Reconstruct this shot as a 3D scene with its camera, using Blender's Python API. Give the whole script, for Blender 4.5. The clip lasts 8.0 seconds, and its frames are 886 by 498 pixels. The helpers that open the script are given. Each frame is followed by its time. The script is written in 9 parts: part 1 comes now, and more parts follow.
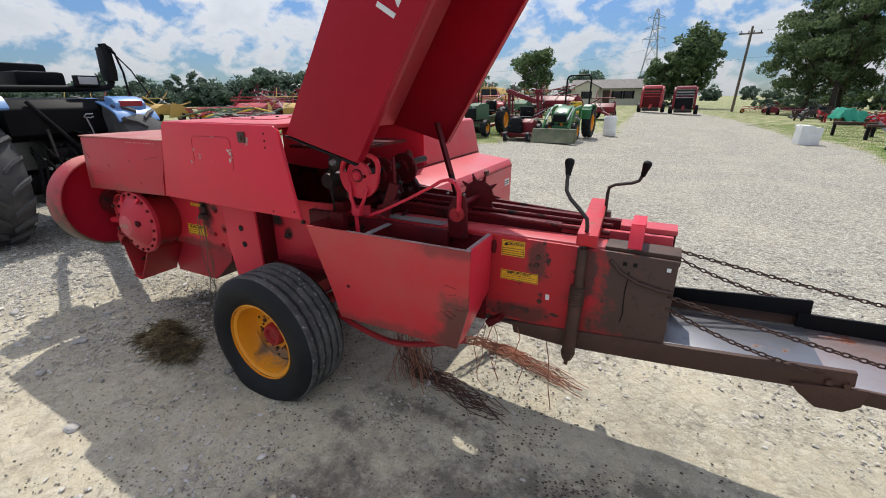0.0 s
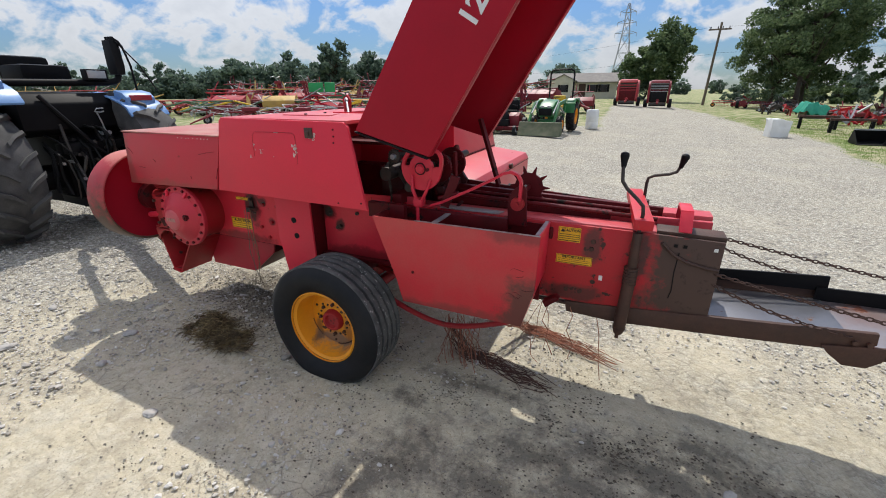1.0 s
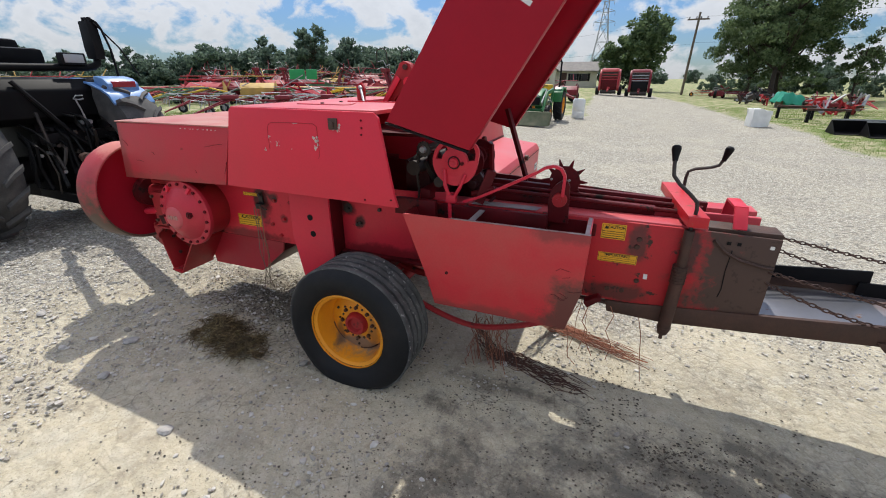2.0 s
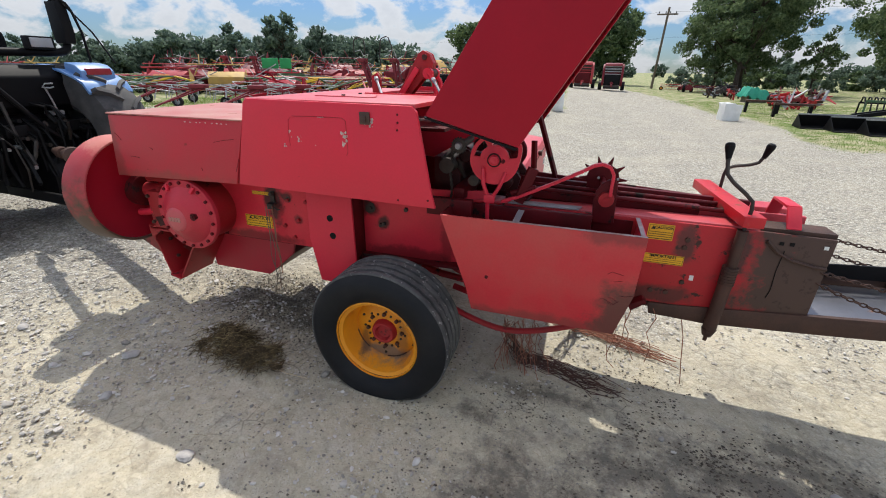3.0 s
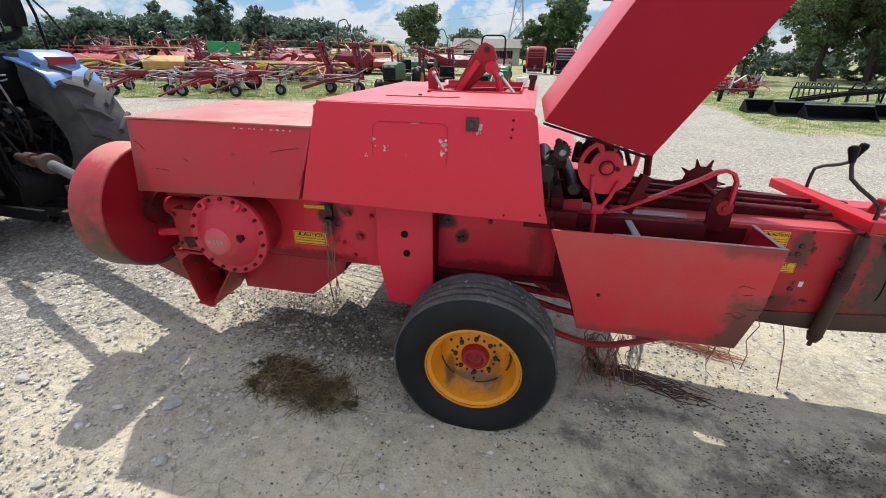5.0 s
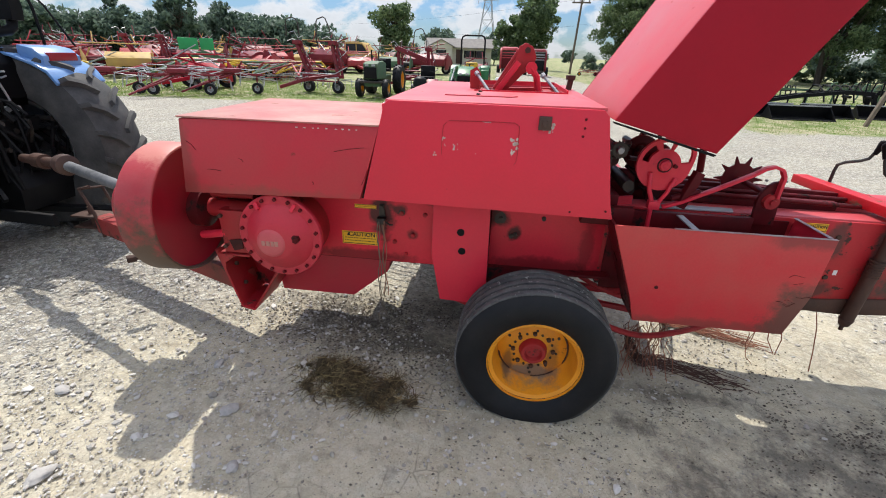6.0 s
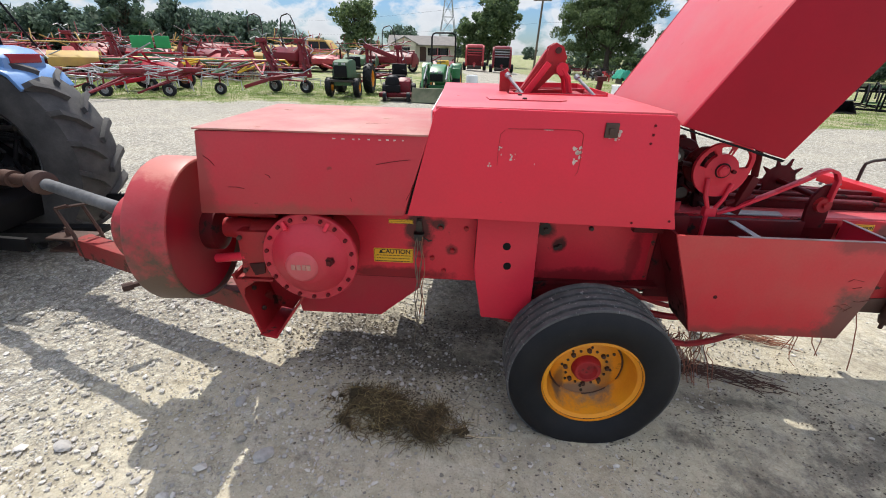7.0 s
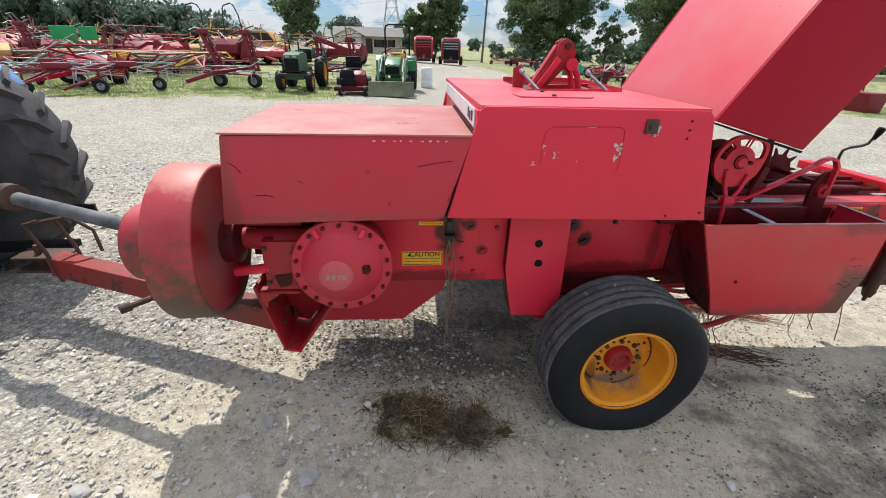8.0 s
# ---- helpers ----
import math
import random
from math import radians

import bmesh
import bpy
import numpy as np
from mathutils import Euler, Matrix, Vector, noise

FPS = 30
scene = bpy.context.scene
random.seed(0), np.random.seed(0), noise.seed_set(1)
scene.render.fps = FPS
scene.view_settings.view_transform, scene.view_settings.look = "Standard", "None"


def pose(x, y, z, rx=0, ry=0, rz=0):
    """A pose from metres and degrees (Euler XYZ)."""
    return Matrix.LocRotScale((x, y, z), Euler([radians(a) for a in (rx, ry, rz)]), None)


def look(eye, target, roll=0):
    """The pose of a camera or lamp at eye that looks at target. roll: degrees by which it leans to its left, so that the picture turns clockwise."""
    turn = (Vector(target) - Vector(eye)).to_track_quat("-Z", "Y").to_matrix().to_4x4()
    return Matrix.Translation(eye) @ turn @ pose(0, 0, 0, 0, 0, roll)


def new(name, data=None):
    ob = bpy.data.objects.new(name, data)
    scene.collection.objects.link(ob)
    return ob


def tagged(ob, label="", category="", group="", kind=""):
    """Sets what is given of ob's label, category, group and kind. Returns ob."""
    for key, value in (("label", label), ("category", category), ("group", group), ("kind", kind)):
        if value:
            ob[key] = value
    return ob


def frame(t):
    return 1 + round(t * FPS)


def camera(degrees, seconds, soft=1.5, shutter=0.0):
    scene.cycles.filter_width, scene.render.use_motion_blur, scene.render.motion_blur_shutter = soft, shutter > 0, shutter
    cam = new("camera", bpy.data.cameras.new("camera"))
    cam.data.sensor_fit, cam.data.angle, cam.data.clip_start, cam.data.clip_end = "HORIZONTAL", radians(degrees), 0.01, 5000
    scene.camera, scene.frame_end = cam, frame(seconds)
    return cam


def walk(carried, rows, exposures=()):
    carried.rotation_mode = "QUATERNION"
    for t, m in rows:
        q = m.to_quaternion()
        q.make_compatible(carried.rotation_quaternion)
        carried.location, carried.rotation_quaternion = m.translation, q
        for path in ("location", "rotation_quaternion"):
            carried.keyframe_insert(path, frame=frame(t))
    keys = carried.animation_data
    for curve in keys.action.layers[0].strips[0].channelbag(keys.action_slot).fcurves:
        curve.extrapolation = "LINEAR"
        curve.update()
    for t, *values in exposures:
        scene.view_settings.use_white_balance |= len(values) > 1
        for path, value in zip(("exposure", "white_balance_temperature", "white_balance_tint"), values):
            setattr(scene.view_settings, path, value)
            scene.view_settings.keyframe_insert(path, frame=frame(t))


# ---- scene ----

# camera: hand-held, eye about 1.6 m, sidestepping past the machine
cam = camera(92.8, 8.0, 1.0)
PATH = [
    (0, (0.3192, 0.2948, 1.5977), (-0.4679, 1.6666, 1.029), -0.5),
    (0.5, (0.1504, 0.1159, 1.6187), (-0.5922, 1.507, 1.0399), -0.5),
    (1, (0.0176, -0.0638, 1.6288), (-0.6871, 1.3415, 1.0357), -0.3),
    (1.5, (-0.11, -0.0815, 1.6111), (-0.7837, 1.3339, 1.0063), -0.1),
    (1.7, (-0.193, -0.072, 1.628), (-0.981, 1.615, 0.887), -0.1),
    (2.8, (-0.562, -0.035, 1.623), (-1.210, 1.703, 0.848), 0.7),
    (3, (-0.6518, -0.0487, 1.6254), (-1.1819, 1.4036, 0.9668), 0.8),
    (3.5, (-0.8576, -0.1554, 1.6397), (-1.3373, 1.3079, 0.9685), 1.1),
    (4, (-1.0282, -0.1495, 1.6262), (-1.4666, 1.3222, 0.945), 1.3),
    (4.5, (-1.2323, -0.0202, 1.6498), (-1.6271, 1.4616, 0.9626), 1.3),
    (4.7, (-1.290, 0.008, 1.659), (-1.743, 1.776, 0.823), 1.15),
    (5.8, (-1.740, -0.102, 1.675), (-2.043, 1.682, 0.833), 1.55),
    (6, (-1.8068, -0.1168, 1.6607), (-2.0488, 1.3885, 0.9568), 1.7),
    (6.5, (-2.0026, -0.0848, 1.6506), (-2.1865, 1.4288, 0.9458), 1.8),
    (7, (-2.1974, 0.0118, 1.6691), (-2.315, 1.5296, 0.9601), 1.5),
    (7.5, (-2.3411, 0.0722, 1.6649), (-2.3747, 1.5901, 0.9458), 1.4),
    (8, (-2.5696, 0.0496, 1.6808), (-2.5066, 1.5616, 0.9509), 1.5),
]
walk(cam, [(t, look(eye, target, roll)) for t, eye, target, roll in PATH], [(0, 0.50), (1.5, 0.54), (3.5, 0.64), (6.5, 0.82), (8, 0.80)])

# ---- daylight: high sun behind the machine, blue sky with cumulus ----
TO_SUN = Vector((-0.286, 0.62, 1.0)).normalized()
world = bpy.data.worlds.new("sky")
scene.world = world
world.use_nodes = True
wt = world.node_tree
wt.nodes.clear()


def wnode(kind, **kw):
    n = wt.nodes.new(kind)
    for k, v in kw.items():
        n.inputs[k].default_value = v
    return n


sky = wt.nodes.new("ShaderNodeTexSky")
sky.sky_type = "NISHITA"
sky.sun_disc = False
sky.sun_elevation = math.asin(TO_SUN.z)
sky.sun_rotation = math.atan2(TO_SUN.x, TO_SUN.y)
sky.air_density, sky.dust_density, sky.ozone_density = 1.0, 0.15, 2.5
coord = wt.nodes.new("ShaderNodeTexCoord")
split = wt.nodes.new("ShaderNodeSeparateXYZ")
wt.links.new(coord.outputs["Generated"], split.inputs[0])


def wmath(op, a, b=None, clamp=False):
    n = wt.nodes.new("ShaderNodeMath")
    n.operation, n.use_clamp = op, clamp
    for i, v in enumerate((a, b)):
        if v is None:
            continue
        if isinstance(v, (int, float)):
            n.inputs[i].default_value = v
        else:
            wt.links.new(v, n.inputs[i])
    return n.outputs[0]


# clouds lie on a flat layer, so they shrink towards the horizon
lift = wmath("ADD", wmath("ABSOLUTE", split.outputs[2]), 0.62)
flat = wt.nodes.new("ShaderNodeCombineXYZ")
wt.links.new(wmath("DIVIDE", split.outputs[0], lift), flat.inputs[0])
wt.links.new(wmath("DIVIDE", split.outputs[1], lift), flat.inputs[1])
puff = wnode("ShaderNodeTexNoise", Scale=8.5, Detail=12.0, Roughness=0.58, Distortion=0.2)
wt.links.new(flat.outputs[0], puff.inputs["Vector"])
veil = wnode("ShaderNodeTexNoise", Scale=2.4, Detail=3.0, Roughness=0.5)
wt.links.new(flat.outputs[0], veil.inputs["Vector"])
mask = wt.nodes.new("ShaderNodeMapRange")
mask.inputs["From Min"].default_value, mask.inputs["From Max"].default_value = 0.467, 0.550
wt.links.new(wmath("ADD", wmath("MULTIPLY", puff.outputs[0], 0.75), wmath("MULTIPLY", veil.outputs[0], 0.27)), mask.inputs["Value"])
body = wt.nodes.new("ShaderNodeMapRange")
body.inputs["From Min"].default_value, body.inputs["From Max"].default_value = 0.5, 0.78
body.inputs["To Min"].default_value, body.inputs["To Max"].default_value = 1.0, 0.62
wt.links.new(puff.outputs[0], body.inputs["Value"])
cloud = wt.nodes.new("ShaderNodeMix")
cloud.data_type = "RGBA"
cloud.inputs["A"].default_value = (3.9, 4.3, 5.0, 1)
cloud.inputs["B"].default_value = (8.1, 8.3, 8.7, 1)
wt.links.new(body.outputs[0], cloud.inputs["Factor"])
mixc = wt.nodes.new("ShaderNodeMix")
mixc.data_type = "RGBA"
wt.links.new(wmath("MULTIPLY", mask.outputs[0], 0.9, True), mixc.inputs["Factor"])
tint = wt.nodes.new("ShaderNodeMix")
tint.data_type, tint.blend_type = "RGBA", "MULTIPLY"
tint.inputs["Factor"].default_value = 1.0
tint.inputs["B"].default_value = (0.70, 0.88, 1.14, 1)
wt.links.new(sky.outputs[0], tint.inputs["A"])
# thick air dims the sky low down
haze = wt.nodes.new("ShaderNodeVectorMath")
haze.operation = "SCALE"
wt.links.new(tint.outputs["Result"], haze.inputs[0])
wt.links.new(wmath("MINIMUM", wmath("ADD", wmath("MULTIPLY", wmath("ABSOLUTE", split.outputs[2]), 1.7), 0.48), 1.0), haze.inputs["Scale"])
wt.links.new(haze.outputs[0], mixc.inputs["A"])
# clouds overhead let more light through than those seen edge-on in the haze
glow = wt.nodes.new("ShaderNodeVectorMath")
glow.operation = "SCALE"
wt.links.new(cloud.outputs["Result"], glow.inputs[0])
wt.links.new(wmath("ADD", wmath("MULTIPLY", wmath("ABSOLUTE", split.outputs[2]), 1.4), 0.70), glow.inputs["Scale"])
wt.links.new(glow.outputs[0], mixc.inputs["B"])
back = wnode("ShaderNodeBackground", Strength=0.076)
wt.links.new(mixc.outputs["Result"], back.inputs["Color"])
wout = wt.nodes.new("ShaderNodeOutputWorld")
wt.links.new(back.outputs[0], wout.inputs[0])

sun_data = bpy.data.lights.new("sun", "SUN")
sun_data.energy, sun_data.angle, sun_data.color = 2.86, radians(0.55), (1.0, 0.955, 0.885)
sun = new("sun", sun_data)
sun.matrix_world = look(TO_SUN * 60, (0, 0, 0))

# ---- materials ----


def material(name, colour, rough=0.6, metal=0.0, spots=None, second=None, scale=3.0, amount=0.5, grain=0.12, bump=0.15,
             bump_scale=60.0, spot_scale=14.0, spot_cut=0.62, coords="Object", coat=0.0, per_piece=0.0, gloss=0.35, stains=()):
    """Base colour with broad fading towards `second`, blotches of `spots`, fine grain and relief."""
    m = bpy.data.materials.new(name)
    m.use_nodes = True
    nt = m.node_tree
    bsdf = nt.nodes["Principled BSDF"]
    bsdf.inputs["Roughness"].default_value = rough
    bsdf.inputs["Metallic"].default_value = metal
    bsdf.inputs["Coat Weight"].default_value = coat
    tc = nt.nodes.new("ShaderNodeTexCoord")

    def noise_node(sc, detail=5.0, rgh=0.6):
        n = nt.nodes.new("ShaderNodeTexNoise")
        n.inputs["Scale"].default_value, n.inputs["Detail"].default_value, n.inputs["Roughness"].default_value = sc, detail, rgh
        nt.links.new(tc.outputs[coords], n.inputs["Vector"])
        return n.outputs[0]

    def ramp(v, lo, hi, to=1.0):
        r = nt.nodes.new("ShaderNodeMapRange")
        r.inputs["From Min"].default_value, r.inputs["From Max"].default_value, r.inputs["To Max"].default_value = lo, hi, to
        nt.links.new(v, r.inputs["Value"])
        return r.outputs[0]

    def mix(a, b, f, mode="MIX"):
        n = nt.nodes.new("ShaderNodeMix")
        n.data_type, n.blend_type = "RGBA", mode
        for key, v in (("A", a), ("B", b)):
            if isinstance(v, tuple):
                n.inputs[key].default_value = (*v, 1)
            else:
                nt.links.new(v, n.inputs[key])
        if isinstance(f, float):
            n.inputs["Factor"].default_value = f
        else:
            nt.links.new(f, n.inputs["Factor"])
        return n.outputs["Result"]

    col = mix(colour, second or tuple(c * 0.7 for c in colour), ramp(noise_node(scale), 0.35, 0.7, amount))
    g = ramp(noise_node(90.0, 3.0), 0.3, 0.75, grain)
    col = mix(col, tuple(c * 0.45 for c in colour), g)
    if per_piece:
        info = nt.nodes.new("ShaderNodeObjectInfo")
        col = mix(col, tuple(min(1, c * 0.5) for c in colour), ramp(info.outputs["Random"], 0, 1, per_piece))
    if spots:
        f = ramp(noise_node(spot_scale, 8.0, 0.65), spot_cut, spot_cut + 0.05)
        col = mix(col, spots, f)
        nt.links.new(mix((rough,) * 3, (0.85,) * 3, f), bsdf.inputs["Roughness"])
    for cx, cy, cz, rx, ry, rz, tone, strong in stains:
        # a stain with a ragged outline round a place on the thing
        off = nt.nodes.new("ShaderNodeVectorMath")
        off.operation = "SUBTRACT"
        off.inputs[1].default_value = (cx, cy, cz)
        nt.links.new(tc.outputs["Object"], off.inputs[0])
        sc_ = nt.nodes.new("ShaderNodeVectorMath")
        sc_.operation = "MULTIPLY"
        sc_.inputs[1].default_value = (1 / rx, 1 / ry, 1 / rz)
        nt.links.new(off.outputs[0], sc_.inputs[0])
        ln = nt.nodes.new("ShaderNodeVectorMath")
        ln.operation = "LENGTH"
        nt.links.new(sc_.outputs[0], ln.inputs[0])
        ad = nt.nodes.new("ShaderNodeMath")
        ad.operation = "MULTIPLY_ADD"
        nt.links.new(noise_node(9.0, 9.0, 0.72), ad.inputs[0])
        ad.inputs[1].default_value = 2.2
        nt.links.new(ln.outputs["Value"], ad.inputs[2])
        back_ = ramp(ad.outputs[0], 2.25, 1.75, strong)
        col = mix(col, tone, back_)
    bsdf.inputs["Specular IOR Level"].default_value = gloss
    nt.links.new(col, bsdf.inputs["Base Color"])
    if bump:
        b = nt.nodes.new("ShaderNodeBump")
        b.inputs["Strength"].default_value, b.inputs["Distance"].default_value = bump, 0.004
        nt.links.new(noise_node(bump_scale, 4.0), b.inputs["Height"])
        nt.links.new(b.outputs[0], bsdf.inputs["Normal"])
    return m


RED = material("red_paint", (0.724, 0.0287, 0.0575), 0.36, second=(0.598, 0.0368, 0.0575), scale=2.2, amount=0.7, spots=(0.26, 0.03, 0.03), spot_scale=16, spot_cut=0.70, grain=0.10, bump=0.05, coat=0.03, gloss=0.28)
# darker red for the raised hood's sides; their shade is put into the colour
RED_LID = material("deep_shaded_red_paint", (0.40, 0.009, 0.025), 0.38, second=(0.31, 0.010, 0.022), scale=1.4, amount=0.8, grain=0.08, bump=0.04, coat=0.0, gloss=0.16)
# pinker red for top faces and the worn boss; sunlight is put into it
RED_PINKISH = material("sunlit_and_worn_pink_paint", (0.58, 0.055, 0.075), 0.42, second=(0.52, 0.13, 0.13), scale=2.5, amount=0.8, spots=(0.42, 0.05, 0.05), spot_scale=9, spot_cut=0.66, grain=0.1, bump=0.05, gloss=0.4)
RED_DUSTY = material("dusty_red_paint", (0.56, 0.022, 0.046), 0.46, second=(0.45, 0.052, 0.058), scale=2.2, amount=0.85, spots=(0.20, 0.04, 0.032), spot_scale=7, spot_cut=0.68, grain=0.14, bump=0.08, stains=((-1.30, 0.0, 1.00, 0.55, 0.3, 0.06, (0.24, 0.07, 0.05), 0.55), (-1.74, 0.0, 1.15, 0.06, 0.3, 0.30, (0.20, 0.05, 0.04), 0.6)))
RED_BOX = material("grimy_red_box_paint", (0.575, 0.0276, 0.0391), 0.46, second=(0.494, 0.0862, 0.069), scale=2.6, amount=0.85, spots=(0.22, 0.04, 0.03), spot_scale=8, spot_cut=0.69, grain=0.14, bump=0.08, stains=((1.21, 0.02, 0.56, 0.17, 0.3, 0.20, (0.085, 0.05, 0.038), 0.85), (0.85, 0.02, 0.47, 0.55, 0.3, 0.07, (0.16, 0.05, 0.04), 0.6), (1.12, 0.02, 0.98, 0.16, 0.3, 0.05, (0.14, 0.04, 0.035), 0.6)))
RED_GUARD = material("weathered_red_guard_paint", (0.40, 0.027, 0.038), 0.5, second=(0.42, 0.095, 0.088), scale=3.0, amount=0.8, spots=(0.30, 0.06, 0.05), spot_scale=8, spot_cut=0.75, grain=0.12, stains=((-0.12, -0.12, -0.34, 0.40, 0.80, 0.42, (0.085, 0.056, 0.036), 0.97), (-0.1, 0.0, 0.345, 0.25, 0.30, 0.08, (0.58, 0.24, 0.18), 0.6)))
# grease stains; the tall one at x 0.26 paints shade on the inward curve
RED_GRIMY = material("greasy_shaded_red_paint", (0.719, 0.0302, 0.0534), 0.40, second=(0.58, 0.0371, 0.0487), scale=3, amount=0.7, spots=(0.12, 0.02, 0.018), spot_scale=12, spot_cut=0.67, grain=0.14, bump=0.06, gloss=0.3, stains=((-0.83, 0.215, 0.88, 0.07, 0.3, 0.14, (0.035, 0.018, 0.015), 0.9), (-0.52, 0.215, 0.99, 0.1, 0.3, 0.05, (0.085, 0.012, 0.012), 0.8), (-0.12, 0.27, 0.8, 0.04, 0.3, 0.04, (0.035, 0.018, 0.015), 0.9), (-0.2, 0.27, 0.885, 0.05, 0.3, 0.05, (0.085, 0.012, 0.012), 0.9), (0.26, 0.28, 0.70, 0.04, 0.3, 0.20, (0.06, 0.012, 0.012), 0.45), (-0.66, 0.215, 0.775, 0.03, 0.3, 0.03, (0.085, 0.012, 0.012), 0.8), (-0.73, 0.215, 0.91, 0.045, 0.3, 0.03, (0.035, 0.018, 0.015), 0.85), (-0.95, 0.215, 0.63, 0.3, 0.3, 0.04, (0.085, 0.012, 0.012), 0.7), (-0.25, 0.27, 0.98, 0.04, 0.3, 0.16, (0.035, 0.018, 0.015), 0.7), (0.02, 0.27, 0.63, 0.3, 0.3, 0.05, (0.085, 0.012, 0.012), 0.6)))
RED_RUSTY = material("rust_eaten_red_paint", (0.30, 0.028, 0.028), 0.6, second=(0.16, 0.055, 0.035), scale=5, amount=0.9, spots=(0.085, 0.045, 0.03), spot_scale=6, spot_cut=0.54, grain=0.25, bump=0.25)
YARD_RED = material("weathered_implement_red", (0.195, 0.010, 0.022), 0.5, second=(0.19, 0.028, 0.030), scale=2.5, amount=0.9, spots=(0.12, 0.035, 0.028), spot_scale=5, spot_cut=0.62, grain=0.2, bump=0.06)
RED_BAR = material("scuffed_red_bar_paint", (0.58, 0.012, 0.025), 0.42, second=(0.42, 0.03, 0.03), scale=5, amount=0.8, spots=(0.24, 0.13, 0.08), spot_scale=7, spot_cut=0.585, grain=0.15, bump=0.08)
RED_WORN = material("worn_red_paint", (0.42, 0.013, 0.022), 0.52, second=(0.25, 0.04, 0.03), scale=4, amount=0.7, spots=(0.075, 0.034, 0.024), spot_scale=9, spot_cut=0.60, grain=0.2)
RED_CHAMBER = material("rust_flecked_red_paint", (0.506, 0.0154, 0.0264), 0.48, second=(0.374, 0.033, 0.0308), scale=3, amount=0.7, spots=(0.062, 0.034, 0.026), spot_scale=22, spot_cut=0.592, grain=0.16, stains=((1.97, 0.30, 0.74, 0.30, 0.3, 0.75, (0.064, 0.041, 0.032), 0.98), (1.66, 0.30, 0.86, 0.045, 0.3, 0.16, (0.06, 0.03, 0.026), 0.8), (1.34, 0.3, 0.60, 0.2, 0.2, 0.05, (0.06, 0.035, 0.028), 0.8), (1.44, 0.3, 0.88, 0.05, 0.2, 0.09, (0.06, 0.035, 0.028), 0.8)))
RUST_PLATE = material("brown_rusted_plate", (0.062, 0.038, 0.030), 0.55, second=(0.105, 0.055, 0.04), scale=6, amount=0.8, spots=(0.22, 0.02, 0.025), spot_scale=7, spot_cut=0.64, grain=0.3, bump=0.3)
# greasy knotter parts, with the bay's shade put into the black
GREASE_SHADED = material("black_greasy_shaded_steel", (0.030, 0.006, 0.007), 0.40, 0.05, second=(0.070, 0.010, 0.011), scale=14, amount=0.8, grain=0.3, gloss=0.2)
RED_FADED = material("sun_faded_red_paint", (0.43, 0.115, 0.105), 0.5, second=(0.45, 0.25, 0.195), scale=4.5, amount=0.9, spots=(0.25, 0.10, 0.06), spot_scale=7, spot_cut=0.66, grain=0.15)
# red of oily and inner parts, darkened so the colour carries their shade
RED_DARK = material("oily_shaded_red_paint", (0.13, 0.006, 0.010), 0.5, gloss=0.18, second=(0.045, 0.008, 0.008), scale=5, amount=0.8, spots=(0.02, 0.014, 0.012), spot_scale=8, spot_cut=0.58, grain=0.2)
RUST = material("brown_rust", (0.055, 0.030, 0.022), 0.6, second=(0.10, 0.045, 0.03), scale=8, amount=0.8, grain=0.3, bump=0.35)
STEEL_RUSTY = material("rust_stained_tray_steel", (0.24, 0.23, 0.25), 0.42, 0.6, second=(0.22, 0.12, 0.09), scale=2.2, amount=0.95, spots=(0.20, 0.07, 0.04), spot_scale=3, spot_cut=0.56, grain=0.15, bump=0.05)
STEEL = material("polished_worn_steel", (0.24, 0.245, 0.27), 0.36, 0.8, second=(0.17, 0.165, 0.175), scale=3, amount=0.6, spots=(0.20, 0.10, 0.06), spot_scale=5, spot_cut=0.64, grain=0.1, bump=0.05)
DARK_STEEL = material("dark_greasy_steel", (0.045, 0.042, 0.04), 0.5, 0.5, second=(0.09, 0.07, 0.055), scale=12, amount=0.7, grain=0.3)
BLACK = material("black_satin_paint", (0.006, 0.006, 0.007), 0.5, second=(0.013, 0.013, 0.013), scale=5, amount=0.6, grain=0.2, gloss=0.14)
RUBBER = material("tyre_rubber", (0.009, 0.010, 0.012), 0.55, second=(0.020, 0.020, 0.021), scale=5, amount=0.8, spots=(0.06, 0.058, 0.055), spot_scale=12, spot_cut=0.68, grain=0.25, bump=0.12, gloss=0.2)
RUBBER_DUSTY = material("dusty_tyre_rubber", (0.045, 0.045, 0.046), 0.75, second=(0.125, 0.120, 0.114), scale=5, amount=0.8, grain=0.3, bump=0.2)
YELLOW_RIM = material("yellow_rim_paint", (0.82, 0.33, 0.016), 0.42, second=(0.68, 0.24, 0.02), scale=6, amount=0.7, spots=(0.20, 0.11, 0.05), spot_scale=10, spot_cut=0.66, grain=0.15, stains=((0.0, -0.02, -0.14, 0.13, 0.3, 0.055, (0.20, 0.16, 0.13), 0.9), (0.10, -0.0, -0.05, 0.035, 0.2, 0.12, (0.22, 0.11, 0.05), 0.6), (-0.12, 0.0, -0.09, 0.03, 0.2, 0.08, (0.12, 0.07, 0.04), 0.7)))
TREAD = material("dusty_tread_rubber", (0.050, 0.051, 0.053), 0.75, second=(0.14, 0.138, 0.134), scale=9, amount=0.9, spots=(0.30, 0.29, 0.28), spot_scale=38, spot_cut=0.60, grain=0.35, bump=0.3)
DECAL = material("yellow_decal", (0.82, 0.45, 0.02), 0.5, second=(0.68, 0.38, 0.03), scale=20, amount=0.5, grain=0.1, bump=0)
INK = material("black_ink", (0.02, 0.02, 0.018), 0.6, bump=0)
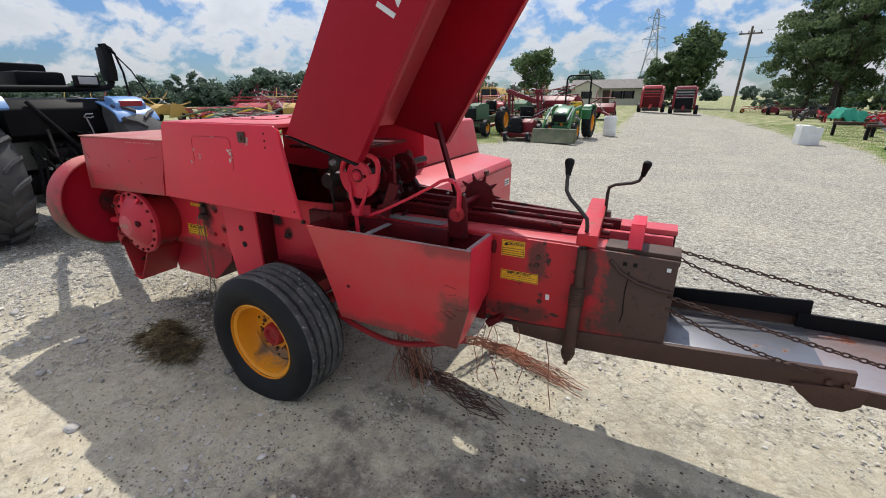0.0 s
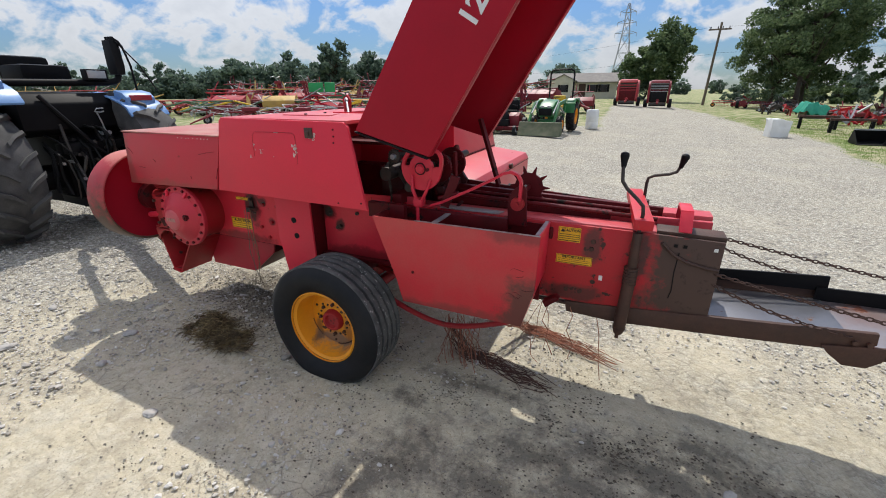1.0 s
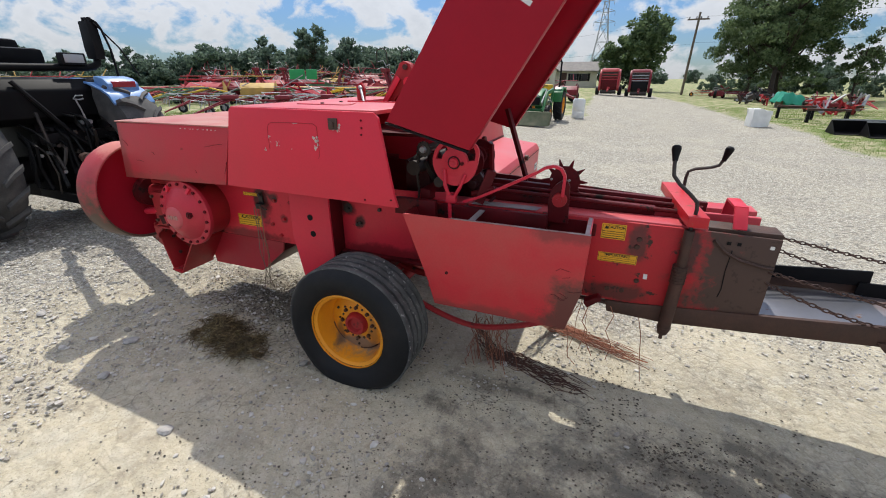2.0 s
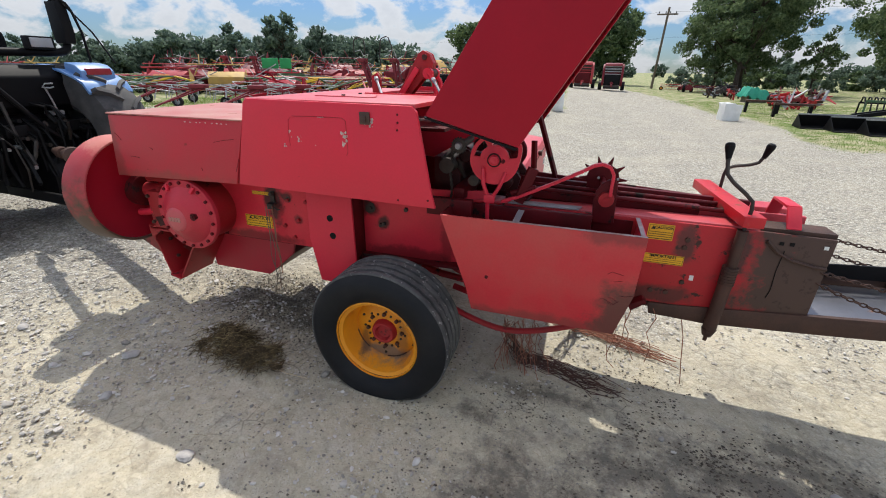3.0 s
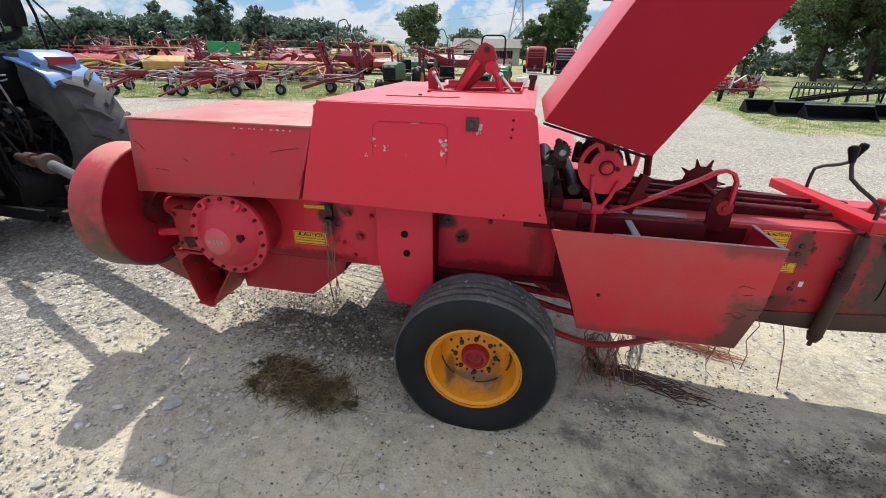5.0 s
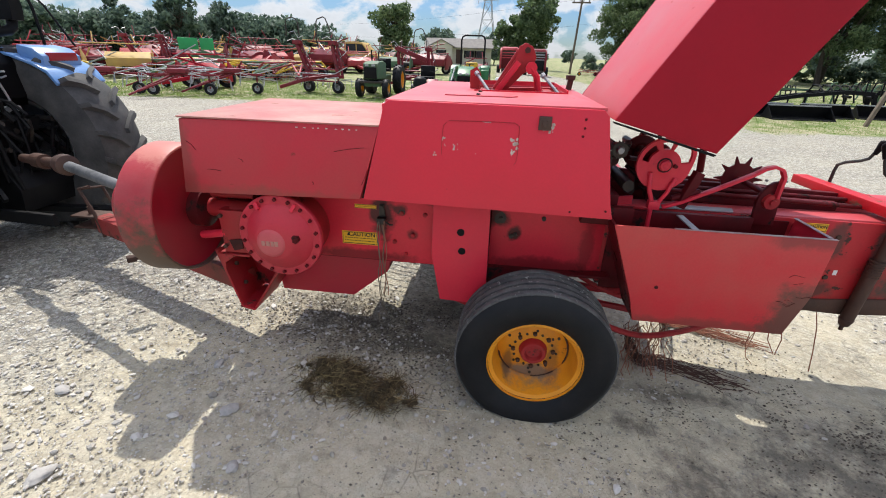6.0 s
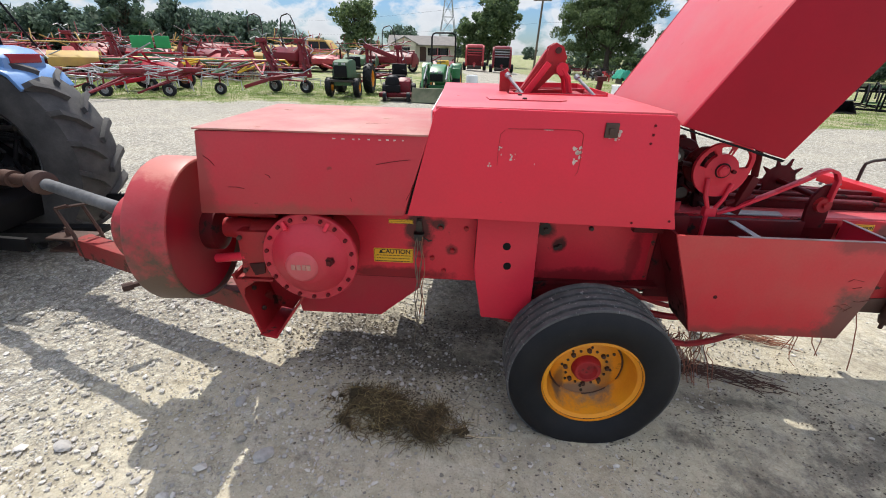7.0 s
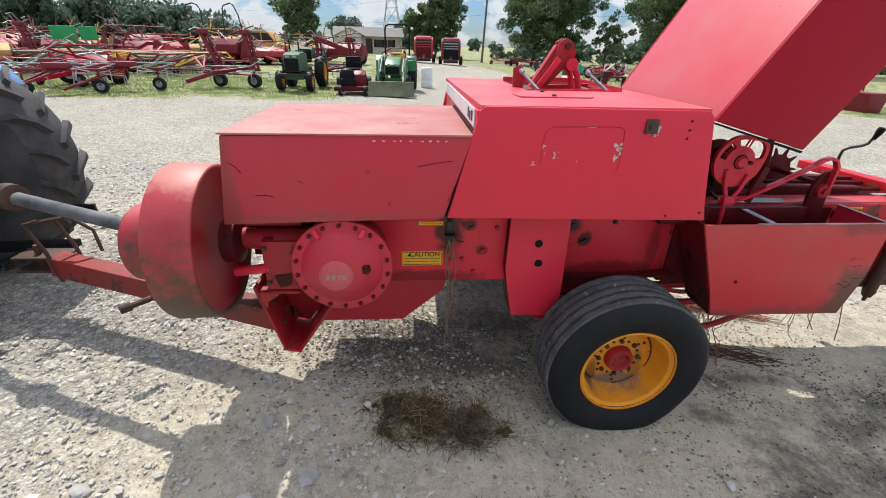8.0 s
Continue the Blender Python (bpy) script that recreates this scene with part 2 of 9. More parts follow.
WHITE = material("white_paint", (0.75, 0.75, 0.74), 0.5, second=(0.6, 0.6, 0.58), scale=6, amount=0.6)
CHIP = material("bare_chipped_primer", (0.66, 0.55, 0.49), 0.7, second=(0.45, 0.33, 0.28), scale=40, amount=0.9, bump=0)
BLUE = material("tractor_blue_paint", (0.10, 0.24, 0.52), 0.35, second=(0.22, 0.36, 0.58), scale=3, amount=0.7, coat=0.3)
BOARD_GREEN = material("bright_green_board", (0.03, 0.33, 0.10), 0.5, second=(0.02, 0.24, 0.07), scale=2, amount=0.7)
GREEN = material("farm_green_paint", (0.03, 0.17, 0.05), 0.4, second=(0.02, 0.10, 0.035), scale=4, amount=0.6, coat=0.2)
GREEN_DULL = material("weathered_green_paint", (0.06, 0.14, 0.07), 0.65, second=(0.10, 0.13, 0.08), scale=4, amount=0.8, spots=(0.12, 0.06, 0.03), spot_scale=8)
YELLOW = material("farm_yellow_paint", (0.75, 0.48, 0.03), 0.45, second=(0.6, 0.36, 0.05), scale=4, amount=0.6)
TAN_YELLOW = material("weathered_tan_yellow_paint", (0.52, 0.34, 0.09), 0.65, second=(0.38, 0.24, 0.09), scale=2, amount=0.8)
GREY_STEEL = material("galvanised_grey_steel", (0.42, 0.43, 0.44), 0.5, 0.6, second=(0.28, 0.28, 0.28), scale=5, amount=0.7)
SHAFT_GREY = material("dirty_grey_shaft_tube", (0.045, 0.047, 0.050), 0.6, 0.0, second=(0.22, 0.22, 0.22), scale=6, amount=0.8)
EDGE_WORN = material("bare_worn_edge", (0.30, 0.16, 0.15), 0.5, 0.4, second=(0.42, 0.38, 0.38), scale=14, amount=0.9)
GLOSS_BLACK = material("worn_black_enamel", (0.004, 0.004, 0.005), 0.55, second=(0.010, 0.010, 0.010), scale=4, amount=0.7, grain=0.2, bump=0.05, gloss=0.10)
OLIVE = material("dull_olive_bucket_paint", (0.075, 0.09, 0.045), 0.6, second=(0.16, 0.15, 0.09), scale=4, amount=0.8)
GLASS_DARK = material("dark_window_glass", (0.02, 0.025, 0.03), 0.08, bump=0)
LENS_RED = material("red_lamp_lens", (0.35, 0.03, 0.04), 0.25, bump=0)
PLASTIC_WHITE = material("translucent_white_plastic", (0.78, 0.79, 0.77), 0.45, second=(0.66, 0.67, 0.64), scale=5, amount=0.6)
TARP = material("green_tarpaulin", (0.03, 0.34, 0.22), 0.5, second=(0.02, 0.25, 0.17), scale=7, amount=0.8, bump=0.4, bump_scale=14)
WOOD = material("weathered_grey_wood", (0.20, 0.16, 0.12), 0.85, second=(0.12, 0.10, 0.08), scale=5, amount=0.8, grain=0.3, bump=0.3)
BARK = material("tree_bark", (0.075, 0.058, 0.045), 0.9, second=(0.035, 0.028, 0.022), scale=9, amount=0.9, grain=0.3, bump=0.6, bump_scale=18)
SIDING = material("beige_siding", (0.60, 0.56, 0.46), 0.7, second=(0.52, 0.49, 0.41), scale=2, amount=0.6)
SHINGLE = material("grey_shingle_roof", (0.24, 0.22, 0.20), 0.85, second=(0.16, 0.15, 0.14), scale=2, amount=0.8, bump=0.4, bump_scale=20)
TWINE = material("orange_brown_twine", (0.36, 0.15, 0.09), 0.9, second=(0.22, 0.10, 0.07), scale=12, amount=0.9, bump=0)
STRAW = material("matted_hay", (0.040, 0.028, 0.015), 0.95, second=(0.075, 0.055, 0.028), scale=25, amount=0.9, bump=0.8, bump_scale=90)
STONE = material("limestone_gravel", (0.43, 0.41, 0.38), 0.88, second=(0.29, 0.28, 0.265), scale=11, amount=0.9, grain=0.25, bump=0.3, coords="Object")


def leaf_material(name, dark, light, through_light=0.5):
    """Leaves that differ one by one and let some light through."""
    m = bpy.data.materials.new(name)
    m.use_nodes = True
    nt = m.node_tree
    b = nt.nodes["Principled BSDF"]
    b.inputs["Roughness"].default_value = 0.65
    b.inputs["Specular IOR Level"].default_value = 0.2
    geo = nt.nodes.new("ShaderNodeNewGeometry")
    mixn = nt.nodes.new("ShaderNodeMix")
    mixn.data_type = "RGBA"
    mixn.inputs["A"].default_value, mixn.inputs["B"].default_value = (*dark, 1), (*light, 1)
    nt.links.new(geo.outputs["Random Per Island"], mixn.inputs["Factor"])
    nt.links.new(mixn.outputs["Result"], b.inputs["Base Color"])
    tl = nt.nodes.new("ShaderNodeBsdfTranslucent")
    nt.links.new(mixn.outputs["Result"], tl.inputs["Color"])
    ms = nt.nodes.new("ShaderNodeMixShader")
    ms.inputs[0].default_value = through_light
    nt.links.new(b.outputs[0], ms.inputs[1])
    nt.links.new(tl.outputs[0], ms.inputs[2])
    nt.links.new(ms.outputs[0], nt.nodes["Material Output"].inputs["Surface"])
    return m


LEAF = leaf_material("tree_leaf", (0.052, 0.092, 0.042), (0.185, 0.245, 0.115), 0.40)
LEAF_FAR = leaf_material("far_tree_leaf", (0.065, 0.105, 0.080), (0.165, 0.225, 0.160), 0.45)
GRASS = leaf_material("grass_blade", (0.10, 0.19, 0.035), (0.24, 0.31, 0.08))

# ---- mesh helpers ----


def box(bm, x0, x1, y0, y1, z0, z1):
    vs = [bm.verts.new((x, y, z)) for z in (z0, z1) for x, y in ((x0, y0), (x1, y0), (x1, y1), (x0, y1))]
    for f in ((3, 2, 1, 0), (4, 5, 6, 7), (0, 1, 5, 4), (1, 2, 6, 5), (2, 3, 7, 6), (3, 0, 4, 7)):
        bm.faces.new([vs[i] for i in f])
    return vs


def prism(bm, pts, a, b, axis="y"):
    """A polygon extruded from a to b along an axis; pts are (x, z) for y, (x, y) for z, (y, z) for x."""
    def at(p, q):
        return {"y": (p[0], q, p[1]), "z": (p[0], p[1], q), "x": (q, p[0], p[1])}[axis]
    lo = [bm.verts.new(at(p, a)) for p in pts]
    hi = [bm.verts.new(at(p, b)) for p in pts]
    n = len(pts)
    bm.faces.new(lo)
    bm.faces.new(hi[::-1])
    for i in range(n):
        bm.faces.new((lo[i], hi[i], hi[(i + 1) % n], lo[(i + 1) % n]))
    return lo + hi


def basis(d):
    d = Vector(d).normalized()
    s = d.orthogonal().normalized()
    return s, d.cross(s), d


def rod(bm, p, q, r0, r1=None, seg=12, caps=True):
    p, q = Vector(p), Vector(q)
    s, t, _ = basis(q - p)
    rings = []
    for c, r in ((p, r0), (q, r0 if r1 is None else r1)):
        rings.append([bm.verts.new(c + r * (math.cos(k) * s + math.sin(k) * t)) for k in (2 * math.pi * i / seg for i in range(seg))])
    for i in range(seg):
        bm.faces.new((rings[0][i], rings[0][(i + 1) % seg], rings[1][(i + 1) % seg], rings[1][i]))
    if caps:
        bm.faces.new(rings[0][::-1])
        bm.faces.new(rings[1])


def pipe(bm, pts, r, seg=8, r_end=None):
    """A bent tube through the points."""
    pts = [Vector(p) for p in pts]
    n = len(pts)
    side = basis(pts[1] - pts[0])[0]
    rings = []
    for i, p in enumerate(pts):
        d = (pts[min(i + 1, n - 1)] - pts[max(i - 1, 0)]).normalized()
        side = (side - d * side.dot(d)).normalized()
        up = d.cross(side)
        rr = r if r_end is None else r + (r_end - r) * i / (n - 1)
        rings.append([bm.verts.new(p + rr * (math.cos(k) * side + math.sin(k) * up)) for k in (2 * math.pi * j / seg for j in range(seg))])
    for a, b in zip(rings, rings[1:]):
        for j in range(seg):
            bm.faces.new((a[j], a[(j + 1) % seg], b[(j + 1) % seg], b[j]))
    bm.faces.new(rings[0][::-1])
    bm.faces.new(rings[-1])


def beam(bm, p, q, w, h, up=(0, 0, 1)):
    """A square bar from p to q, w wide and h high."""
    p, q = Vector(p), Vector(q)
    d = (q - p).normalized()
    s = d.cross(Vector(up)).normalized()
    u = s.cross(d)
    vs = [bm.verts.new(c + s * (a * w / 2) + u * (b * h / 2)) for c in (p, q) for a, b in ((-1, -1), (1, -1), (1, 1), (-1, 1))]
    for f in ((0, 3, 2, 1), (4, 5, 6, 7), (0, 1, 5, 4), (1, 2, 6, 5), (2, 3, 7, 6), (3, 0, 4, 7)):
        bm.faces.new([vs[i] for i in f])


def lathe(bm, profile, centre, axis="y", seg=48, closed=False):
    """Rings of (radius, along) about an axis through the centre."""
    c = Vector(centre)
    rings = []
    for r, a in profile:
        ring = []
        for i in range(seg):
            k = 2 * math.pi * i / seg
            x, y = r * math.cos(k), r * math.sin(k)
            ring.append(bm.verts.new(c + Vector({"y": (x, a, y), "z": (x, y, a), "x": (a, x, y)}[axis])))
        rings.append(ring)
    pairs = list(zip(rings, rings[1:]))
    if closed:
        pairs.append((rings[-1], rings[0]))
    for a, b in pairs:
        for i in range(seg):
            bm.faces.new((a[i], b[i], b[(i + 1) % seg], a[(i + 1) % seg]))
    if not closed:
        bm.faces.new(rings[0])
        bm.faces.new(rings[-1][::-1])


def soften(bm, width, angle=32):
    edges = [e for e in bm.edges if len(e.link_faces) == 2 and e.calc_face_angle(0) > radians(angle)]
    if edges and width:
        bmesh.ops.bevel(bm, geom=edges, offset=width, offset_type="OFFSET", segments=2, profile=0.6, affect="EDGES", clamp_overlap=True)


def part(name, bm, mat, parent, label="", bevel=0.0, smooth=35):
    """Links a bmesh as one mesh object under a thing or a part."""
    bmesh.ops.recalc_face_normals(bm, faces=bm.faces)
    if bevel:
        soften(bm, bevel)
    me = bpy.data.meshes.new(name)
    bm.to_mesh(me)
    bm.free()
    me.materials.append(mat)
    if smooth:
        me.polygons.foreach_set("use_smooth", [True] * len(me.polygons))
        me.set_sharp_from_angle(angle=radians(smooth))
    ob = new(name, me)
    ob.parent = parent
    if label:
        ob["label"] = label
    return ob


def again(name, me, parent, m):
    """One more object on a shared mesh."""
    ob = new(name, me)
    ob.parent = parent
    ob.matrix_basis = m
    return ob


def thing(name, m, label, category, group="", kind=""):
    ob = tagged(new(name), label, category, group, kind)
    ob.empty_display_size = 0.2
    ob.matrix_basis = m
    return ob


def B():
    return bmesh.new()


def raw_mesh(name, verts, faces, mat, smooth=False):
    me = bpy.data.meshes.new(name)
    me.from_pydata(verts, [], faces)
    me.materials.append(mat)
    if smooth:
        me.polygons.foreach_set("use_smooth", [True] * len(me.polygons))
    me.update()
    return me


def words(text, size, m, mat, parent, name="lettering", bold=0.0):
    """Flat lettering from the built-in font, turned into a mesh."""
    cu = bpy.data.curves.new(name, "FONT")
    cu.body, cu.size, cu.extrude, cu.offset = text, size, 0.0006, bold
    cu.align_x, cu.align_y = "CENTER", "CENTER"
    tmp = bpy.data.objects.new("tmp", cu)
    me = bpy.data.meshes.new_from_object(tmp)
    bpy.data.objects.remove(tmp)
    me.materials.clear()
    me.materials.append(mat)
    ob = new(name, me)
    ob.parent = parent
    ob.matrix_basis = m
    return ob


def ground_z(x, y):
    """The yard falls a little from left to right, dips behind the machine and rises gently beyond."""
    rut = 0.03 * math.exp(-((x + 1.63) ** 2 + (y - 1.70) ** 2) / 0.22)
    away = min(max((y - 3.5) / 7.5, 0.0), 1.0)
    away = away * away * (3 - 2 * away)
    return (-0.15 * math.tanh(0.34 * (x + 1.71)) + 0.008 * min(max(y - 4.0, 0.0), 40.0)) * (1 + 0.08 * away) - 0.133 * away - rut


def on_ground(x, y, rz=0.0, dz=0.0):
    return pose(x, y, ground_z(x, y) + dz, 0, 0, rz)


YARD = 1.08


def yard(x, y, rz=0.0, dz=0.0):
    """A place on the yard plan, which is drawn at 1 : 1.08, with the size of what stands there."""
    cx = -3.0 if x < 1.5 else -0.7
    x, y = cx + (x - cx) * YARD, y * YARD
    return pose(x, y, ground_z(x, y) + dz, 0, 0, rz) @ Matrix.Scale(YARD, 4)

# ---- ground: one gravel and grass sheet to the horizon ----


def spaced(lo, hi, fine, grow, far):
    """Coordinates with a fine middle that widen outwards."""
    out = list(np.arange(lo, hi + 1e-6, fine))
    step, a = fine, hi
    while a < far:
        step *= grow
        a += step
        out.append(a)
    step, a = fine, lo
    while a > -far:
        step *= grow
        a -= step
        out.insert(0, a)
    return out


def lawn(x, y):
    """1 where grass grows, 0 on the gravel."""
    x, y = -1.8 + (x + 1.8) / YARD, y / YARD
    w = 0.9 * noise.noise(Vector((x * 0.35, y * 0.35, 2.0))) + 0.5 * noise.noise(Vector((x * 1.3, y * 1.3, 7.0)))
    left = min(y - 12.6 - 0.16 * (x + 8.0), -5.2 - x) + w
    strip = min(-2.3 - x - 0.06 * (y - 17), y - 19.0) + 0.8 * w - 0.2
    right_edge = 4.6 - 0.10 * (y - 14.5) if y < 26 else 3.45 - 0.20 * (y - 26)
    right = min(x - right_edge, y - 12.6 - 0.15 * (x - 5)) + w
    far = y - 44 + 2 * w
    return max(left, strip, right, far)


def make_ground():
    xs, ys = spaced(-5.5, 1.6, 0.030, 1.07, 900.0), spaced(0.2, 3.6, 0.026, 1.07, 900.0)
    nx, ny = len(xs), len(ys)
    verts, lawn_at = [], []
    for y in ys:
        for x in xs:
            near = max(0.0, 1.0 - max(0, abs(x + 2.2) - 5.2, abs(y - 2.2) - 3.0) / 6.0)
            rough = near * (0.010 * noise.noise(Vector((x * 2.1, y * 2.1, 0))) + 0.007 * noise.noise(Vector((x * 7, y * 7, 3))))
            # tread prints pressed into the dirt beside the wheel
            tu, tv = (x + 1.60) * 0.94 + (y - 1.30) * 0.34, -(x + 1.60) * 0.34 + (y - 1.30) * 0.94
            if abs(tu) < 0.14 and abs(tv) < 0.26:
                rough += 0.011 * math.sin(tu * 2 * math.pi / 0.070) * (1 - (tv / 0.26) ** 2)
            verts.append((x, y, ground_z(x, y) + rough - 0.004))
            lawn_at.append(min(max(lawn(x, y) * 1.2 + 0.5, 0), 1) if abs(x) < 80 and y < 90 else 1.0)
    faces = [(j * nx + i, j * nx + i + 1, (j + 1) * nx + i + 1, (j + 1) * nx + i) for j in range(ny - 1) for i in range(nx - 1)]
    m = bpy.data.materials.new("gravel_and_grass")
    m.use_nodes = True
    nt = m.node_tree
    L, N = nt.links.new, nt.nodes.new
    b = nt.nodes["Principled BSDF"]
    b.inputs["Roughness"].default_value = 0.92
    b.inputs["Specular IOR Level"].default_value = 0.25
    tc = N("ShaderNodeTexCoord")

    def tex(scale, detail=5.0, rgh=0.6):
        n = N("ShaderNodeTexNoise")
        n.inputs["Scale"].default_value, n.inputs["Detail"].default_value, n.inputs["Roughness"].default_value = scale, detail, rgh
        L(tc.outputs["Object"], n.inputs["Vector"])
        return n.outputs[0]

    def stones(scale, feature="F1"):
        v = N("ShaderNodeTexVoronoi")
        v.feature = feature
        v.inputs["Scale"].default_value = scale
        L(tc.outputs["Object"], v.inputs["Vector"])
        return v

    def rng(v, lo, hi, a=0.0, z=1.0):
        r = N("ShaderNodeMapRange")
        for k, val in (("From Min", lo), ("From Max", hi), ("To Min", a), ("To Max", z)):
            r.inputs[k].default_value = val
        L(v, r.inputs["Value"])
        return r.outputs[0]

    def mixc(a, c, f):
        n = N("ShaderNodeMix")
        n.data_type = "RGBA"
        for key, v in (("A", a), ("B", c)):
            if isinstance(v, tuple):
                n.inputs[key].default_value = (*v, 1)
            else:
                L(v, n.inputs[key])
        if isinstance(f, float):
            n.inputs["Factor"].default_value = f
        else:
            L(f, n.inputs["Factor"])
        return n.outputs["Result"]

    def maths(op, a, c):
        n = N("ShaderNodeMath")
        n.operation = op
        for i, v in enumerate((a, c)):
            if isinstance(v, float):
                n.inputs[i].default_value = v
            else:
                L(v, n.inputs[i])
        return n.outputs[0]

    big, small = stones(26.0), stones(70.0)
    hue = N("ShaderNodeSeparateColor")
    L(big.outputs["Color"], hue.inputs[0])
    hue2 = N("ShaderNodeSeparateColor")
    L(small.outputs["Color"], hue2.inputs[0])
    pebble = mixc((0.24, 0.23, 0.212), (0.61, 0.595, 0.55), hue.outputs[0])
    pebble2 = mixc((0.32, 0.30, 0.265), (0.57, 0.54, 0.485), hue2.outputs[0])
    gravel = mixc(pebble2, pebble, rng(hue.outputs[1], 0.45, 0.55))
    dirt = mixc((0.50, 0.447, 0.335), (0.41, 0.368, 0.280), rng(tex(1.1), 0.35, 0.65))
    dirt = mixc(dirt, (0.51, 0.478, 0.40), rng(tex(9.0), 0.45, 0.7))
    packed = N("ShaderNodeAttribute")
    packed.attribute_name = "packed"
    near = rng(maths("ADD", packed.outputs["Fac"], maths("MULTIPLY", maths("SUBTRACT", tex(0.9, 8.0, 0.7), 0.5), 1.4)), 0.12, 0.62)
    dust = maths("MULTIPLY", rng(maths("ADD", tex(0.75, 6.0), maths("MULTIPLY", near, 0.26)), 0.46, 0.62), rng(near, 0.0, 1.0, 0.30, 1.0))
    base = mixc(gravel, dirt, maths("MULTIPLY", dust, 0.75))
    base = mixc(base, (0.21, 0.185, 0.155), maths("MULTIPLY", rng(tex(2.3, 9.0, 0.66), 0.52, 0.66, 0.0, 0.45), rng(near, 0.0, 1.0, 0.25, 1.0)))
    base = mixc(base, (0.15, 0.13, 0.112), maths("MULTIPLY", rng(tex(6.0, 9.0, 0.7), 0.58, 0.70, 0.0, 0.5), rng(near, 0.0, 1.0, 0.3, 1.0)))
    base = mixc(base, (0.16, 0.145, 0.125), rng(tex(120.0, 4.0, 0.7), 0.56, 0.70, 0.0, 0.65))
    base = mixc(base, (0.62, 0.60, 0.55), rng(tex(75.0, 4.0, 0.7), 0.60, 0.72, 0.0, 0.6))
    # mottled crust: trodden patches with fine cracks and lighter dust between
    base = mixc(base, (0.14, 0.122, 0.10), maths("MULTIPLY", rng(tex(16.0, 12.0, 0.75), 0.52, 0.68, 0.0, 0.46), rng(near, 0.0, 1.0, 0.45, 1.0)))
    base = mixc(base, (0.50, 0.455, 0.38), maths("MULTIPLY", rng(tex(3.6, 11.0, 0.72), 0.52, 0.66, 0.0, 0.55), near))
    crack = stones(9.0, "DISTANCE_TO_EDGE")
    base = mixc(base, (0.11, 0.095, 0.08), maths("MULTIPLY", maths("MULTIPLY", rng(crack.outputs["Distance"], 0.0, 0.045, 0.55, 0.0), rng(tex(2.0, 4.0), 0.50, 0.62)), near))
    # gaps between the stones: dark soil, with crevice shade painted into it
    base = mixc(base, (0.10, 0.088, 0.074), maths("MULTIPLY", rng(small.outputs["Distance"], 0.40, 0.66, 0.0, 0.45), rng(dust, 0.0, 1.0, 0.9, 0.1)))
    base = mixc(base, (0.12, 0.105, 0.088), maths("MULTIPLY", rng(big.outputs["Distance"], 0.46, 0.70, 0.0, 0.45), rng(dust, 0.0, 1.0, 0.9, 0.1)))
    # trampled grit: dark crumbs and pale chips mixed through the crust
    base = mixc(base, (0.085, 0.074, 0.062), maths("MULTIPLY", rng(tex(60.0, 8.0, 0.8), 0.585, 0.65, 0.0, 0.7), rng(tex(1.9, 6.0, 0.7), 0.46, 0.60, 0.05, 1.0)))
    # damp dark smears with ragged outlines where oil and hay were trodden in
    damp = N("ShaderNodeAttribute")
    damp.attribute_name = "damp"
    wet = rng(maths("ADD", damp.outputs["Fac"], maths("MULTIPLY", maths("SUBTRACT", tex(9.0, 10.0, 0.78), 0.5), 3.0)), 0.26, 0.92, 0.0, 0.76)
    base = mixc(base, (0.075, 0.066, 0.058), wet)
    att = N("ShaderNodeAttribute")
    att.attribute_name = "lawn"
    green = mixc((0.12, 0.175, 0.045), (0.19, 0.24, 0.075), rng(tex(0.5), 0.35, 0.65))
    green = mixc(green, (0.42, 0.37, 0.24), rng(tex(1.6, 8.0), 0.42, 0.58, 0.0, 0.85))
    edge = rng(maths("ADD", att.outputs["Fac"], maths("MULTIPLY", maths("SUBTRACT", tex(2.6, 8.0), 0.5), 0.9)), 0.35, 0.75)
    lift_ = N("ShaderNodeMix")
    lift_.data_type, lift_.blend_type = "RGBA", "MULTIPLY"
    lift_.inputs["Factor"].default_value = 1.0
    lift_.inputs["B"].default_value = (1.09, 1.075, 1.00, 1)
    # near ground toned slightly darker, shade beside the machine put into the colour
    base = mixc(base, (0.16, 0.14, 0.115), maths("MULTIPLY", near, 0.02))
    L(base, lift_.inputs["A"])
    L(mixc(lift_.outputs["Result"], green, edge), b.inputs["Base Color"])
    h = maths("ADD", maths("MULTIPLY", rng(big.outputs["Distance"], 0.0, 0.6, 1.0, 0.0), maths("SUBTRACT", 1.0, maths("MULTIPLY", dust, 0.8))),
              maths("ADD", maths("MULTIPLY", rng(small.outputs["Distance"], 0.0, 0.6, 1.0, 0.0), maths("SUBTRACT", 0.45, maths("MULTIPLY", dust, 0.38))), maths("ADD", maths("MULTIPLY", tex(45.0, 8.0, 0.75), 0.40), maths("MULTIPLY", tex(7.0, 8.0), 0.9))))
    bump = N("ShaderNodeBump")
    bump.inputs["Strength"].default_value, bump.inputs["Distance"].default_value = 0.9, 0.018
    L(h, bump.inputs["Height"])
    L(bump.outputs[0], b.inputs["Normal"])
    me = raw_mesh("ground", verts, faces, m, True)
    at = me.attributes.new("lawn", "FLOAT", "POINT")
    at.data.foreach_set("value", lawn_at)
    packed_at = [max(0.0, 1.0 - math.hypot((x + 1.0) / 3.6, (y - 0.9) / 2.4)) ** 0.5 for y in ys for x in xs]
    packed_at = [max(p, 0.55 * math.exp(-((x - 0.9) / 1.8) ** 2 - ((y - 2.7) / 1.3) ** 2)) for p, (y, x) in zip(packed_at, ((y, x) for y in ys for x in xs))]
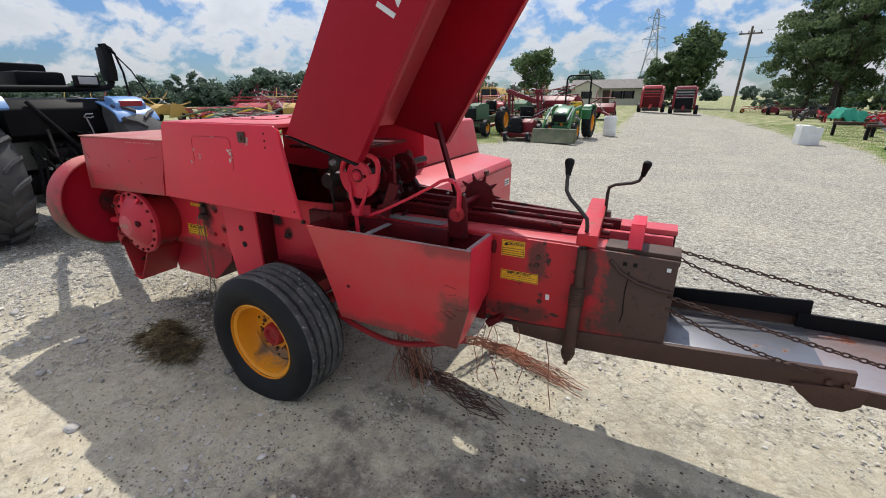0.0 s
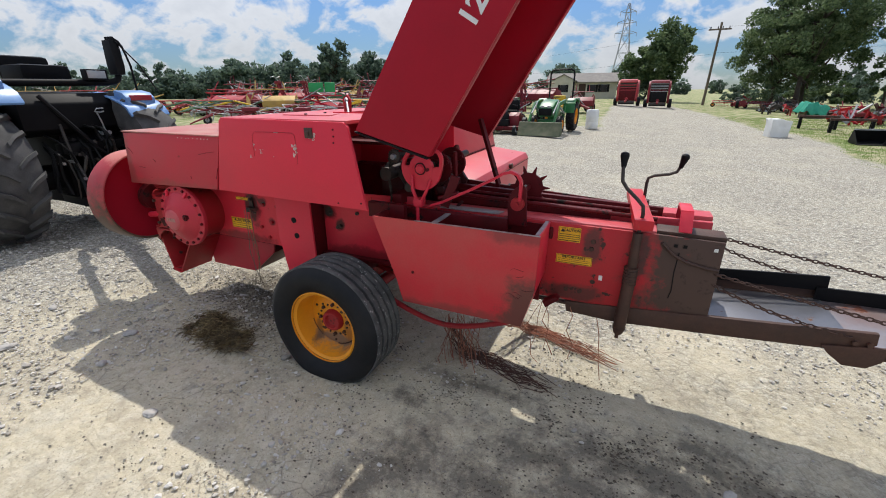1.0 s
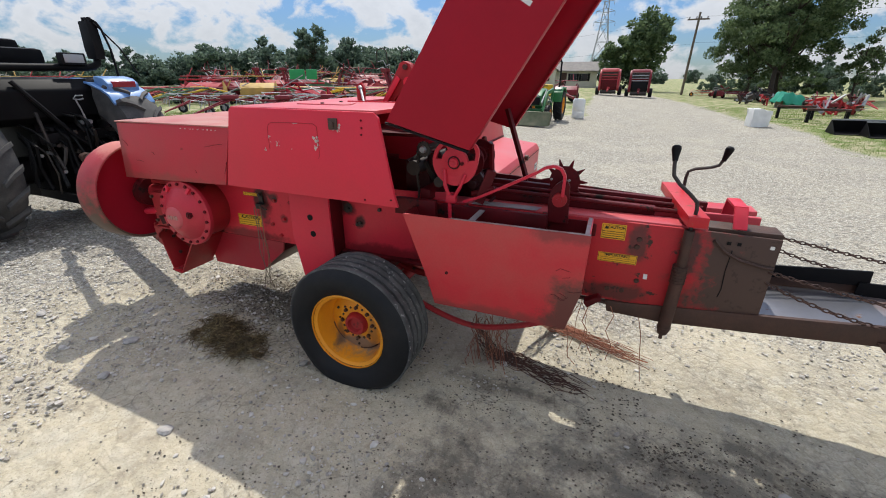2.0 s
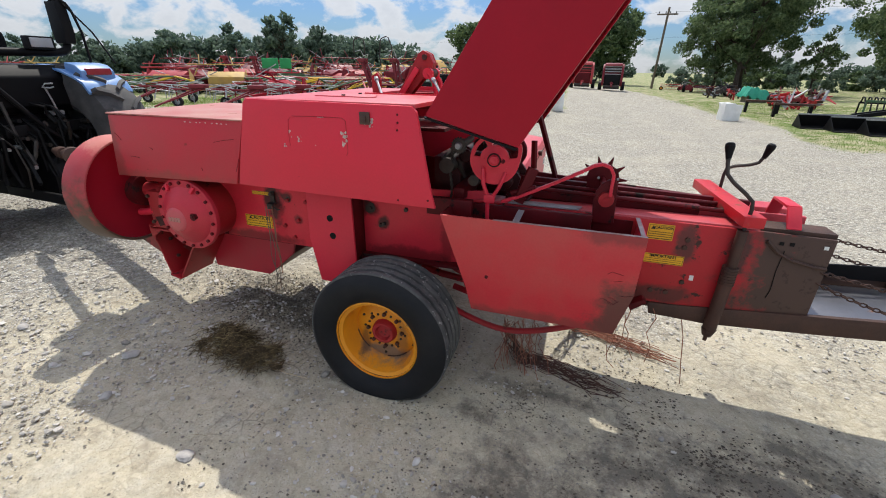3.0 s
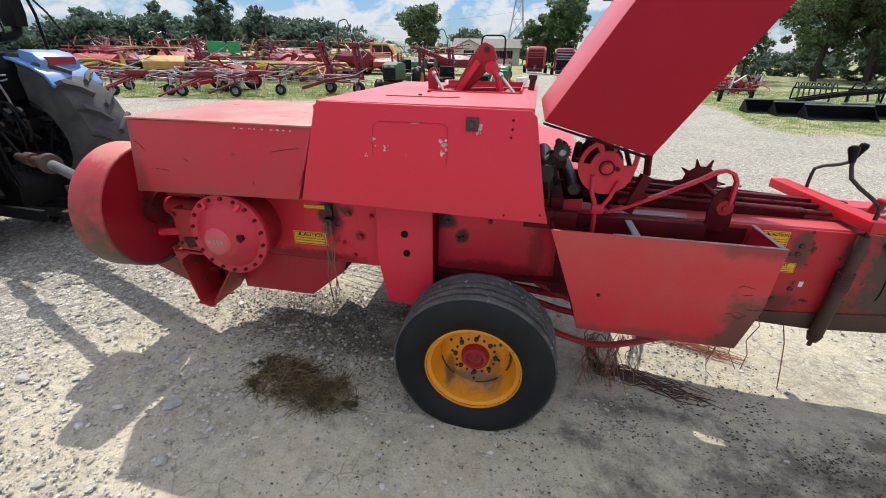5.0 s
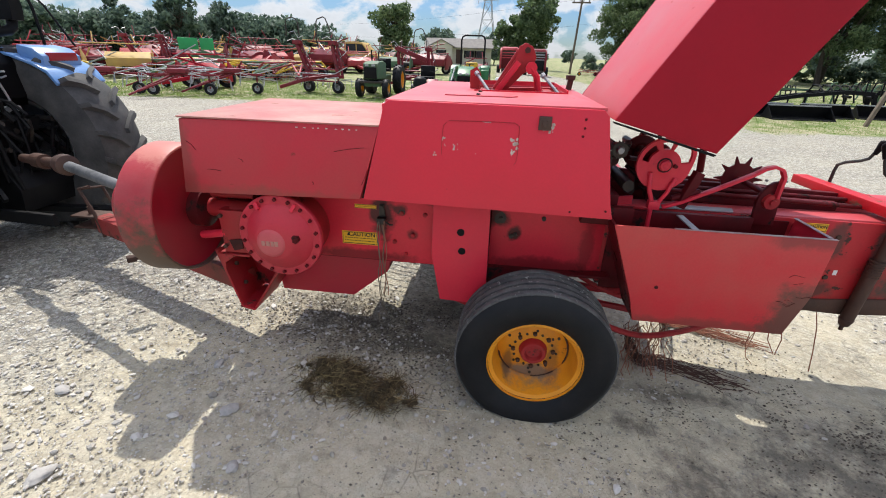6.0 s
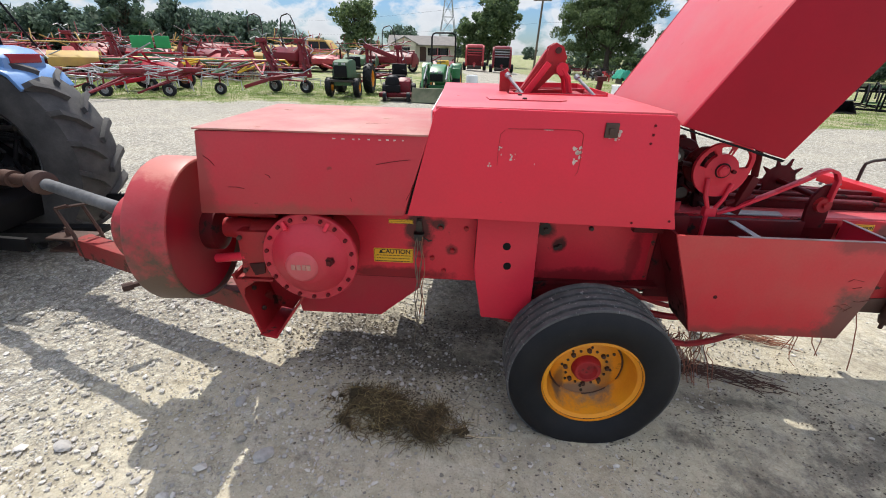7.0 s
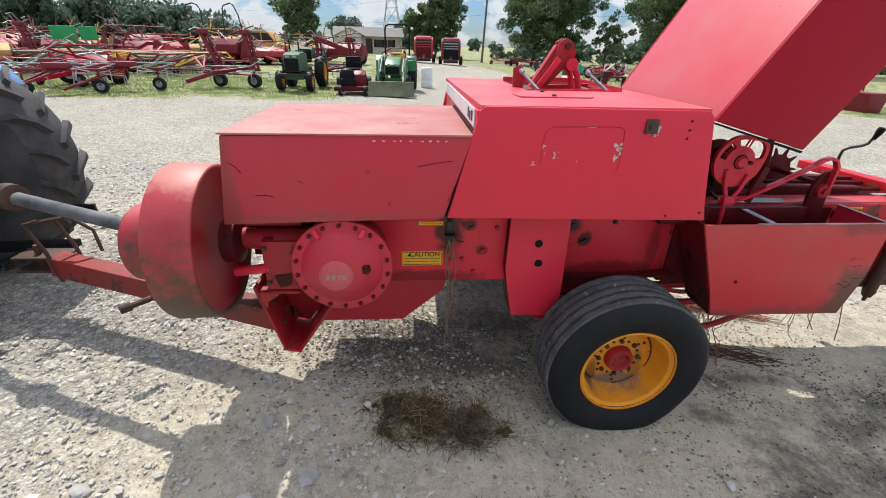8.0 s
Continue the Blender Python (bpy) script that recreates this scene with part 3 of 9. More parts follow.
    smears = ((-0.85, 1.25, 0.20, 0.28), (-0.95, 1.05, 0.16, 0.2), (-0.25, 1.55, 0.35, 0.14), (0.48, 1.98, 0.22, 0.10), (-1.07, 1.62, 0.10, 0.07), (-2.75, 2.1, 0.50, 0.32), (-2.1, 2.35, 0.35, 0.18), (-0.7, 1.9, 0.3, 0.07), (0.0, 1.2, 0.25, 0.12), (0.22, 1.70, 0.55, 0.16), (0.55, 1.85, 0.45, 0.12), (0.05, 1.42, 0.40, 0.16), (-0.45, 1.30, 0.35, 0.18), (-2.3, 2.0, 0.4, 0.2), (-3.0, 1.9, 0.22, 0.08))
    damp_at = []
    for y in ys:
        for x in xs:
            damp_at.append(max(max(0.0, 1.0 - 0.5 * math.hypot((x - a) / w, (y - c) / d)) for a, c, w, d in smears) if abs(x + 1.5) < 3 and 0 < y < 4 else 0.0)
    dm = me.attributes.new("damp", "FLOAT", "POINT")
    dm.data.foreach_set("value", damp_at)
    pk = me.attributes.new("packed", "FLOAT", "POINT")
    pk.data.foreach_set("value", packed_at)
    tagged(new("ground", me), "pale limestone gravel yard with dusty bare dirt and grass verges", "ground", kind="structure")


make_ground()


def make_stones(name, label, seed, count, least, most, cut, region, squash, few):
    """Loose stones on the yard around the machine, thickest towards the tractor."""
    r = np.random.default_rng(seed)
    bm = B()
    if cut:
        bmesh.ops.create_icosphere(bm, subdivisions=1, radius=1.0)
        base_v = np.array([v.co[:] for v in bm.verts])
        base_f = np.array([[v.index for v in f.verts] for f in bm.faces])
    else:
        base_v = np.array([(1, 0, 0), (-1, 0, 0), (0, 1, 0), (0, -1, 0), (0, 0, 1), (0, 0, -1)], float)
        base_f = np.array([(0, 2, 4), (2, 1, 4), (1, 3, 4), (3, 0, 4), (2, 0, 5), (1, 2, 5), (3, 1, 5), (0, 3, 5)])
    bm.free()
    x0, x1, y0, y1 = region
    spots = []
    while len(spots) < count:
        x, y = r.uniform(x0, x1), y0 + (y1 - y0) * r.random() ** 1.3
        dense = noise.noise(Vector((x * 0.8, y * 0.8, 11.0))) + 0.5 * noise.noise(Vector((x * 3, y * 3, 5.0)))
        if r.random() < few + 0.8 * dense + (0.6 if x < -2.3 - 0.35 * y + 0.6 * dense else 0.0) + (0.2 if y > 3 else 0.0):
            spots.append((x, y, ground_z(x, y)))
    n = len(spots)
    size = least + (most - least) * r.random(n) ** 2.2 + np.where(r.random(n) < 0.05, most * r.random(n), 0)
    axes = np.stack([r.uniform(0.8, 1.6, n), r.uniform(0.7, 1.1, n), r.uniform(0.4, 0.8, n) * squash], 1)
    turn = r.uniform(0, 6.28, n)
    v = base_v[None] * r.uniform(0.65, 1.25, (n, len(base_v), 1)) * (axes * size[:, None])[:, None]
    c, s = np.cos(turn)[:, None], np.sin(turn)[:, None]
    xy = np.stack([v[..., 0] * c - v[..., 1] * s, v[..., 0] * s + v[..., 1] * c, v[..., 2]], -1)
    xy += np.array(spots)[:, None]
    xy[..., 2] += (axes[:, 2] * size * 0.3)[:, None]
    verts = xy.reshape(-1, 3).tolist()
    faces = (base_f[None] + (np.arange(n) * len(base_v))[:, None, None]).reshape(-1, 3).tolist()
    tagged(new(name, raw_mesh(name, verts, faces, LOOSE_STONE)), label, "gravel", kind="stuff")


LOOSE_STONE = bpy.data.materials.new("loose_stone")
LOOSE_STONE.use_nodes = True
nt_st = LOOSE_STONE.node_tree
geo_st = nt_st.nodes.new("ShaderNodeNewGeometry")
ramp_st = nt_st.nodes.new("ShaderNodeValToRGB")
ramp_st.color_ramp.elements[0].color, ramp_st.color_ramp.elements[1].color = (0.27, 0.25, 0.215, 1), (0.60, 0.575, 0.53, 1)
mid_st = ramp_st.color_ramp.elements.new(0.35)
mid_st.color = (0.40, 0.375, 0.335, 1)
nt_st.links.new(geo_st.outputs["Random Per Island"], ramp_st.inputs[0])
nt_st.links.new(ramp_st.outputs[0], nt_st.nodes["Principled BSDF"].inputs["Base Color"])
nt_st.nodes["Principled BSDF"].inputs["Roughness"].default_value = 0.9
make_stones("gravel", "loose grey and white limestone stones on the yard", 5, 20000, 0.006, 0.014, True, (-7.0, 2.8, -0.5, 6.0), 1.0, 0.24)
make_stones("gravel_chips", "small angular limestone chips strewn over the dirt", 6, 34000, 0.0028, 0.0065, False, (-5.2, 2.8, 0.2, 4.6), 1.0, 0.14)

# ---- the hay baler: local x runs along it to the rear, y away from the near side ----


def implement_wheel(parent, centre, r, half, rim_r, name="wheel", label="ribbed black tyre on a yellow rim", tyre_mat=None, rim_mat=None, hub_mat=None, ribs=5, detail=True, out=-1):
    """A wheel about the local y axis: tyre, dished rim, hub and bolts. out: the side of the dish."""
    w = new(name)
    w.parent, w["label"] = parent, label
    w.matrix_basis = pose(*centre)
    bm = B()
    prof = [(rim_r * 0.97, -half * 0.80), (rim_r * 1.08, -half * 0.97), (r * 0.76, -half * 1.10), (r * 0.88, -half * 1.06), (r * 0.945, -half * 0.93), (r * 0.975, -half * 0.84)]
    if detail:
        step = 2 * half * 0.80 / ribs
        for i in range(ribs):
            a = -half * 0.80 + i * step
            prof += [(r * 0.89, a + step * 0.1), (r * 0.89, a + step * 0.9)]
    prof += [(r * 0.975, half * 0.84), (r * 0.945, half * 0.93), (r * 0.88, half * 1.06), (r * 0.76, half * 1.10), (rim_r * 1.08, half * 0.97), (rim_r * 0.97, half * 0.80)]
    lathe(bm, prof, (0, 0, 0), seg=72 if detail else 20, closed=True)

    def sag(bm):
        """The tyre sags where it carries the load."""
        for v in bm.verts:
            low = -0.300 - v.co.z
            if low > 0:
                v.co.z = -0.300 - 0.070 * (1 - math.exp(-low / 0.070))
            if v.co.z < -0.22:
                v.co.y *= 1.0 + 0.10 * min(1.0, (-0.22 - v.co.z) / 0.1)

    if detail:
        sag(bm)
    part("tyre", bm, tyre_mat or RUBBER, w)
    for i in range(ribs if detail else 0):
        # each tread rib has a zigzag edge along the groove
        a = -half * 0.86 + i * 2 * half * 0.86 / ribs
        wide, bm = 2 * half * 0.86 / ribs, B()
        rows_t = []
        n = 120
        for q, (rad, f) in enumerate(((0.89, 0.03), (0.990 if i in (0, ribs - 1) else 0.998, 0.06), (1.0, 0.14), (1.0, 0.64), (0.990 if i in (0, ribs - 1) else 0.998, 0.72), (0.89, 0.75))):
            ring = []
            for j in range(n):
                k = 2 * math.pi * j / n
                zig = 0.035 * wide * (1 if (j // 2) % 2 else -1) * (0 if (i == 0 and q < 3) or (i == ribs - 1 and q > 2) else 1)
                ring.append(bm.verts.new((r * rad * math.cos(k), a + wide * f + zig, r * rad * math.sin(k))))
            rows_t.append(ring)
        for ra, rb in zip(rows_t, rows_t[1:]):
            for j in range(n):
                bm.faces.new((ra[j], rb[j], rb[(j + 1) % n], ra[(j + 1) % n]))
        sag(bm)
        part("tread_rib", bm, TREAD, w)
    bm = B()
    o = out
    rim = [(rim_r * 1.0, o * half * 0.93), (rim_r * 1.03, o * half * 0.90), (rim_r * 1.0, o * half * 0.84), (rim_r * 0.91, o * half * 0.78), (rim_r * 0.87, o * half * 0.45), (rim_r * 0.85, o * half * 0.10),
           (rim_r * 0.79, o * half * 0.0), (rim_r * 0.73, o * half * 0.10), (rim_r * 0.30, o * half * 0.12), (rim_r * 0.30, o * half * 0.0), (rim_r * 0.78, -o * half * 0.15), (rim_r * 0.84, -o * half * 0.8), (rim_r * 0.97, -o * half * 0.9)]
    lathe(bm, rim, (0, 0, 0), seg=56 if detail else 20, closed=True)
    part("rim", bm, rim_mat or YELLOW_RIM, w, smooth=50)
    bm = B()
    hub = [(0.008, o * half * 0.20), (rim_r * 0.16, o * half * 0.22), (rim_r * 0.20, o * half * 0.36), (rim_r * 0.26, o * half * 0.36), (rim_r * 0.29, o * half * 0.30), (rim_r * 0.32, o * half * 0.06), (0.008, o * half * 0.0)]
    lathe(bm, hub, (0, 0, 0), seg=32 if detail else 10)
    part("hub", bm, hub_mat or RED_WORN, w)
    if detail:
        bm = B()
        rod(bm, (0, 0, 0), (0, o * 0.014, 0), 0.0125, 0.0105, 6)
        bolt = part("bolt", bm, RUST, w)
        bolt.matrix_basis = pose(rim_r * 0.44, o * half * 0.11, 0)
        for i in range(1, 8):
            k = 2 * math.pi * i / 8
            again("bolt", bolt.data, w, pose(rim_r * 0.44 * math.cos(k), o * half * 0.11, rim_r * 0.44 * math.sin(k)))
        bm = B()
        rod(bm, (0, 0, 0), (0, o * 0.005, 0), 0.0070, 0.0065, 8)
        stud = part("stud_hole", bm, DARK_STEEL, w)
        stud.matrix_basis = pose(rim_r * 0.44 * math.cos(0.39), o * half * 0.115, rim_r * 0.44 * math.sin(0.39))
        for i in range(1, 16):
            k = 0.39 + 2 * math.pi * (i // 2) / 8 + (0.30 if i % 2 else 0.0)
            q = 0.52 if i % 2 else 0.44
            again("stud_hole", stud.data, w, pose(rim_r * q * math.cos(k), o * half * 0.115, rim_r * q * math.sin(k)))
        for k0, k1 in ((3.35, 4.05), (4.75, 5.45), (5.85, 6.95)):
            bm = B()
            pipe(bm, [(rim_r * 0.765 * math.cos(k0 + (k1 - k0) * t / 10), o * half * 0.05, rim_r * 0.765 * math.sin(k0 + (k1 - k0) * t / 10)) for t in range(11)], 0.0055, 6)
            part("weld_bead", bm, RUST, w, "rusty weld bead round the wheel disc")
        for k in (0.6, 2.6, 4.7):
            bm = B()
            rod(bm, (0, 0, 0), (0, o * 0.006, 0), 0.008, 0.007, 8)
            part("rim_hole", bm, DARK_STEEL, w).matrix_basis = pose(rim_r * 0.64 * math.cos(k), o * half * 0.10, rim_r * 0.64 * math.sin(k))
    return w


baler = thing("hay_baler", pose(-1.63, 1.73, 0, 0, 0, 2.4), "worn red square hay baler with raised rear hood on gravel", "hay baler")


def panel(name, pts, v0, v1, mat, label="", bevel=0.006, axis="y", parent=None):
    bm = B()
    prism(bm, pts, v0, v1, axis)
    return part(name, bm, mat, parent or baler, label, bevel)


# main hood
hood = panel("hood_side", [(-0.857, 1.03), (0.282, 1.012), (0.262, 1.08), (0.192, 1.45), (0.168, 1.474), (-0.725, 1.480), (-0.745, 1.462)], 0.0, 0.022, RED, "red sheet metal hood side with an outlined hatch", 0.007)
bm = B()
TOP = 1.482
rings = []
for z in (TOP - 0.02, TOP):
    for loop in (((-0.74, 0.012), (0.18, 0.012), (0.20, 1.46), (-0.76, 1.46)), ((-0.40, 0.66), (0.10, 0.66), (0.10, 1.28), (-0.40, 1.28))):
        rings.append([bm.verts.new((u, v, z)) for u, v in loop])
for i in range(4):
    j = (i + 1) % 4
    bm.faces.new((rings[0][i], rings[0][j], rings[1][j], rings[1][i]))
    bm.faces.new((rings[2][i], rings[2][j], rings[3][j], rings[3][i]))
    bm.faces.new((rings[0][i], rings[0][j], rings[2][j], rings[2][i]))
    bm.faces.new((rings[1][i], rings[1][j], rings[3][j], rings[3][i]))
part("hood_top", bm, RED_PINKISH, baler, "red hood top with a rectangular feeder opening", 0.004)
bm = B()
prism(bm, [(0.012, 1.462), (0.012, 1.375), (0.90, 1.375), (0.90, 1.02), (1.44, 1.02), (1.46, 1.462)], -0.755, -0.738, "x")
part("hood_front", bm, RED, baler, "", 0.003)
bm = B()
prism(bm, [(0.05, 1.462), (0.05, 1.395), (1.40, 1.395), (1.40, 1.462)], -0.7605, -0.7555, "x")
strip = part("decal_band", bm, WHITE, baler, "greyish white decal band along the hood front")
for v0, v1, z0, z1 in ((0.09, 0.13, 1.41, 1.45), (0.15, 0.18, 1.405, 1.44), (0.20, 0.235, 1.41, 1.45)):
    bm = B()
    box(bm, -0.7620, -0.7600, v0, v1, z0, z1)
    part("dark_mark", bm, BLACK, strip)
panel("hood_far_side", [(-0.86, 0.9), (0.19, 0.9), (0.185, 1.46), (-0.745, 1.462)], 1.445, 1.46, RED)
# outline of the hatch in the hood side, standing a hair proud with a dark seam round it
bm = B()
pipe(bm, [(-0.46, -0.0015, 1.407), (-0.30, -0.0015, 1.410), (-0.185, -0.0015, 1.409), (-0.165, -0.0015, 1.395), (-0.163, -0.0015, 1.30), (-0.163, -0.0015, 1.275)], 0.0014, 5)
pipe(bm, [(-0.47, -0.0008, 1.400), (-0.485, -0.0008, 1.385), (-0.49, -0.0008, 1.33), (-0.49, -0.0008, 1.262)], 0.0010, 5)
pipe(bm, [(-0.163, -0.0008, 1.275), (-0.166, -0.0008, 1.245), (-0.175, -0.0008, 1.232)], 0.0010, 5)
part("hatch_seam", bm, RED_WORN, hood)
bm = B()
box(bm, -0.088, -0.036, -0.010, 0.0, 1.385, 1.441)
box(bm, -0.074, -0.052, -0.020, -0.008, 1.398, 1.424)
part("latch", bm, RUST_PLATE, hood, "rusty brown recessed latch", 0.004)
rr = random.Random(4)
for cu, cz, n, sp in ((-0.034, 1.392, 9, 0.018), (-0.06, 1.384, 3, 0.01), (-0.178, 1.312, 16, 0.030), (-0.48, 1.318, 6, 0.018), (-0.43, 1.292, 9, 0.02), (-0.30, 1.408, 9, 0.03), (-0.34, 1.27, 2, 0.004), (-0.52, 1.25, 3, 0.02)):
    for _ in range(n):
        bm = B()
        cx, cy, r = cu + rr.uniform(-sp, sp) * (2.0 if n == 4 and cz > 1.4 else 0.5), cz + rr.uniform(-sp, sp) * (0.1 if cz > 1.4 else 1), rr.uniform(0.0018, 0.0085) * (0.55 if cu < -0.33 else 1.0)
        prism(bm, [(cx + r * rr.uniform(0.5, 1.2) * math.cos(k), cy + (0.35 if cz > 1.4 else 1.3) * r * rr.uniform(0.5, 1.2) * math.sin(k)) for k in (i * 0.785 for i in range(8))], -0.0012, 0.004)
        part("paint_chip", bm, CHIP, hood)
for u, z in ((0.10, 1.435), (0.10, 1.40), (0.097, 1.367), (0.092, 1.037), (0.245, 1.05)):
    bm = B()
    rod(bm, (u, 0.002, z), (u, -0.003, z), 0.006, 0.005, 8)
    part("rivet", bm, RED_DARK, hood)
bm = B()
prism(bm, [(-0.52, 0.30), (-0.20, 0.30), (-0.17, 0.34), (-0.26, 0.54), (-0.42, 0.56), (-0.53, 0.42)], TOP, TOP + 0.005, "z")
plate = part("access_plate", bm, RED_PINKISH, baler, "", 0.002)
for u, v in ((-0.36, 0.33), (-0.36, 0.52)):
    bm = B()
    rod(bm, (u, v, TOP + 0.004), (u, v, TOP + 0.012), 0.011, 0.010, 6)
    part("bolt", bm, DARK_STEEL, plate)

# front duct (plunger cover) with a sun-bleached top
duct = panel("front_cover", [(-1.765, 1.005), (-0.872, 1.028), (-0.765, 1.372), (-1.715, 1.362)], 0.0, 0.86, RED_DUSTY, "dusty red front cover panel scratched along its length", 0.006)
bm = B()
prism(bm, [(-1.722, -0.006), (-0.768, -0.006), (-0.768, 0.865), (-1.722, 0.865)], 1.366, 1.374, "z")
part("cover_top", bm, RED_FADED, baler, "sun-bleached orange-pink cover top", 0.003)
for u0, z0, u1, z1 in ((-0.98, 1.248, -0.84, 1.272), (-1.62, 1.13, -1.55, 1.125), (-1.70, 1.26, -1.66, 1.22), (-1.45, 1.19, -1.43, 1.175), (-0.86, 1.10, -0.83, 1.17), (-1.10, 1.10, -1.095, 1.085)):
    bm = B()
    pipe(bm, [(u0, -0.0006, z0), ((u0 + u1) / 2 + 0.004, -0.0006, (z0 + z1) / 2 + 0.003), (u1, -0.0006, z1)], 0.0016, 4)
    part("scratch", bm, RED_DARK, duct)
for i in range(9):
    bm = B()
    u = -1.15 + 0.035 * i + rr.uniform(-0.01, 0.01)
    box(bm, u, u + rr.uniform(0.004, 0.014), -0.0012, 0.002, 1.345, 1.345 + rr.uniform(0.003, 0.006))
    part("paint_chip", bm, CHIP, duct)
bm = B()
prism(bm, [(-0.868, 1.03), (-0.858, 1.03), (-0.752, 1.38), (-0.763, 1.38)], 0.02, 0.85)
part("cover_gap_seal", bm, BLACK, baler)

# frame and bale chamber sides below the covers
chamber = panel("chamber_front_side", [(-1.22, 0.612), (-0.27, 0.605), (-0.27, 1.03), (-1.22, 1.03)], 0.215, 0.235, RED_GRIMY, "red chamber side plate with bolt holes", 0.004)
bm = B()
curve = [(-0.25, 0.270), (0.10, 0.270), (0.22, 0.278), (0.34, 0.30), (0.46, 0.345)]
prism(bm, curve + [(u, v + 0.014) for u, v in curve[::-1]], 0.602, 1.03, "z")
part("chamber_mid_side", bm, RED_GRIMY, baler, "red chamber side sheet curving inwards at its end", 0.003)
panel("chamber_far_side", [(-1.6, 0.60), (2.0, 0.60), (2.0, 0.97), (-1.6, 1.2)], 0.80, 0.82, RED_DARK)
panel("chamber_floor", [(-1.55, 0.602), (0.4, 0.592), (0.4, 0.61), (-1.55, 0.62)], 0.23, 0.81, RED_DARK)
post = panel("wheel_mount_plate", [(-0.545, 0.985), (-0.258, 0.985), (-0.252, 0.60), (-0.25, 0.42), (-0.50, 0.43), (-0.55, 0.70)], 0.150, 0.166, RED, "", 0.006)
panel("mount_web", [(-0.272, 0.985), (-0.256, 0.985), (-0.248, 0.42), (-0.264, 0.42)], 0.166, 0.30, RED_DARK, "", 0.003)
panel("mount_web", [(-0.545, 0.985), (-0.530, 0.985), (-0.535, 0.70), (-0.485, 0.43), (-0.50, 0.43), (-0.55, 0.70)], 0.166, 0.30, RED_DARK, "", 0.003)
for u, z, r, mat in ((-0.40, 0.838, 0.019, BLACK), (-0.39, 0.733, 0.019, BLACK)):
    bm = B()
    rod(bm, (u, 0.146, z), (u, 0.152, z), r, r, 20)
    part("round_hole", bm, mat, post)
for u, z in ((-0.72, 0.895), (-0.66, 0.775), (-0.595, 0.895), (-0.70, 0.66), (-0.76, 0.73), (-0.20, 0.885), (-0.12, 0.80), (-0.14, 0.79), (0.02, 0.90)):
    bm = B()
    back = 0.055 if u > -0.3 else 0.0
    rod(bm, (u, 0.216 + back, z), (u, 0.200 + back, z), 0.013, 0.011, 6)
    part("bolt", bm, RED_WORN if u < -0.3 else DARK_STEEL, chamber)
for u, z, r in ((-0.20, 0.885, 0.036), (-0.72, 0.9, 0.022)):
    bm = B()
    prism(bm, [(u + r * rr.uniform(0.6, 1.1) * math.cos(k), z + r * rr.uniform(0.6, 1.1) * math.sin(k)) for k in (i * 0.5236 for i in range(12))], 0.2125 + (0.055 if u > -0.3 else 0.0), 0.2155 + (0.055 if u > -0.3 else 0.0))
    part("grease_stain", bm, DARK_STEEL, chamber)
# twine guide with grease and hanging cords
bm = B()
prism(bm, [(-0.838, 0.94), (-0.812, 0.94), (-0.808, 0.87), (-0.842, 0.87)], 0.202, 0.2135)
box(bm, -0.850, -0.800, 0.180, 0.2135, 0.862, 0.870)
box(bm, -0.846, -0.804, 0.172, 0.180, 0.838, 0.870)
rod(bm, (-0.825, 0.19, 0.925), (-0.825, 0.2135, 0.925), 0.012, 0.012, 12)
pipe(bm, [(-0.80, 0.178, 0.853), (-0.775, 0.176, 0.838), (-0.760, 0.176, 0.842)], 0.005, 6)
part("twine_guide", bm, DARK_STEEL, baler, "greasy black twine guide", 0.003)
for k in range(5):
    bm = B()
    pts, u, v = [], -0.82 + rr.uniform(-0.02, 0.02), 0.165 + rr.uniform(-0.02, 0.02)
    z, zend = 0.86, rr.uniform(0.16, 0.55)
    while z > zend:
        pts.append((u + 0.008 * math.sin(z * 25 + k), v + 0.008 * math.cos(z * 19 + k), z))
        z -= 0.04
    pipe(bm, pts, 0.0025, 5)
    part("hanging_twine", bm, TWINE if k % 2 else WOOD, baler)
# underframe and inside behind the near plates, with their shade in the dark colour
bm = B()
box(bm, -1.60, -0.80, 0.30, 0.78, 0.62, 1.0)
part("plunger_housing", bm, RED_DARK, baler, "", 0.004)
# block added to keep the knotter bay dark
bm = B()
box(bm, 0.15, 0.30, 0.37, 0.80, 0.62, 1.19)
part("inner_bulkhead", bm, GREASE_SHADED, baler, "", 0.004)
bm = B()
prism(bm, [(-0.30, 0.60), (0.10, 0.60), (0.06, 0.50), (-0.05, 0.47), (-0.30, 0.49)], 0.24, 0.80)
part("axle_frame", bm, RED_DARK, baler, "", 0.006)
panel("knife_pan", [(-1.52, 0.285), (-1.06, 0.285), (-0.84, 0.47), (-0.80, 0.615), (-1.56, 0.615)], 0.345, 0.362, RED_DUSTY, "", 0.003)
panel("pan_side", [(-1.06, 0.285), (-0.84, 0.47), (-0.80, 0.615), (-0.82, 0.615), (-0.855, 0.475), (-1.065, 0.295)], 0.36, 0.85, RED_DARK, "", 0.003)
bm = B()
rod(bm, (0.0, 0.06, 0.312), (0.0, 1.9, 0.312), 0.04, 0.04, 16)
beam(bm, (-0.42, 0.19, 0.50), (0.03, 0.19, 0.34), 0.07, 0.14)
beam(bm, (-0.12, 0.22, 0.40), (-0.12, 1.8, 0.40), 0.16, 0.12)
part("axle", bm, RED_WORN, baler, "", 0.004)
# yellow caution decals


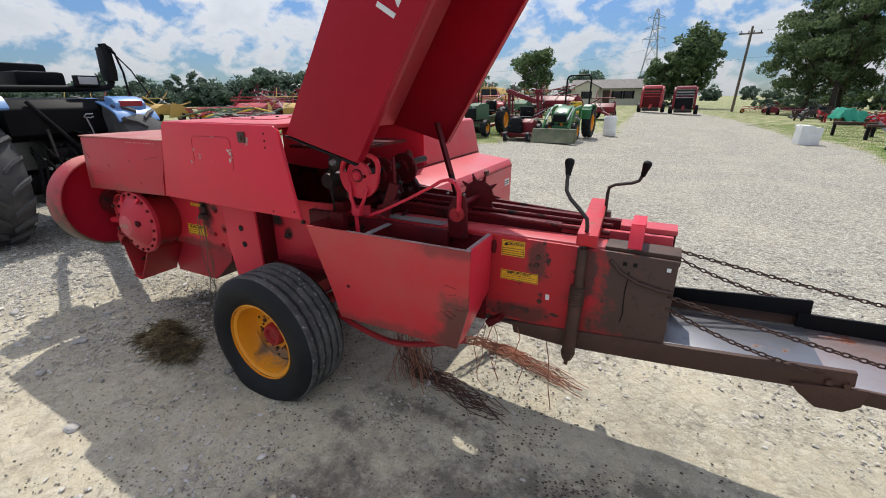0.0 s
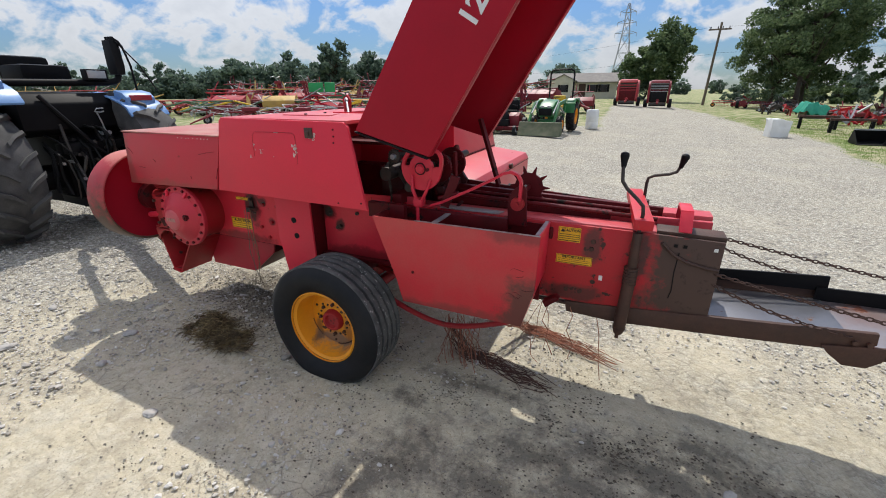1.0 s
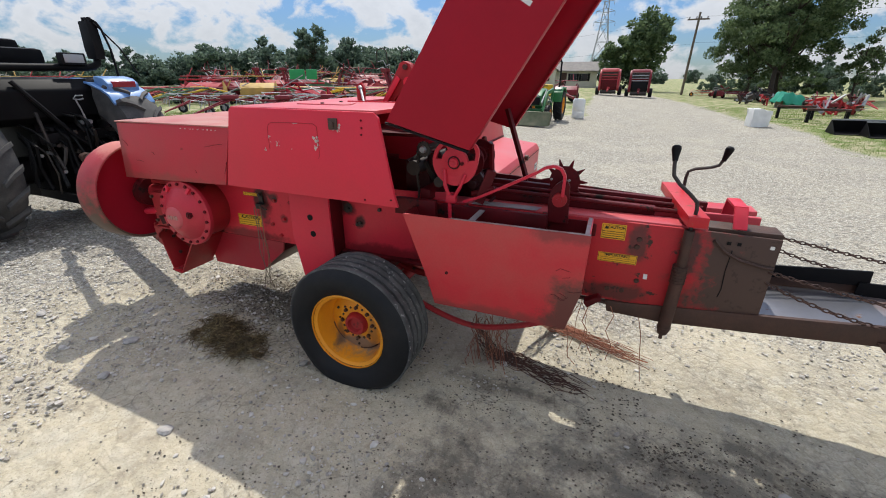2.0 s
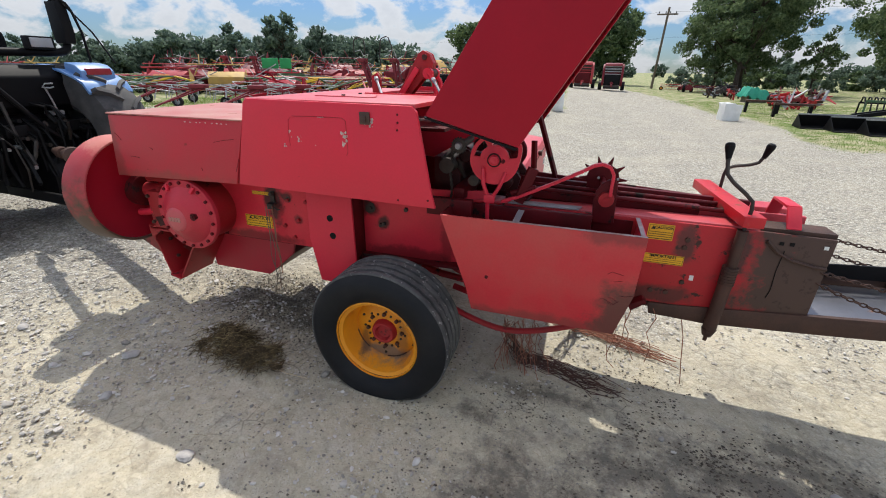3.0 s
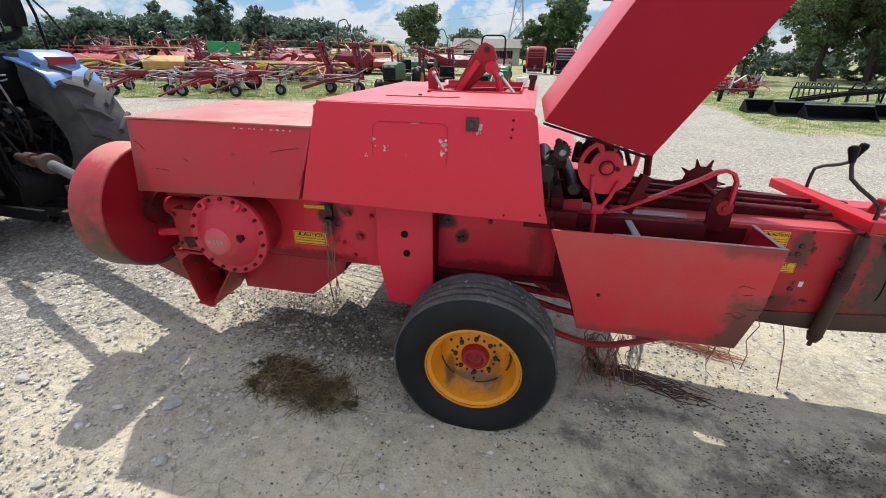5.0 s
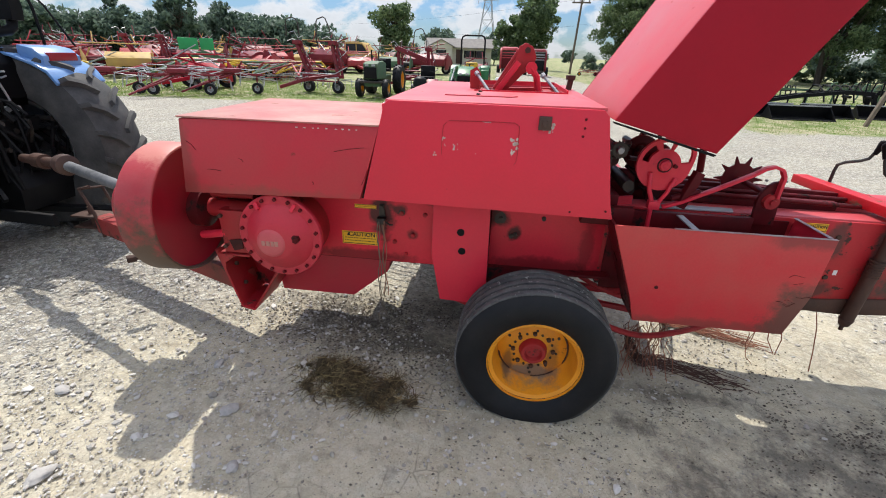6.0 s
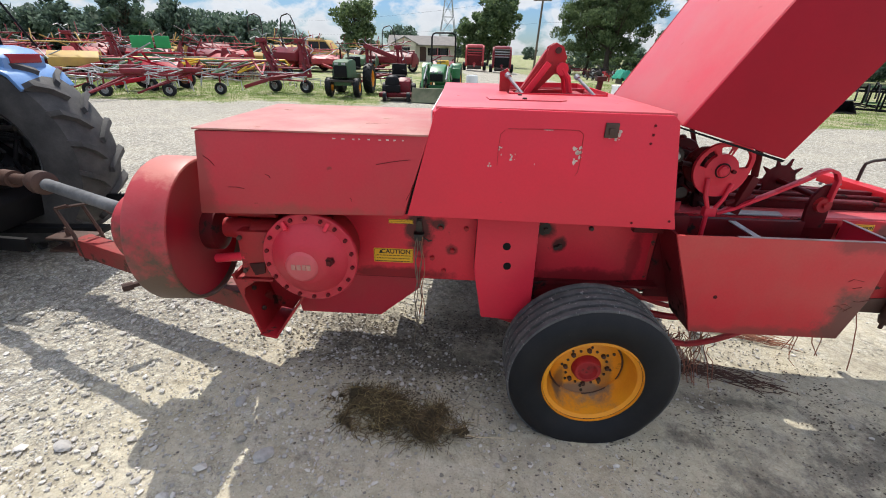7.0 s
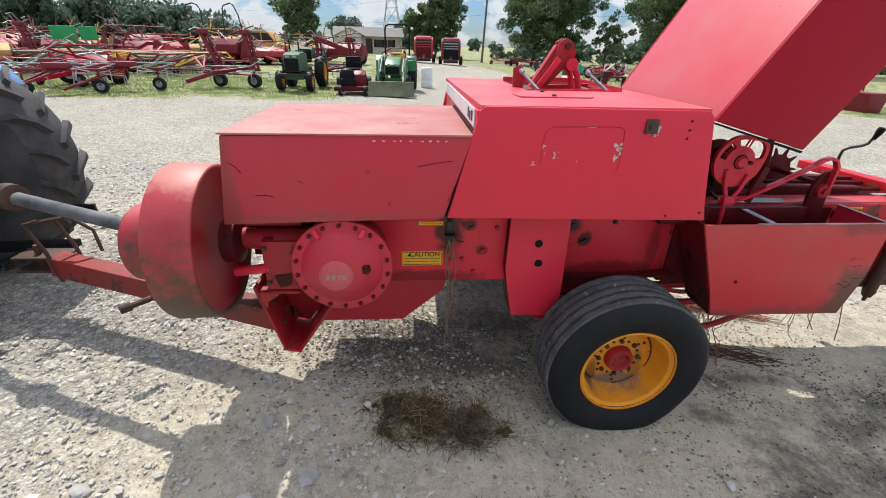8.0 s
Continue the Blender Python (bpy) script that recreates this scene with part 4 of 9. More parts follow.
def decal(u0, u1, z0, z1, v, head, mark, lines):
    bm = B()
    box(bm, u0, u1, v - 0.0012, v + 0.002, z0, z1)
    d = part("decal", bm, DECAL, baler, "yellow warning decal with black print")
    w, h = u1 - u0, z1 - z0
    # thin dark frame line round the print
    bm = B()
    e = 0.05 * h
    for a0, a1, b0, b1 in ((u0 + e, u1 - e, z0 + e, z0 + e + 0.0016), (u0 + e, u1 - e, z1 - e - 0.0016, z1 - e), (u0 + e, u0 + e + 0.0016, z0 + e, z1 - e), (u1 - e - 0.0016, u1 - e, z0 + e, z1 - e)):
        box(bm, a0, a1, v - 0.0018, v - 0.001, b0, b1)
    part("frame_line", bm, INK, d)
    turn = pose((u0 + u1) / 2 + (0.012 if mark else 0), v - 0.0016, z1 - 0.22 * h, 90, 0, 0)
    words(head, min(0.44 * h, 0.165 * w), turn, INK, d, bold=0.0006)
    if mark:
        bm = B()
        c = u0 + 0.17 * w
        prism(bm, [(c - 0.1 * h, z1 - 0.34 * h), (c + 0.16 * h, z1 - 0.34 * h), (c + 0.03 * h, z1 - 0.10 * h)], v - 0.0022, v - 0.001)
        part("warning_triangle", bm, INK, d)
    for i in range(lines):
        zz = z1 - h * (0.50 + 0.42 * i / max(lines - 1, 1))
        bm = B()
        u = u0 + 0.07 * w
        while u < u1 - 0.08 * w:
            s = rr.uniform(0.03, 0.10) * w
            box(bm, u, min(u + s, u1 - 0.06 * w), v - 0.0019, v - 0.001, zz - 0.022 * h, zz + 0.022 * h)
            u += s + 0.018 * w
        part("print_line", bm, INK, d)


decal(-1.055, -0.856, 0.696, 0.772, 0.2138, "CAUTION", True, 3)
decal(-0.975, -0.855, 0.908, 0.930, 0.2138, "", False, 1)

# gearbox with its bolted round cover
gear = new("gearbox")
gear.parent = baler
gear["label"] = "round red gearbox housing with a ring of bolts"
gear.matrix_basis = pose(-1.31, 0, 0.795)
bm = B()
lathe(bm, [(0.012, -0.043), (0.088, -0.043), (0.104, -0.034), (0.162, 0.002), (0.176, 0.016), (0.215, 0.018), (0.219, 0.022), (0.219, 0.046), (0.012, 0.046)], (0, 0, 0), seg=64)
part("cover", bm, RED_DUSTY, gear, "", 0)
bm = B()
lathe(bm, [(0.01, 0.046), (0.186, 0.047), (0.186, 0.22), (0.15, 0.30), (0.01, 0.31)], (0, 0, 0), seg=48)
part("housing", bm, RED_WORN, gear)
bm = B()
lathe(bm, [(0.004, -0.056), (0.058, -0.056), (0.070, -0.050), (0.078, -0.036), (0.004, -0.03)], (-0.018, 0, -0.012), seg=32)
boss = part("boss", bm, RED_PINKISH, gear, "worn pink cast boss")
bm = B()
for u0, u1 in ((-0.060, -0.042), (-0.036, -0.018), (-0.012, 0.004), (0.008, 0.026)):
    box(bm, u0, u1, -0.0585, -0.055, -0.022, 0.004)
part("raised_casting_mark", bm, RED_FADED, boss)
bm = B()
rod(bm, (0.105, -0.040, 0.014), (0.105, 0.02, 0.014), 0.022, 0.026, 6)
rod(bm, (0.105, -0.046, 0.014), (0.105, -0.02, 0.014), 0.012, 0.012, 4)
part("filler_plug", bm, RED_DARK, gear)
bm = B()
rod(bm, (0, 0.022, 0), (0, 0.006, 0), 0.0105, 0.0095, 6)
bolt = part("bolt", bm, RED_DARK, gear)
for i in range(18):
    k = 2 * math.pi * (i + 0.5) / 18
    m = pose(0.198 * math.cos(k), 0, 0.198 * math.sin(k))
    if i == 0:
        bolt.matrix_basis = m
    else:
        again("bolt", bolt.data, gear, m)
for k in (1.05, 2.1):
    bm = B()
    beam(bm, (0.168 * math.cos(k), 0.0, 0.168 * math.sin(k)), (0.206 * math.cos(k), 0.014, 0.206 * math.sin(k)), 0.018, 0.016, (0, 1, 0))
    part("rib", bm, RED, gear, "", 0.003)
bm = B()
rod(bm, (-1.86, 0.155, 0.882), (-1.35, 0.17, 0.86), 0.045, 0.06, 20)
rod(bm, (-1.62, 0.14, 0.86), (-1.36, 0.15, 0.82), 0.07, 0.10, 20)
box(bm, -1.66, -1.50, 0.06, 0.32, 0.66, 0.90)
part("input_housing", bm, RED_WORN, baler, "", 0.008)
bm = B()
rod(bm, (-1.80, 0.10, 0.735), (-1.64, 0.08, 0.765), 0.022, 0.022, 12)
part("brace_rod", bm, RED, baler)
bm = B()
box(bm, -1.80, -1.12, 0.345, 0.357, 0.70, 1.03)
part("inner_frame_wall", bm, RED_DARK, baler, "dark red frame wall behind the drive line", 0.003)
bm = B()
rod(bm, (-1.74, 0.16, 0.955), (-1.50, 0.16, 0.955), 0.020, 0.020, 12)
part("grease_tube", bm, RED_WORN, baler)

for u, v, z in ((-1.645, 0.055, 0.87), (-1.645, 0.055, 0.70), (-1.52, 0.055, 0.70)):
    bm = B()
    rod(bm, (u, v + 0.006, z), (u, v - 0.010, z), 0.012, 0.011, 6)
    part("bolt", bm, RUST, baler)
bm = B()
prism(bm, [(-1.62, 0.735), (-1.545, 0.745), (-1.55, 0.69), (-1.60, 0.675)], 0.052, 0.0595)
part("housing_window", bm, GREASE_SHADED, baler, "dark opening in the gear housing")

# flywheel guard: a drum about the drive line
guard = new("flywheel_guard")
guard.parent = baler
guard.matrix_basis = pose(-1.835, 0.152, 0.870, 0, 0, 2)
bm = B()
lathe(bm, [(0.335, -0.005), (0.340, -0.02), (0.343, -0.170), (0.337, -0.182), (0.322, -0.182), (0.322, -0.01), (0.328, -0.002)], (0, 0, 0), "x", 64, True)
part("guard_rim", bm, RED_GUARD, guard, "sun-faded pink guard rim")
bm = B()
lathe(bm, [(0.02, -0.060), (0.12, -0.060), (0.290, -0.050), (0.323, -0.030), (0.323, -0.060), (0.02, -0.078)], (0, 0, 0), "x", 64)
part("guard_back", bm, RED_LID, guard)
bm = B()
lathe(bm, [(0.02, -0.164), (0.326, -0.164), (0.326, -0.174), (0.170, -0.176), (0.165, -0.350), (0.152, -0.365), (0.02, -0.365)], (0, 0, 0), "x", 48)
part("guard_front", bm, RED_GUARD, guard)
bm = B()
lathe(bm, [(0.05, -0.012), (0.10, 0.0), (0.10, 0.06), (0.05, 0.08)], (0, 0, 0), "x", 24)
part("shaft_collar", bm, RED_DARK, guard)

# drawbar tongue, its bracket and the jack stub
bm = B()
prism(bm, [(-1.735, 0.66), (-1.640, 0.308), (-1.626, 0.308), (-1.720, 0.66)], 0.075, 0.34)
prism(bm, [(-1.566, 0.300), (-1.552, 0.300), (-1.385, 0.545), (-1.385, 0.570)], 0.075, 0.34)
prism(bm, [(-1.645, 0.310), (-1.556, 0.292), (-1.550, 0.304), (-1.638, 0.324)], 0.065, 0.345)
prism(bm, [(-1.72, 0.64), (-1.63, 0.33), (-1.56, 0.315), (-1.395, 0.56), (-1.395, 0.64)], 0.315, 0.330)
part("tongue_bracket", bm, RED_WORN, baler, "", 0.004)
bm = B()
prism(bm, [(-1.700, 0.652), (-1.700, 0.640), (-1.52, 0.640), (-1.52, 0.652)], 0.055, 0.30)
prism(bm, [(-1.700, 0.652), (-1.692, 0.600), (-1.672, 0.560), (-1.665, 0.60), (-1.60, 0.645)], 0.050, 0.064)
part("bracket_shelf", bm, RED_WORN, baler, "", 0.003)
for u, v in ((-1.66, 0.10), (-1.60, 0.10)):
    bm = B()
    rod(bm, (u, v, 0.652), (u, v, 0.672), 0.014, 0.013, 6)
    part("bolt", bm, RUST, baler)
for u, z in ((-1.690, 0.54), (-1.655, 0.42)):
    bm = B()
    rod(bm, (u + 0.004, 0.16, z), (u + 0.020, 0.16, z), 0.012, 0.011, 6)
    part("bolt", bm, RUST, baler)
bm = B()
beam(bm, (-1.665, 0.228, 0.397), (-3.12, 0.76, 0.450), 0.105, 0.125)
part("drawbar_tongue", bm, RED_RUSTY, baler, "rusty red drawbar beam", 0.008)
bm = B()
for dz in (-0.035, 0.05):
    box(bm, -3.34, -3.05, 0.72, 0.86, 0.44 + dz, 0.455 + dz)
rod(bm, (-3.23, 0.79, 0.38), (-3.23, 0.79, 0.56), 0.018, 0.018, 12)
part("hitch_clevis", bm, RUST, baler, "rusty hitch clevis with its pin", 0.004)
bm = B()
for u, v in ((-3.08, 0.70), (-2.98, 0.79)):
    pipe(bm, [(u, v, 0.36), (u - 0.03, v, 0.55), (u - 0.10, v + 0.01, 0.72), (u - 0.02, v + 0.02, 0.74)], 0.011, 6)
pipe(bm, [(-3.18, 0.71, 0.72), (-3.0, 0.8, 0.735), (-2.9, 0.82, 0.64), (-2.86, 0.78, 0.52)], 0.011, 6)
part("shaft_stand", bm, RUST, baler, "bent rusty shaft stand")
bm = B()
rod(bm, (-2.36, 0.33, 0.46), (-2.44, 0.24, 0.46), 0.016, 0.016, 10)
rod(bm, (-2.42, 0.26, 0.46), (-2.455, 0.225, 0.46), 0.024, 0.024, 10)
part("stop_bolt", bm, RUST, baler)
bm = B()
rod(bm, (-2.05, 0.155, 0.882), (-2.98, 0.53, 0.935), 0.032, 0.034, 20)
part("drive_shaft", bm, SHAFT_GREY, baler, "grey telescoping drive shaft tube")
bm = B()
lathe(bm, [(0.03, -0.09), (0.055, -0.07), (0.068, -0.02), (0.066, 0.04), (0.04, 0.05)], (0, 0, 0), "x", 24)
uj = part("shaft_guard_bell", bm, RUST_PLATE, baler, "faded red joint guard")
uj.matrix_basis = pose(-3.03, 0.55, 0.940, 0, 0, -22)
bm = B()
rod(bm, (-3.05, 0.56, 0.94), (-3.62, 0.78, 0.90), 0.032, 0.032, 16)
rod(bm, (-3.30, 0.655, 0.92), (-3.42, 0.70, 0.915), 0.05, 0.05, 16)
part("joint_yoke", bm, RUST, baler)

# near wheel and far wheel
implement_wheel(baler, (0.012, -0.028, 0.302), 0.394, 0.150, 0.227, "wheel", "ribbed black tyre on a scuffed yellow rim")
implement_wheel(baler, (-0.3, 2.15, 0.34), 0.33, 0.10, 0.19, "wheel", "ribbed black tyre on a yellow rim", out=1)

# raised rear hood: an open-bottomed cover leaning up and back
LEAN_UP = Vector((0.530, 0, 0.848))
raised = new("raised_hood")
raised.parent = baler
raised["label"] = "raised red knotter hood seen from its open underside"
lb, lt = Vector((0.22, 0.03, 1.432)), Vector((0.645, 0.03, 1.318))
LONG = 1.30


def lid_panel(name, a, b, v0, v1, mat, label=""):
    """A plate from a to b (local x, z) at its foot, drawn out along the lean."""
    bm = B()
    n = (b - a).cross(Vector((0, 1, 0))).normalized()
    lo = [Vector((p.x, v, p.z)) for p in (a, b) for v in (v0, v1)]
    vs = [bm.verts.new(p) for p in lo] + [bm.verts.new(p + LEAN_UP * LONG) for p in lo]
    for f in ((0, 1, 3, 2), (4, 6, 7, 5), (0, 2, 6, 4), (1, 5, 7, 3), (0, 4, 5, 1), (2, 3, 7, 6)):
        bm.faces.new([vs[i] for i in f])
    return part(name, bm, mat, raised, label, 0.005)


# sides carry a shaded red, the back plate a sunlit pink, in their colours
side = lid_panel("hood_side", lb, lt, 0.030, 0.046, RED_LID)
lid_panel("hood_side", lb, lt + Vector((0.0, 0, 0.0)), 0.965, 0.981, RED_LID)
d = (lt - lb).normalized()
lid_panel("hood_back", lb, lb + d * 0.016, 0.046, 0.965, RED_PINKISH, "hood top plate coloured sunlit pink")
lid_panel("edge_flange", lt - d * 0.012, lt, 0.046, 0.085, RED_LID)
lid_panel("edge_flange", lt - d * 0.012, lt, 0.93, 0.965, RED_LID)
bm = B()
prism(bm, [(lb.x - 0.005, lb.z - 0.004), (lt.x, lt.z - 0.004), (lt.x - 0.01, lt.z - 0.012), (lb.x, lb.z - 0.012)], 0.028, 0.050)
part("rubber_lip", bm, BLACK, raised, "black rubber edging")
top_end = lb + LEAN_UP * LONG
bm = B()
prism(bm, [(p.x, p.z) for p in (top_end, top_end + (lt - lb), top_end + (lt - lb) - LEAN_UP * 0.016, top_end - LEAN_UP * 0.016)], 0.046, 0.965)
part("hood_end", bm, RED, raised)
bm = B()
beam(bm, (0.80, 0.80, 0.98), (0.62, 0.86, 1.45), 0.03, 0.022)
part("prop_rod", bm, RED_DARK, raised)
# model number in white on the hood side, only its first digits are in sight
mid = Vector((0.866, 0, 1.943))
a0 = math.degrees(math.atan2(LEAN_UP.z, LEAN_UP.x))
words("12", 0.130, Matrix.Translation((mid.x, 0.0285, mid.z)) @ pose(0, 0, 0, 90, 0, 0) @ pose(0, 0, 0, 0, 0, a0), WHITE, side, "number", 0.0035)

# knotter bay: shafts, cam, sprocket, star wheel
# bay frame in the dark red that holds the bay's shade
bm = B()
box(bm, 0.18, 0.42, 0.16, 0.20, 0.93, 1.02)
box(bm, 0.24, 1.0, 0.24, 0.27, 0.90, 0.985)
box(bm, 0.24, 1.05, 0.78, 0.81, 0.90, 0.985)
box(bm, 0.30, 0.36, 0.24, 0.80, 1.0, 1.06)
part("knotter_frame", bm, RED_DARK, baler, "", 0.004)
bm = B()
rod(bm, (0.515, 0.21, 1.227), (0.515, 0.88, 1.227), 0.020, 0.020, 14)
rod(bm, (0.40, 0.26, 1.10), (0.40, 0.82, 1.10), 0.028, 0.028, 14)
rod(bm, (0.32, 0.25, 1.275), (0.32, 0.5, 1.275), 0.018, 0.018, 12)
rod(bm, (0.26, 0.24, 1.17), (0.26, 0.8, 1.17), 0.04, 0.04, 14)
part("knotter_shaft", bm, DARK_STEEL, baler)
# cam disc with three kidney windows
bm = B()
pts_out, seg = [], 48


def cam_r(k):
    return 0.120 + 0.026 * math.exp(-((k - 0.62) / 0.42) ** 2)


for i in range(seg):
    k = 2 * math.pi * i / seg
    pts_out.append(k)
ring = lambda r_of, v: [bm.verts.new((0.515 + r_of(k) * math.cos(k), v, 1.227 + r_of(k) * math.sin(k))) for k in pts_out]
rows_ = [(ring(lambda k: 0.070, v), ring(lambda k: cam_r(k) - 0.018, v), ring(cam_r, v)) for v in (0.195, 0.215)]
window = [i for i in range(seg) if i in (1, 2, 3, 4, 5, 6, 7, 8, 10, 11, 12, 13, 16, 17, 18, 19, 20, 21, 22)]
for i in range(seg):
    j = (i + 1) % seg
    for a, b in ((rows_[0], rows_[1]),):
        bm.faces.new((a[1][i], a[2][i], a[2][j], a[1][j]))
        bm.faces.new((b[1][i], b[1][j], b[2][j], b[2][i]))
        bm.faces.new((a[2][i], b[2][i], b[2][j], a[2][j]))
        if i not in window:
            bm.faces.new((a[0][i], a[1][i], a[1][j], a[0][j]))
            bm.faces.new((b[0][i], b[0][j], b[1][j], b[1][i]))
        else:
            bm.faces.new((a[1][i], a[1][j], b[1][j], b[1][i]))
cam_disc = part("cam_disc", bm, RED, baler, "red cam disc with kidney-shaped windows")
bm = B()
lathe(bm, [(0.006, -0.030), (0.014, -0.034), (0.022, -0.032), (0.025, -0.022), (0.034, -0.016), (0.071, -0.011), (0.071, 0.012), (0.006, 0.03)], (0.515, 0.205, 1.227), "y", 32)
part("cam_hub", bm, RED, cam_disc)
bm = B()
lathe(bm, [(0.026, -0.019), (0.028, -0.0215), (0.032, -0.0215), (0.034, -0.018)], (0.515, 0.205, 1.227), "y", 28, True)
part("snap_ring", bm, GREASE_SHADED, cam_disc)
bm = B()
rod(bm, (0.56, 0.175, 1.225), (0.56, 0.2, 1.225), 0.009, 0.009, 8)
part("cam_bolt", bm, RED_DARK, cam_disc)


def sprocket(name, centre, r, teeth, tip, half, mat, parent, label=""):
    bm = B()
    pts = []
    for i in range(teeth):
        k = 2 * math.pi * i / teeth
        s = 2 * math.pi / teeth
        pts += [(r * math.cos(k - s * 0.22), r * math.sin(k - s * 0.22)), (tip * math.cos(k - s * 0.03), tip * math.sin(k - s * 0.03)), (tip * math.cos(k + s * 0.03), tip * math.sin(k + s * 0.03)), (r * math.cos(k + s * 0.22), r * math.sin(k + s * 0.22))]
    prism(bm, [(centre[0] + x, centre[2] + z) for x, z in pts], centre[1] - half, centre[1] + half)
    return part(name, bm, mat, parent, label, 0.0015)


sp = sprocket("sprocket", (0.322, 0.25, 1.275), 0.036, 18, 0.043, 0.010, DARK_STEEL, baler, "black toothed sprocket")
bm = B()
lathe(bm, [(0.004, -0.03), (0.014, -0.03), (0.02, -0.012), (0.004, -0.008)], (0.322, 0.25, 1.275), "y", 16)
part("sprocket_hub", bm, GREY_STEEL, sp)
# star wheel's dark red paints the shade of its backlit face
sprocket("star_wheel", (1.035, 0.55, 1.10), 0.083, 10, 0.122, 0.005, RED_DARK, baler, "toothed metering star wheel in shade-dark red")
bm = B()
rod(bm, (1.035, 0.27, 1.10), (1.035, 0.62, 1.10), 0.014, 0.014, 12)
part("star_shaft", bm, RED_DARK, baler)
# chain links beside the sprocket
bm = B()
lathe(bm, [(0.0035, -0.004), (0.008, -0.004), (0.008, 0.004), (0.0035, 0.004)], (0, 0, 0), "y", 8, True)
link = part("chain_link", bm, DARK_STEEL, baler)
link.matrix_basis = pose(0.285, 0.25, 1.26)
for i in range(1, 22):
    again("chain_link", link.data, baler, pose(0.285 + 0.004 * math.sin(i * 0.5), 0.25, 1.26 - i * 0.0135, 0, 0, 90 * (i % 2)))
# yoke under the cam and trip arm with its bent hook end
bm = B()
pipe(bm, [(0.462, 0.19, 1.19), (0.47, 0.18, 1.11), (0.495, 0.18, 1.05), (0.50, 0.18, 0.86)], 0.011, 8)
pipe(bm, [(0.575, 0.19, 1.17), (0.55, 0.18, 1.10), (0.515, 0.18, 1.04)], 0.010, 8)
box(bm, 0.478, 0.53, 0.165, 0.20, 1.02, 1.06)
part("needle_yoke", bm, RED, baler, "", 0.003)
bm = B()
beam(bm, (0.64, 0.23, 1.02), (0.70, 0.25, 1.19), 0.03, 0.05)
beam(bm, (0.70, 0.25, 1.19), (0.69, 0.26, 1.32), 0.014, 0.03)
rod(bm, (0.60, 0.24, 1.06), (0.72, 0.24, 1.10), 0.014, seg=10)
part("needle_latch", bm, RED_DARK, baler, "dark red latch linkage", 0.003)
bm = B()
arm = [(0.56, 0.22, 1.02), (0.64, 0.22, 1.05), (0.80, 0.225, 1.13), (0.93, 0.23, 1.20), (0.970, 0.235, 1.226), (1.01, 0.24, 1.236), (1.045, 0.24, 1.224), (1.064, 0.24, 1.19), (1.062, 0.24, 1.09)]
for a, b in zip(arm, arm[1:]):
    beam(bm, a, b, 0.014, 0.028, (0, 1, 0))
part("trip_arm", bm, RED, baler, "bent flat-bar trip arm", 0.002)
panel("trip_bracket", [(1.000, 0.95), (0.992, 1.06), (1.000, 1.105), (1.020, 1.14), (1.045, 1.16), (1.075, 1.168), (1.09, 1.14), (1.10, 0.95)], 0.255, 0.275, RED_DARK, "", 0.004)
bm = B()
rod(bm, (1.048, 0.26, 1.070), (1.048, 0.235, 1.070), 0.038, 0.034, 20)
rod(bm, (1.048, 0.24, 1.070), (1.048, 0.222, 1.070), 0.014, 0.014, 6)
part("pivot_boss", bm, RED_WORN, baler)
for u in (1.0, 1.085):
    bm = B()
    rod(bm, (u, 0.253, 1.17), (u, 0.245, 1.17), 0.006, 0.006, 6)
    part("bolt", bm, STEEL, baler)
# greasy clutter of the knotters, its colours darkened for the shaded bay
for i in range(26):
    bm = B()
    u, v, z = rr.uniform(0.22, 0.62), rr.uniform(0.26, 0.72), rr.uniform(0.98, 1.28)
    if i % 2:
        rod(bm, (u, v, z), (u + rr.uniform(-0.1, 0.1), v + rr.uniform(-0.1, 0.1), z + rr.uniform(-0.12, 0.06)), rr.uniform(0.008, 0.02), seg=10)
    else:
        a = rr.uniform(0, 6)
        lathe(bm, [(0.006, -0.012), (0.03, -0.012), (0.036, -0.006), (0.036, 0.008), (0.006, 0.012)], (u, v, z), "y" if i % 4 else "x", 18)
    part("knotter_piece", bm, (RED_DARK, GREASE_SHADED, GREASE_SHADED, DARK_STEEL)[i % 4], baler)
for v in (0.38, 0.60):
    # knotter: a toothed cam gear, its hub and the frog hanging from it
    bm = B()
    lathe(bm, [(0.02, -0.035), (0.045, -0.035), (0.05, -0.012), (0.088, -0.010), (0.092, 0.0), (0.088, 0.012), (0.04, 0.016), (0.035, 0.05), (0.02, 0.05)], (0.53, v, 1.205), "y", 28)
    disc = part("knotter_gear", bm, RED_DARK, baler, "dark red knotter gear")
    for k in (0.5, 2.6, 4.7):
        bm = B()
        beam(bm, (0.53 + 0.045 * math.cos(k), v - 0.014, 1.205 + 0.045 * math.sin(k)), (0.53 + 0.085 * math.cos(k), v - 0.014, 1.205 + 0.085 * math.sin(k)), 0.02, 0.014, (0, 1, 0))
        part("rib", bm, RED_DARK, disc, "", 0.002)
    bm = B()
    prism(bm, [(0.47, 1.19), (0.56, 1.18), (0.62, 1.10), (0.60, 1.00), (0.55, 0.98), (0.54, 1.06), (0.49, 1.10)], v + 0.02, v + 0.05)
    rod(bm, (0.56, v - 0.03, 1.08), (0.56, v + 0.07, 1.08), 0.026, seg=14)
    pipe(bm, [(0.56, v, 1.02), (0.61, v - 0.02, 0.98), (0.66, v - 0.02, 0.985), (0.69, v, 1.02)], 0.010, 7)
    part("knotter_frog", bm, GREASE_SHADED, baler, "", 0.003)

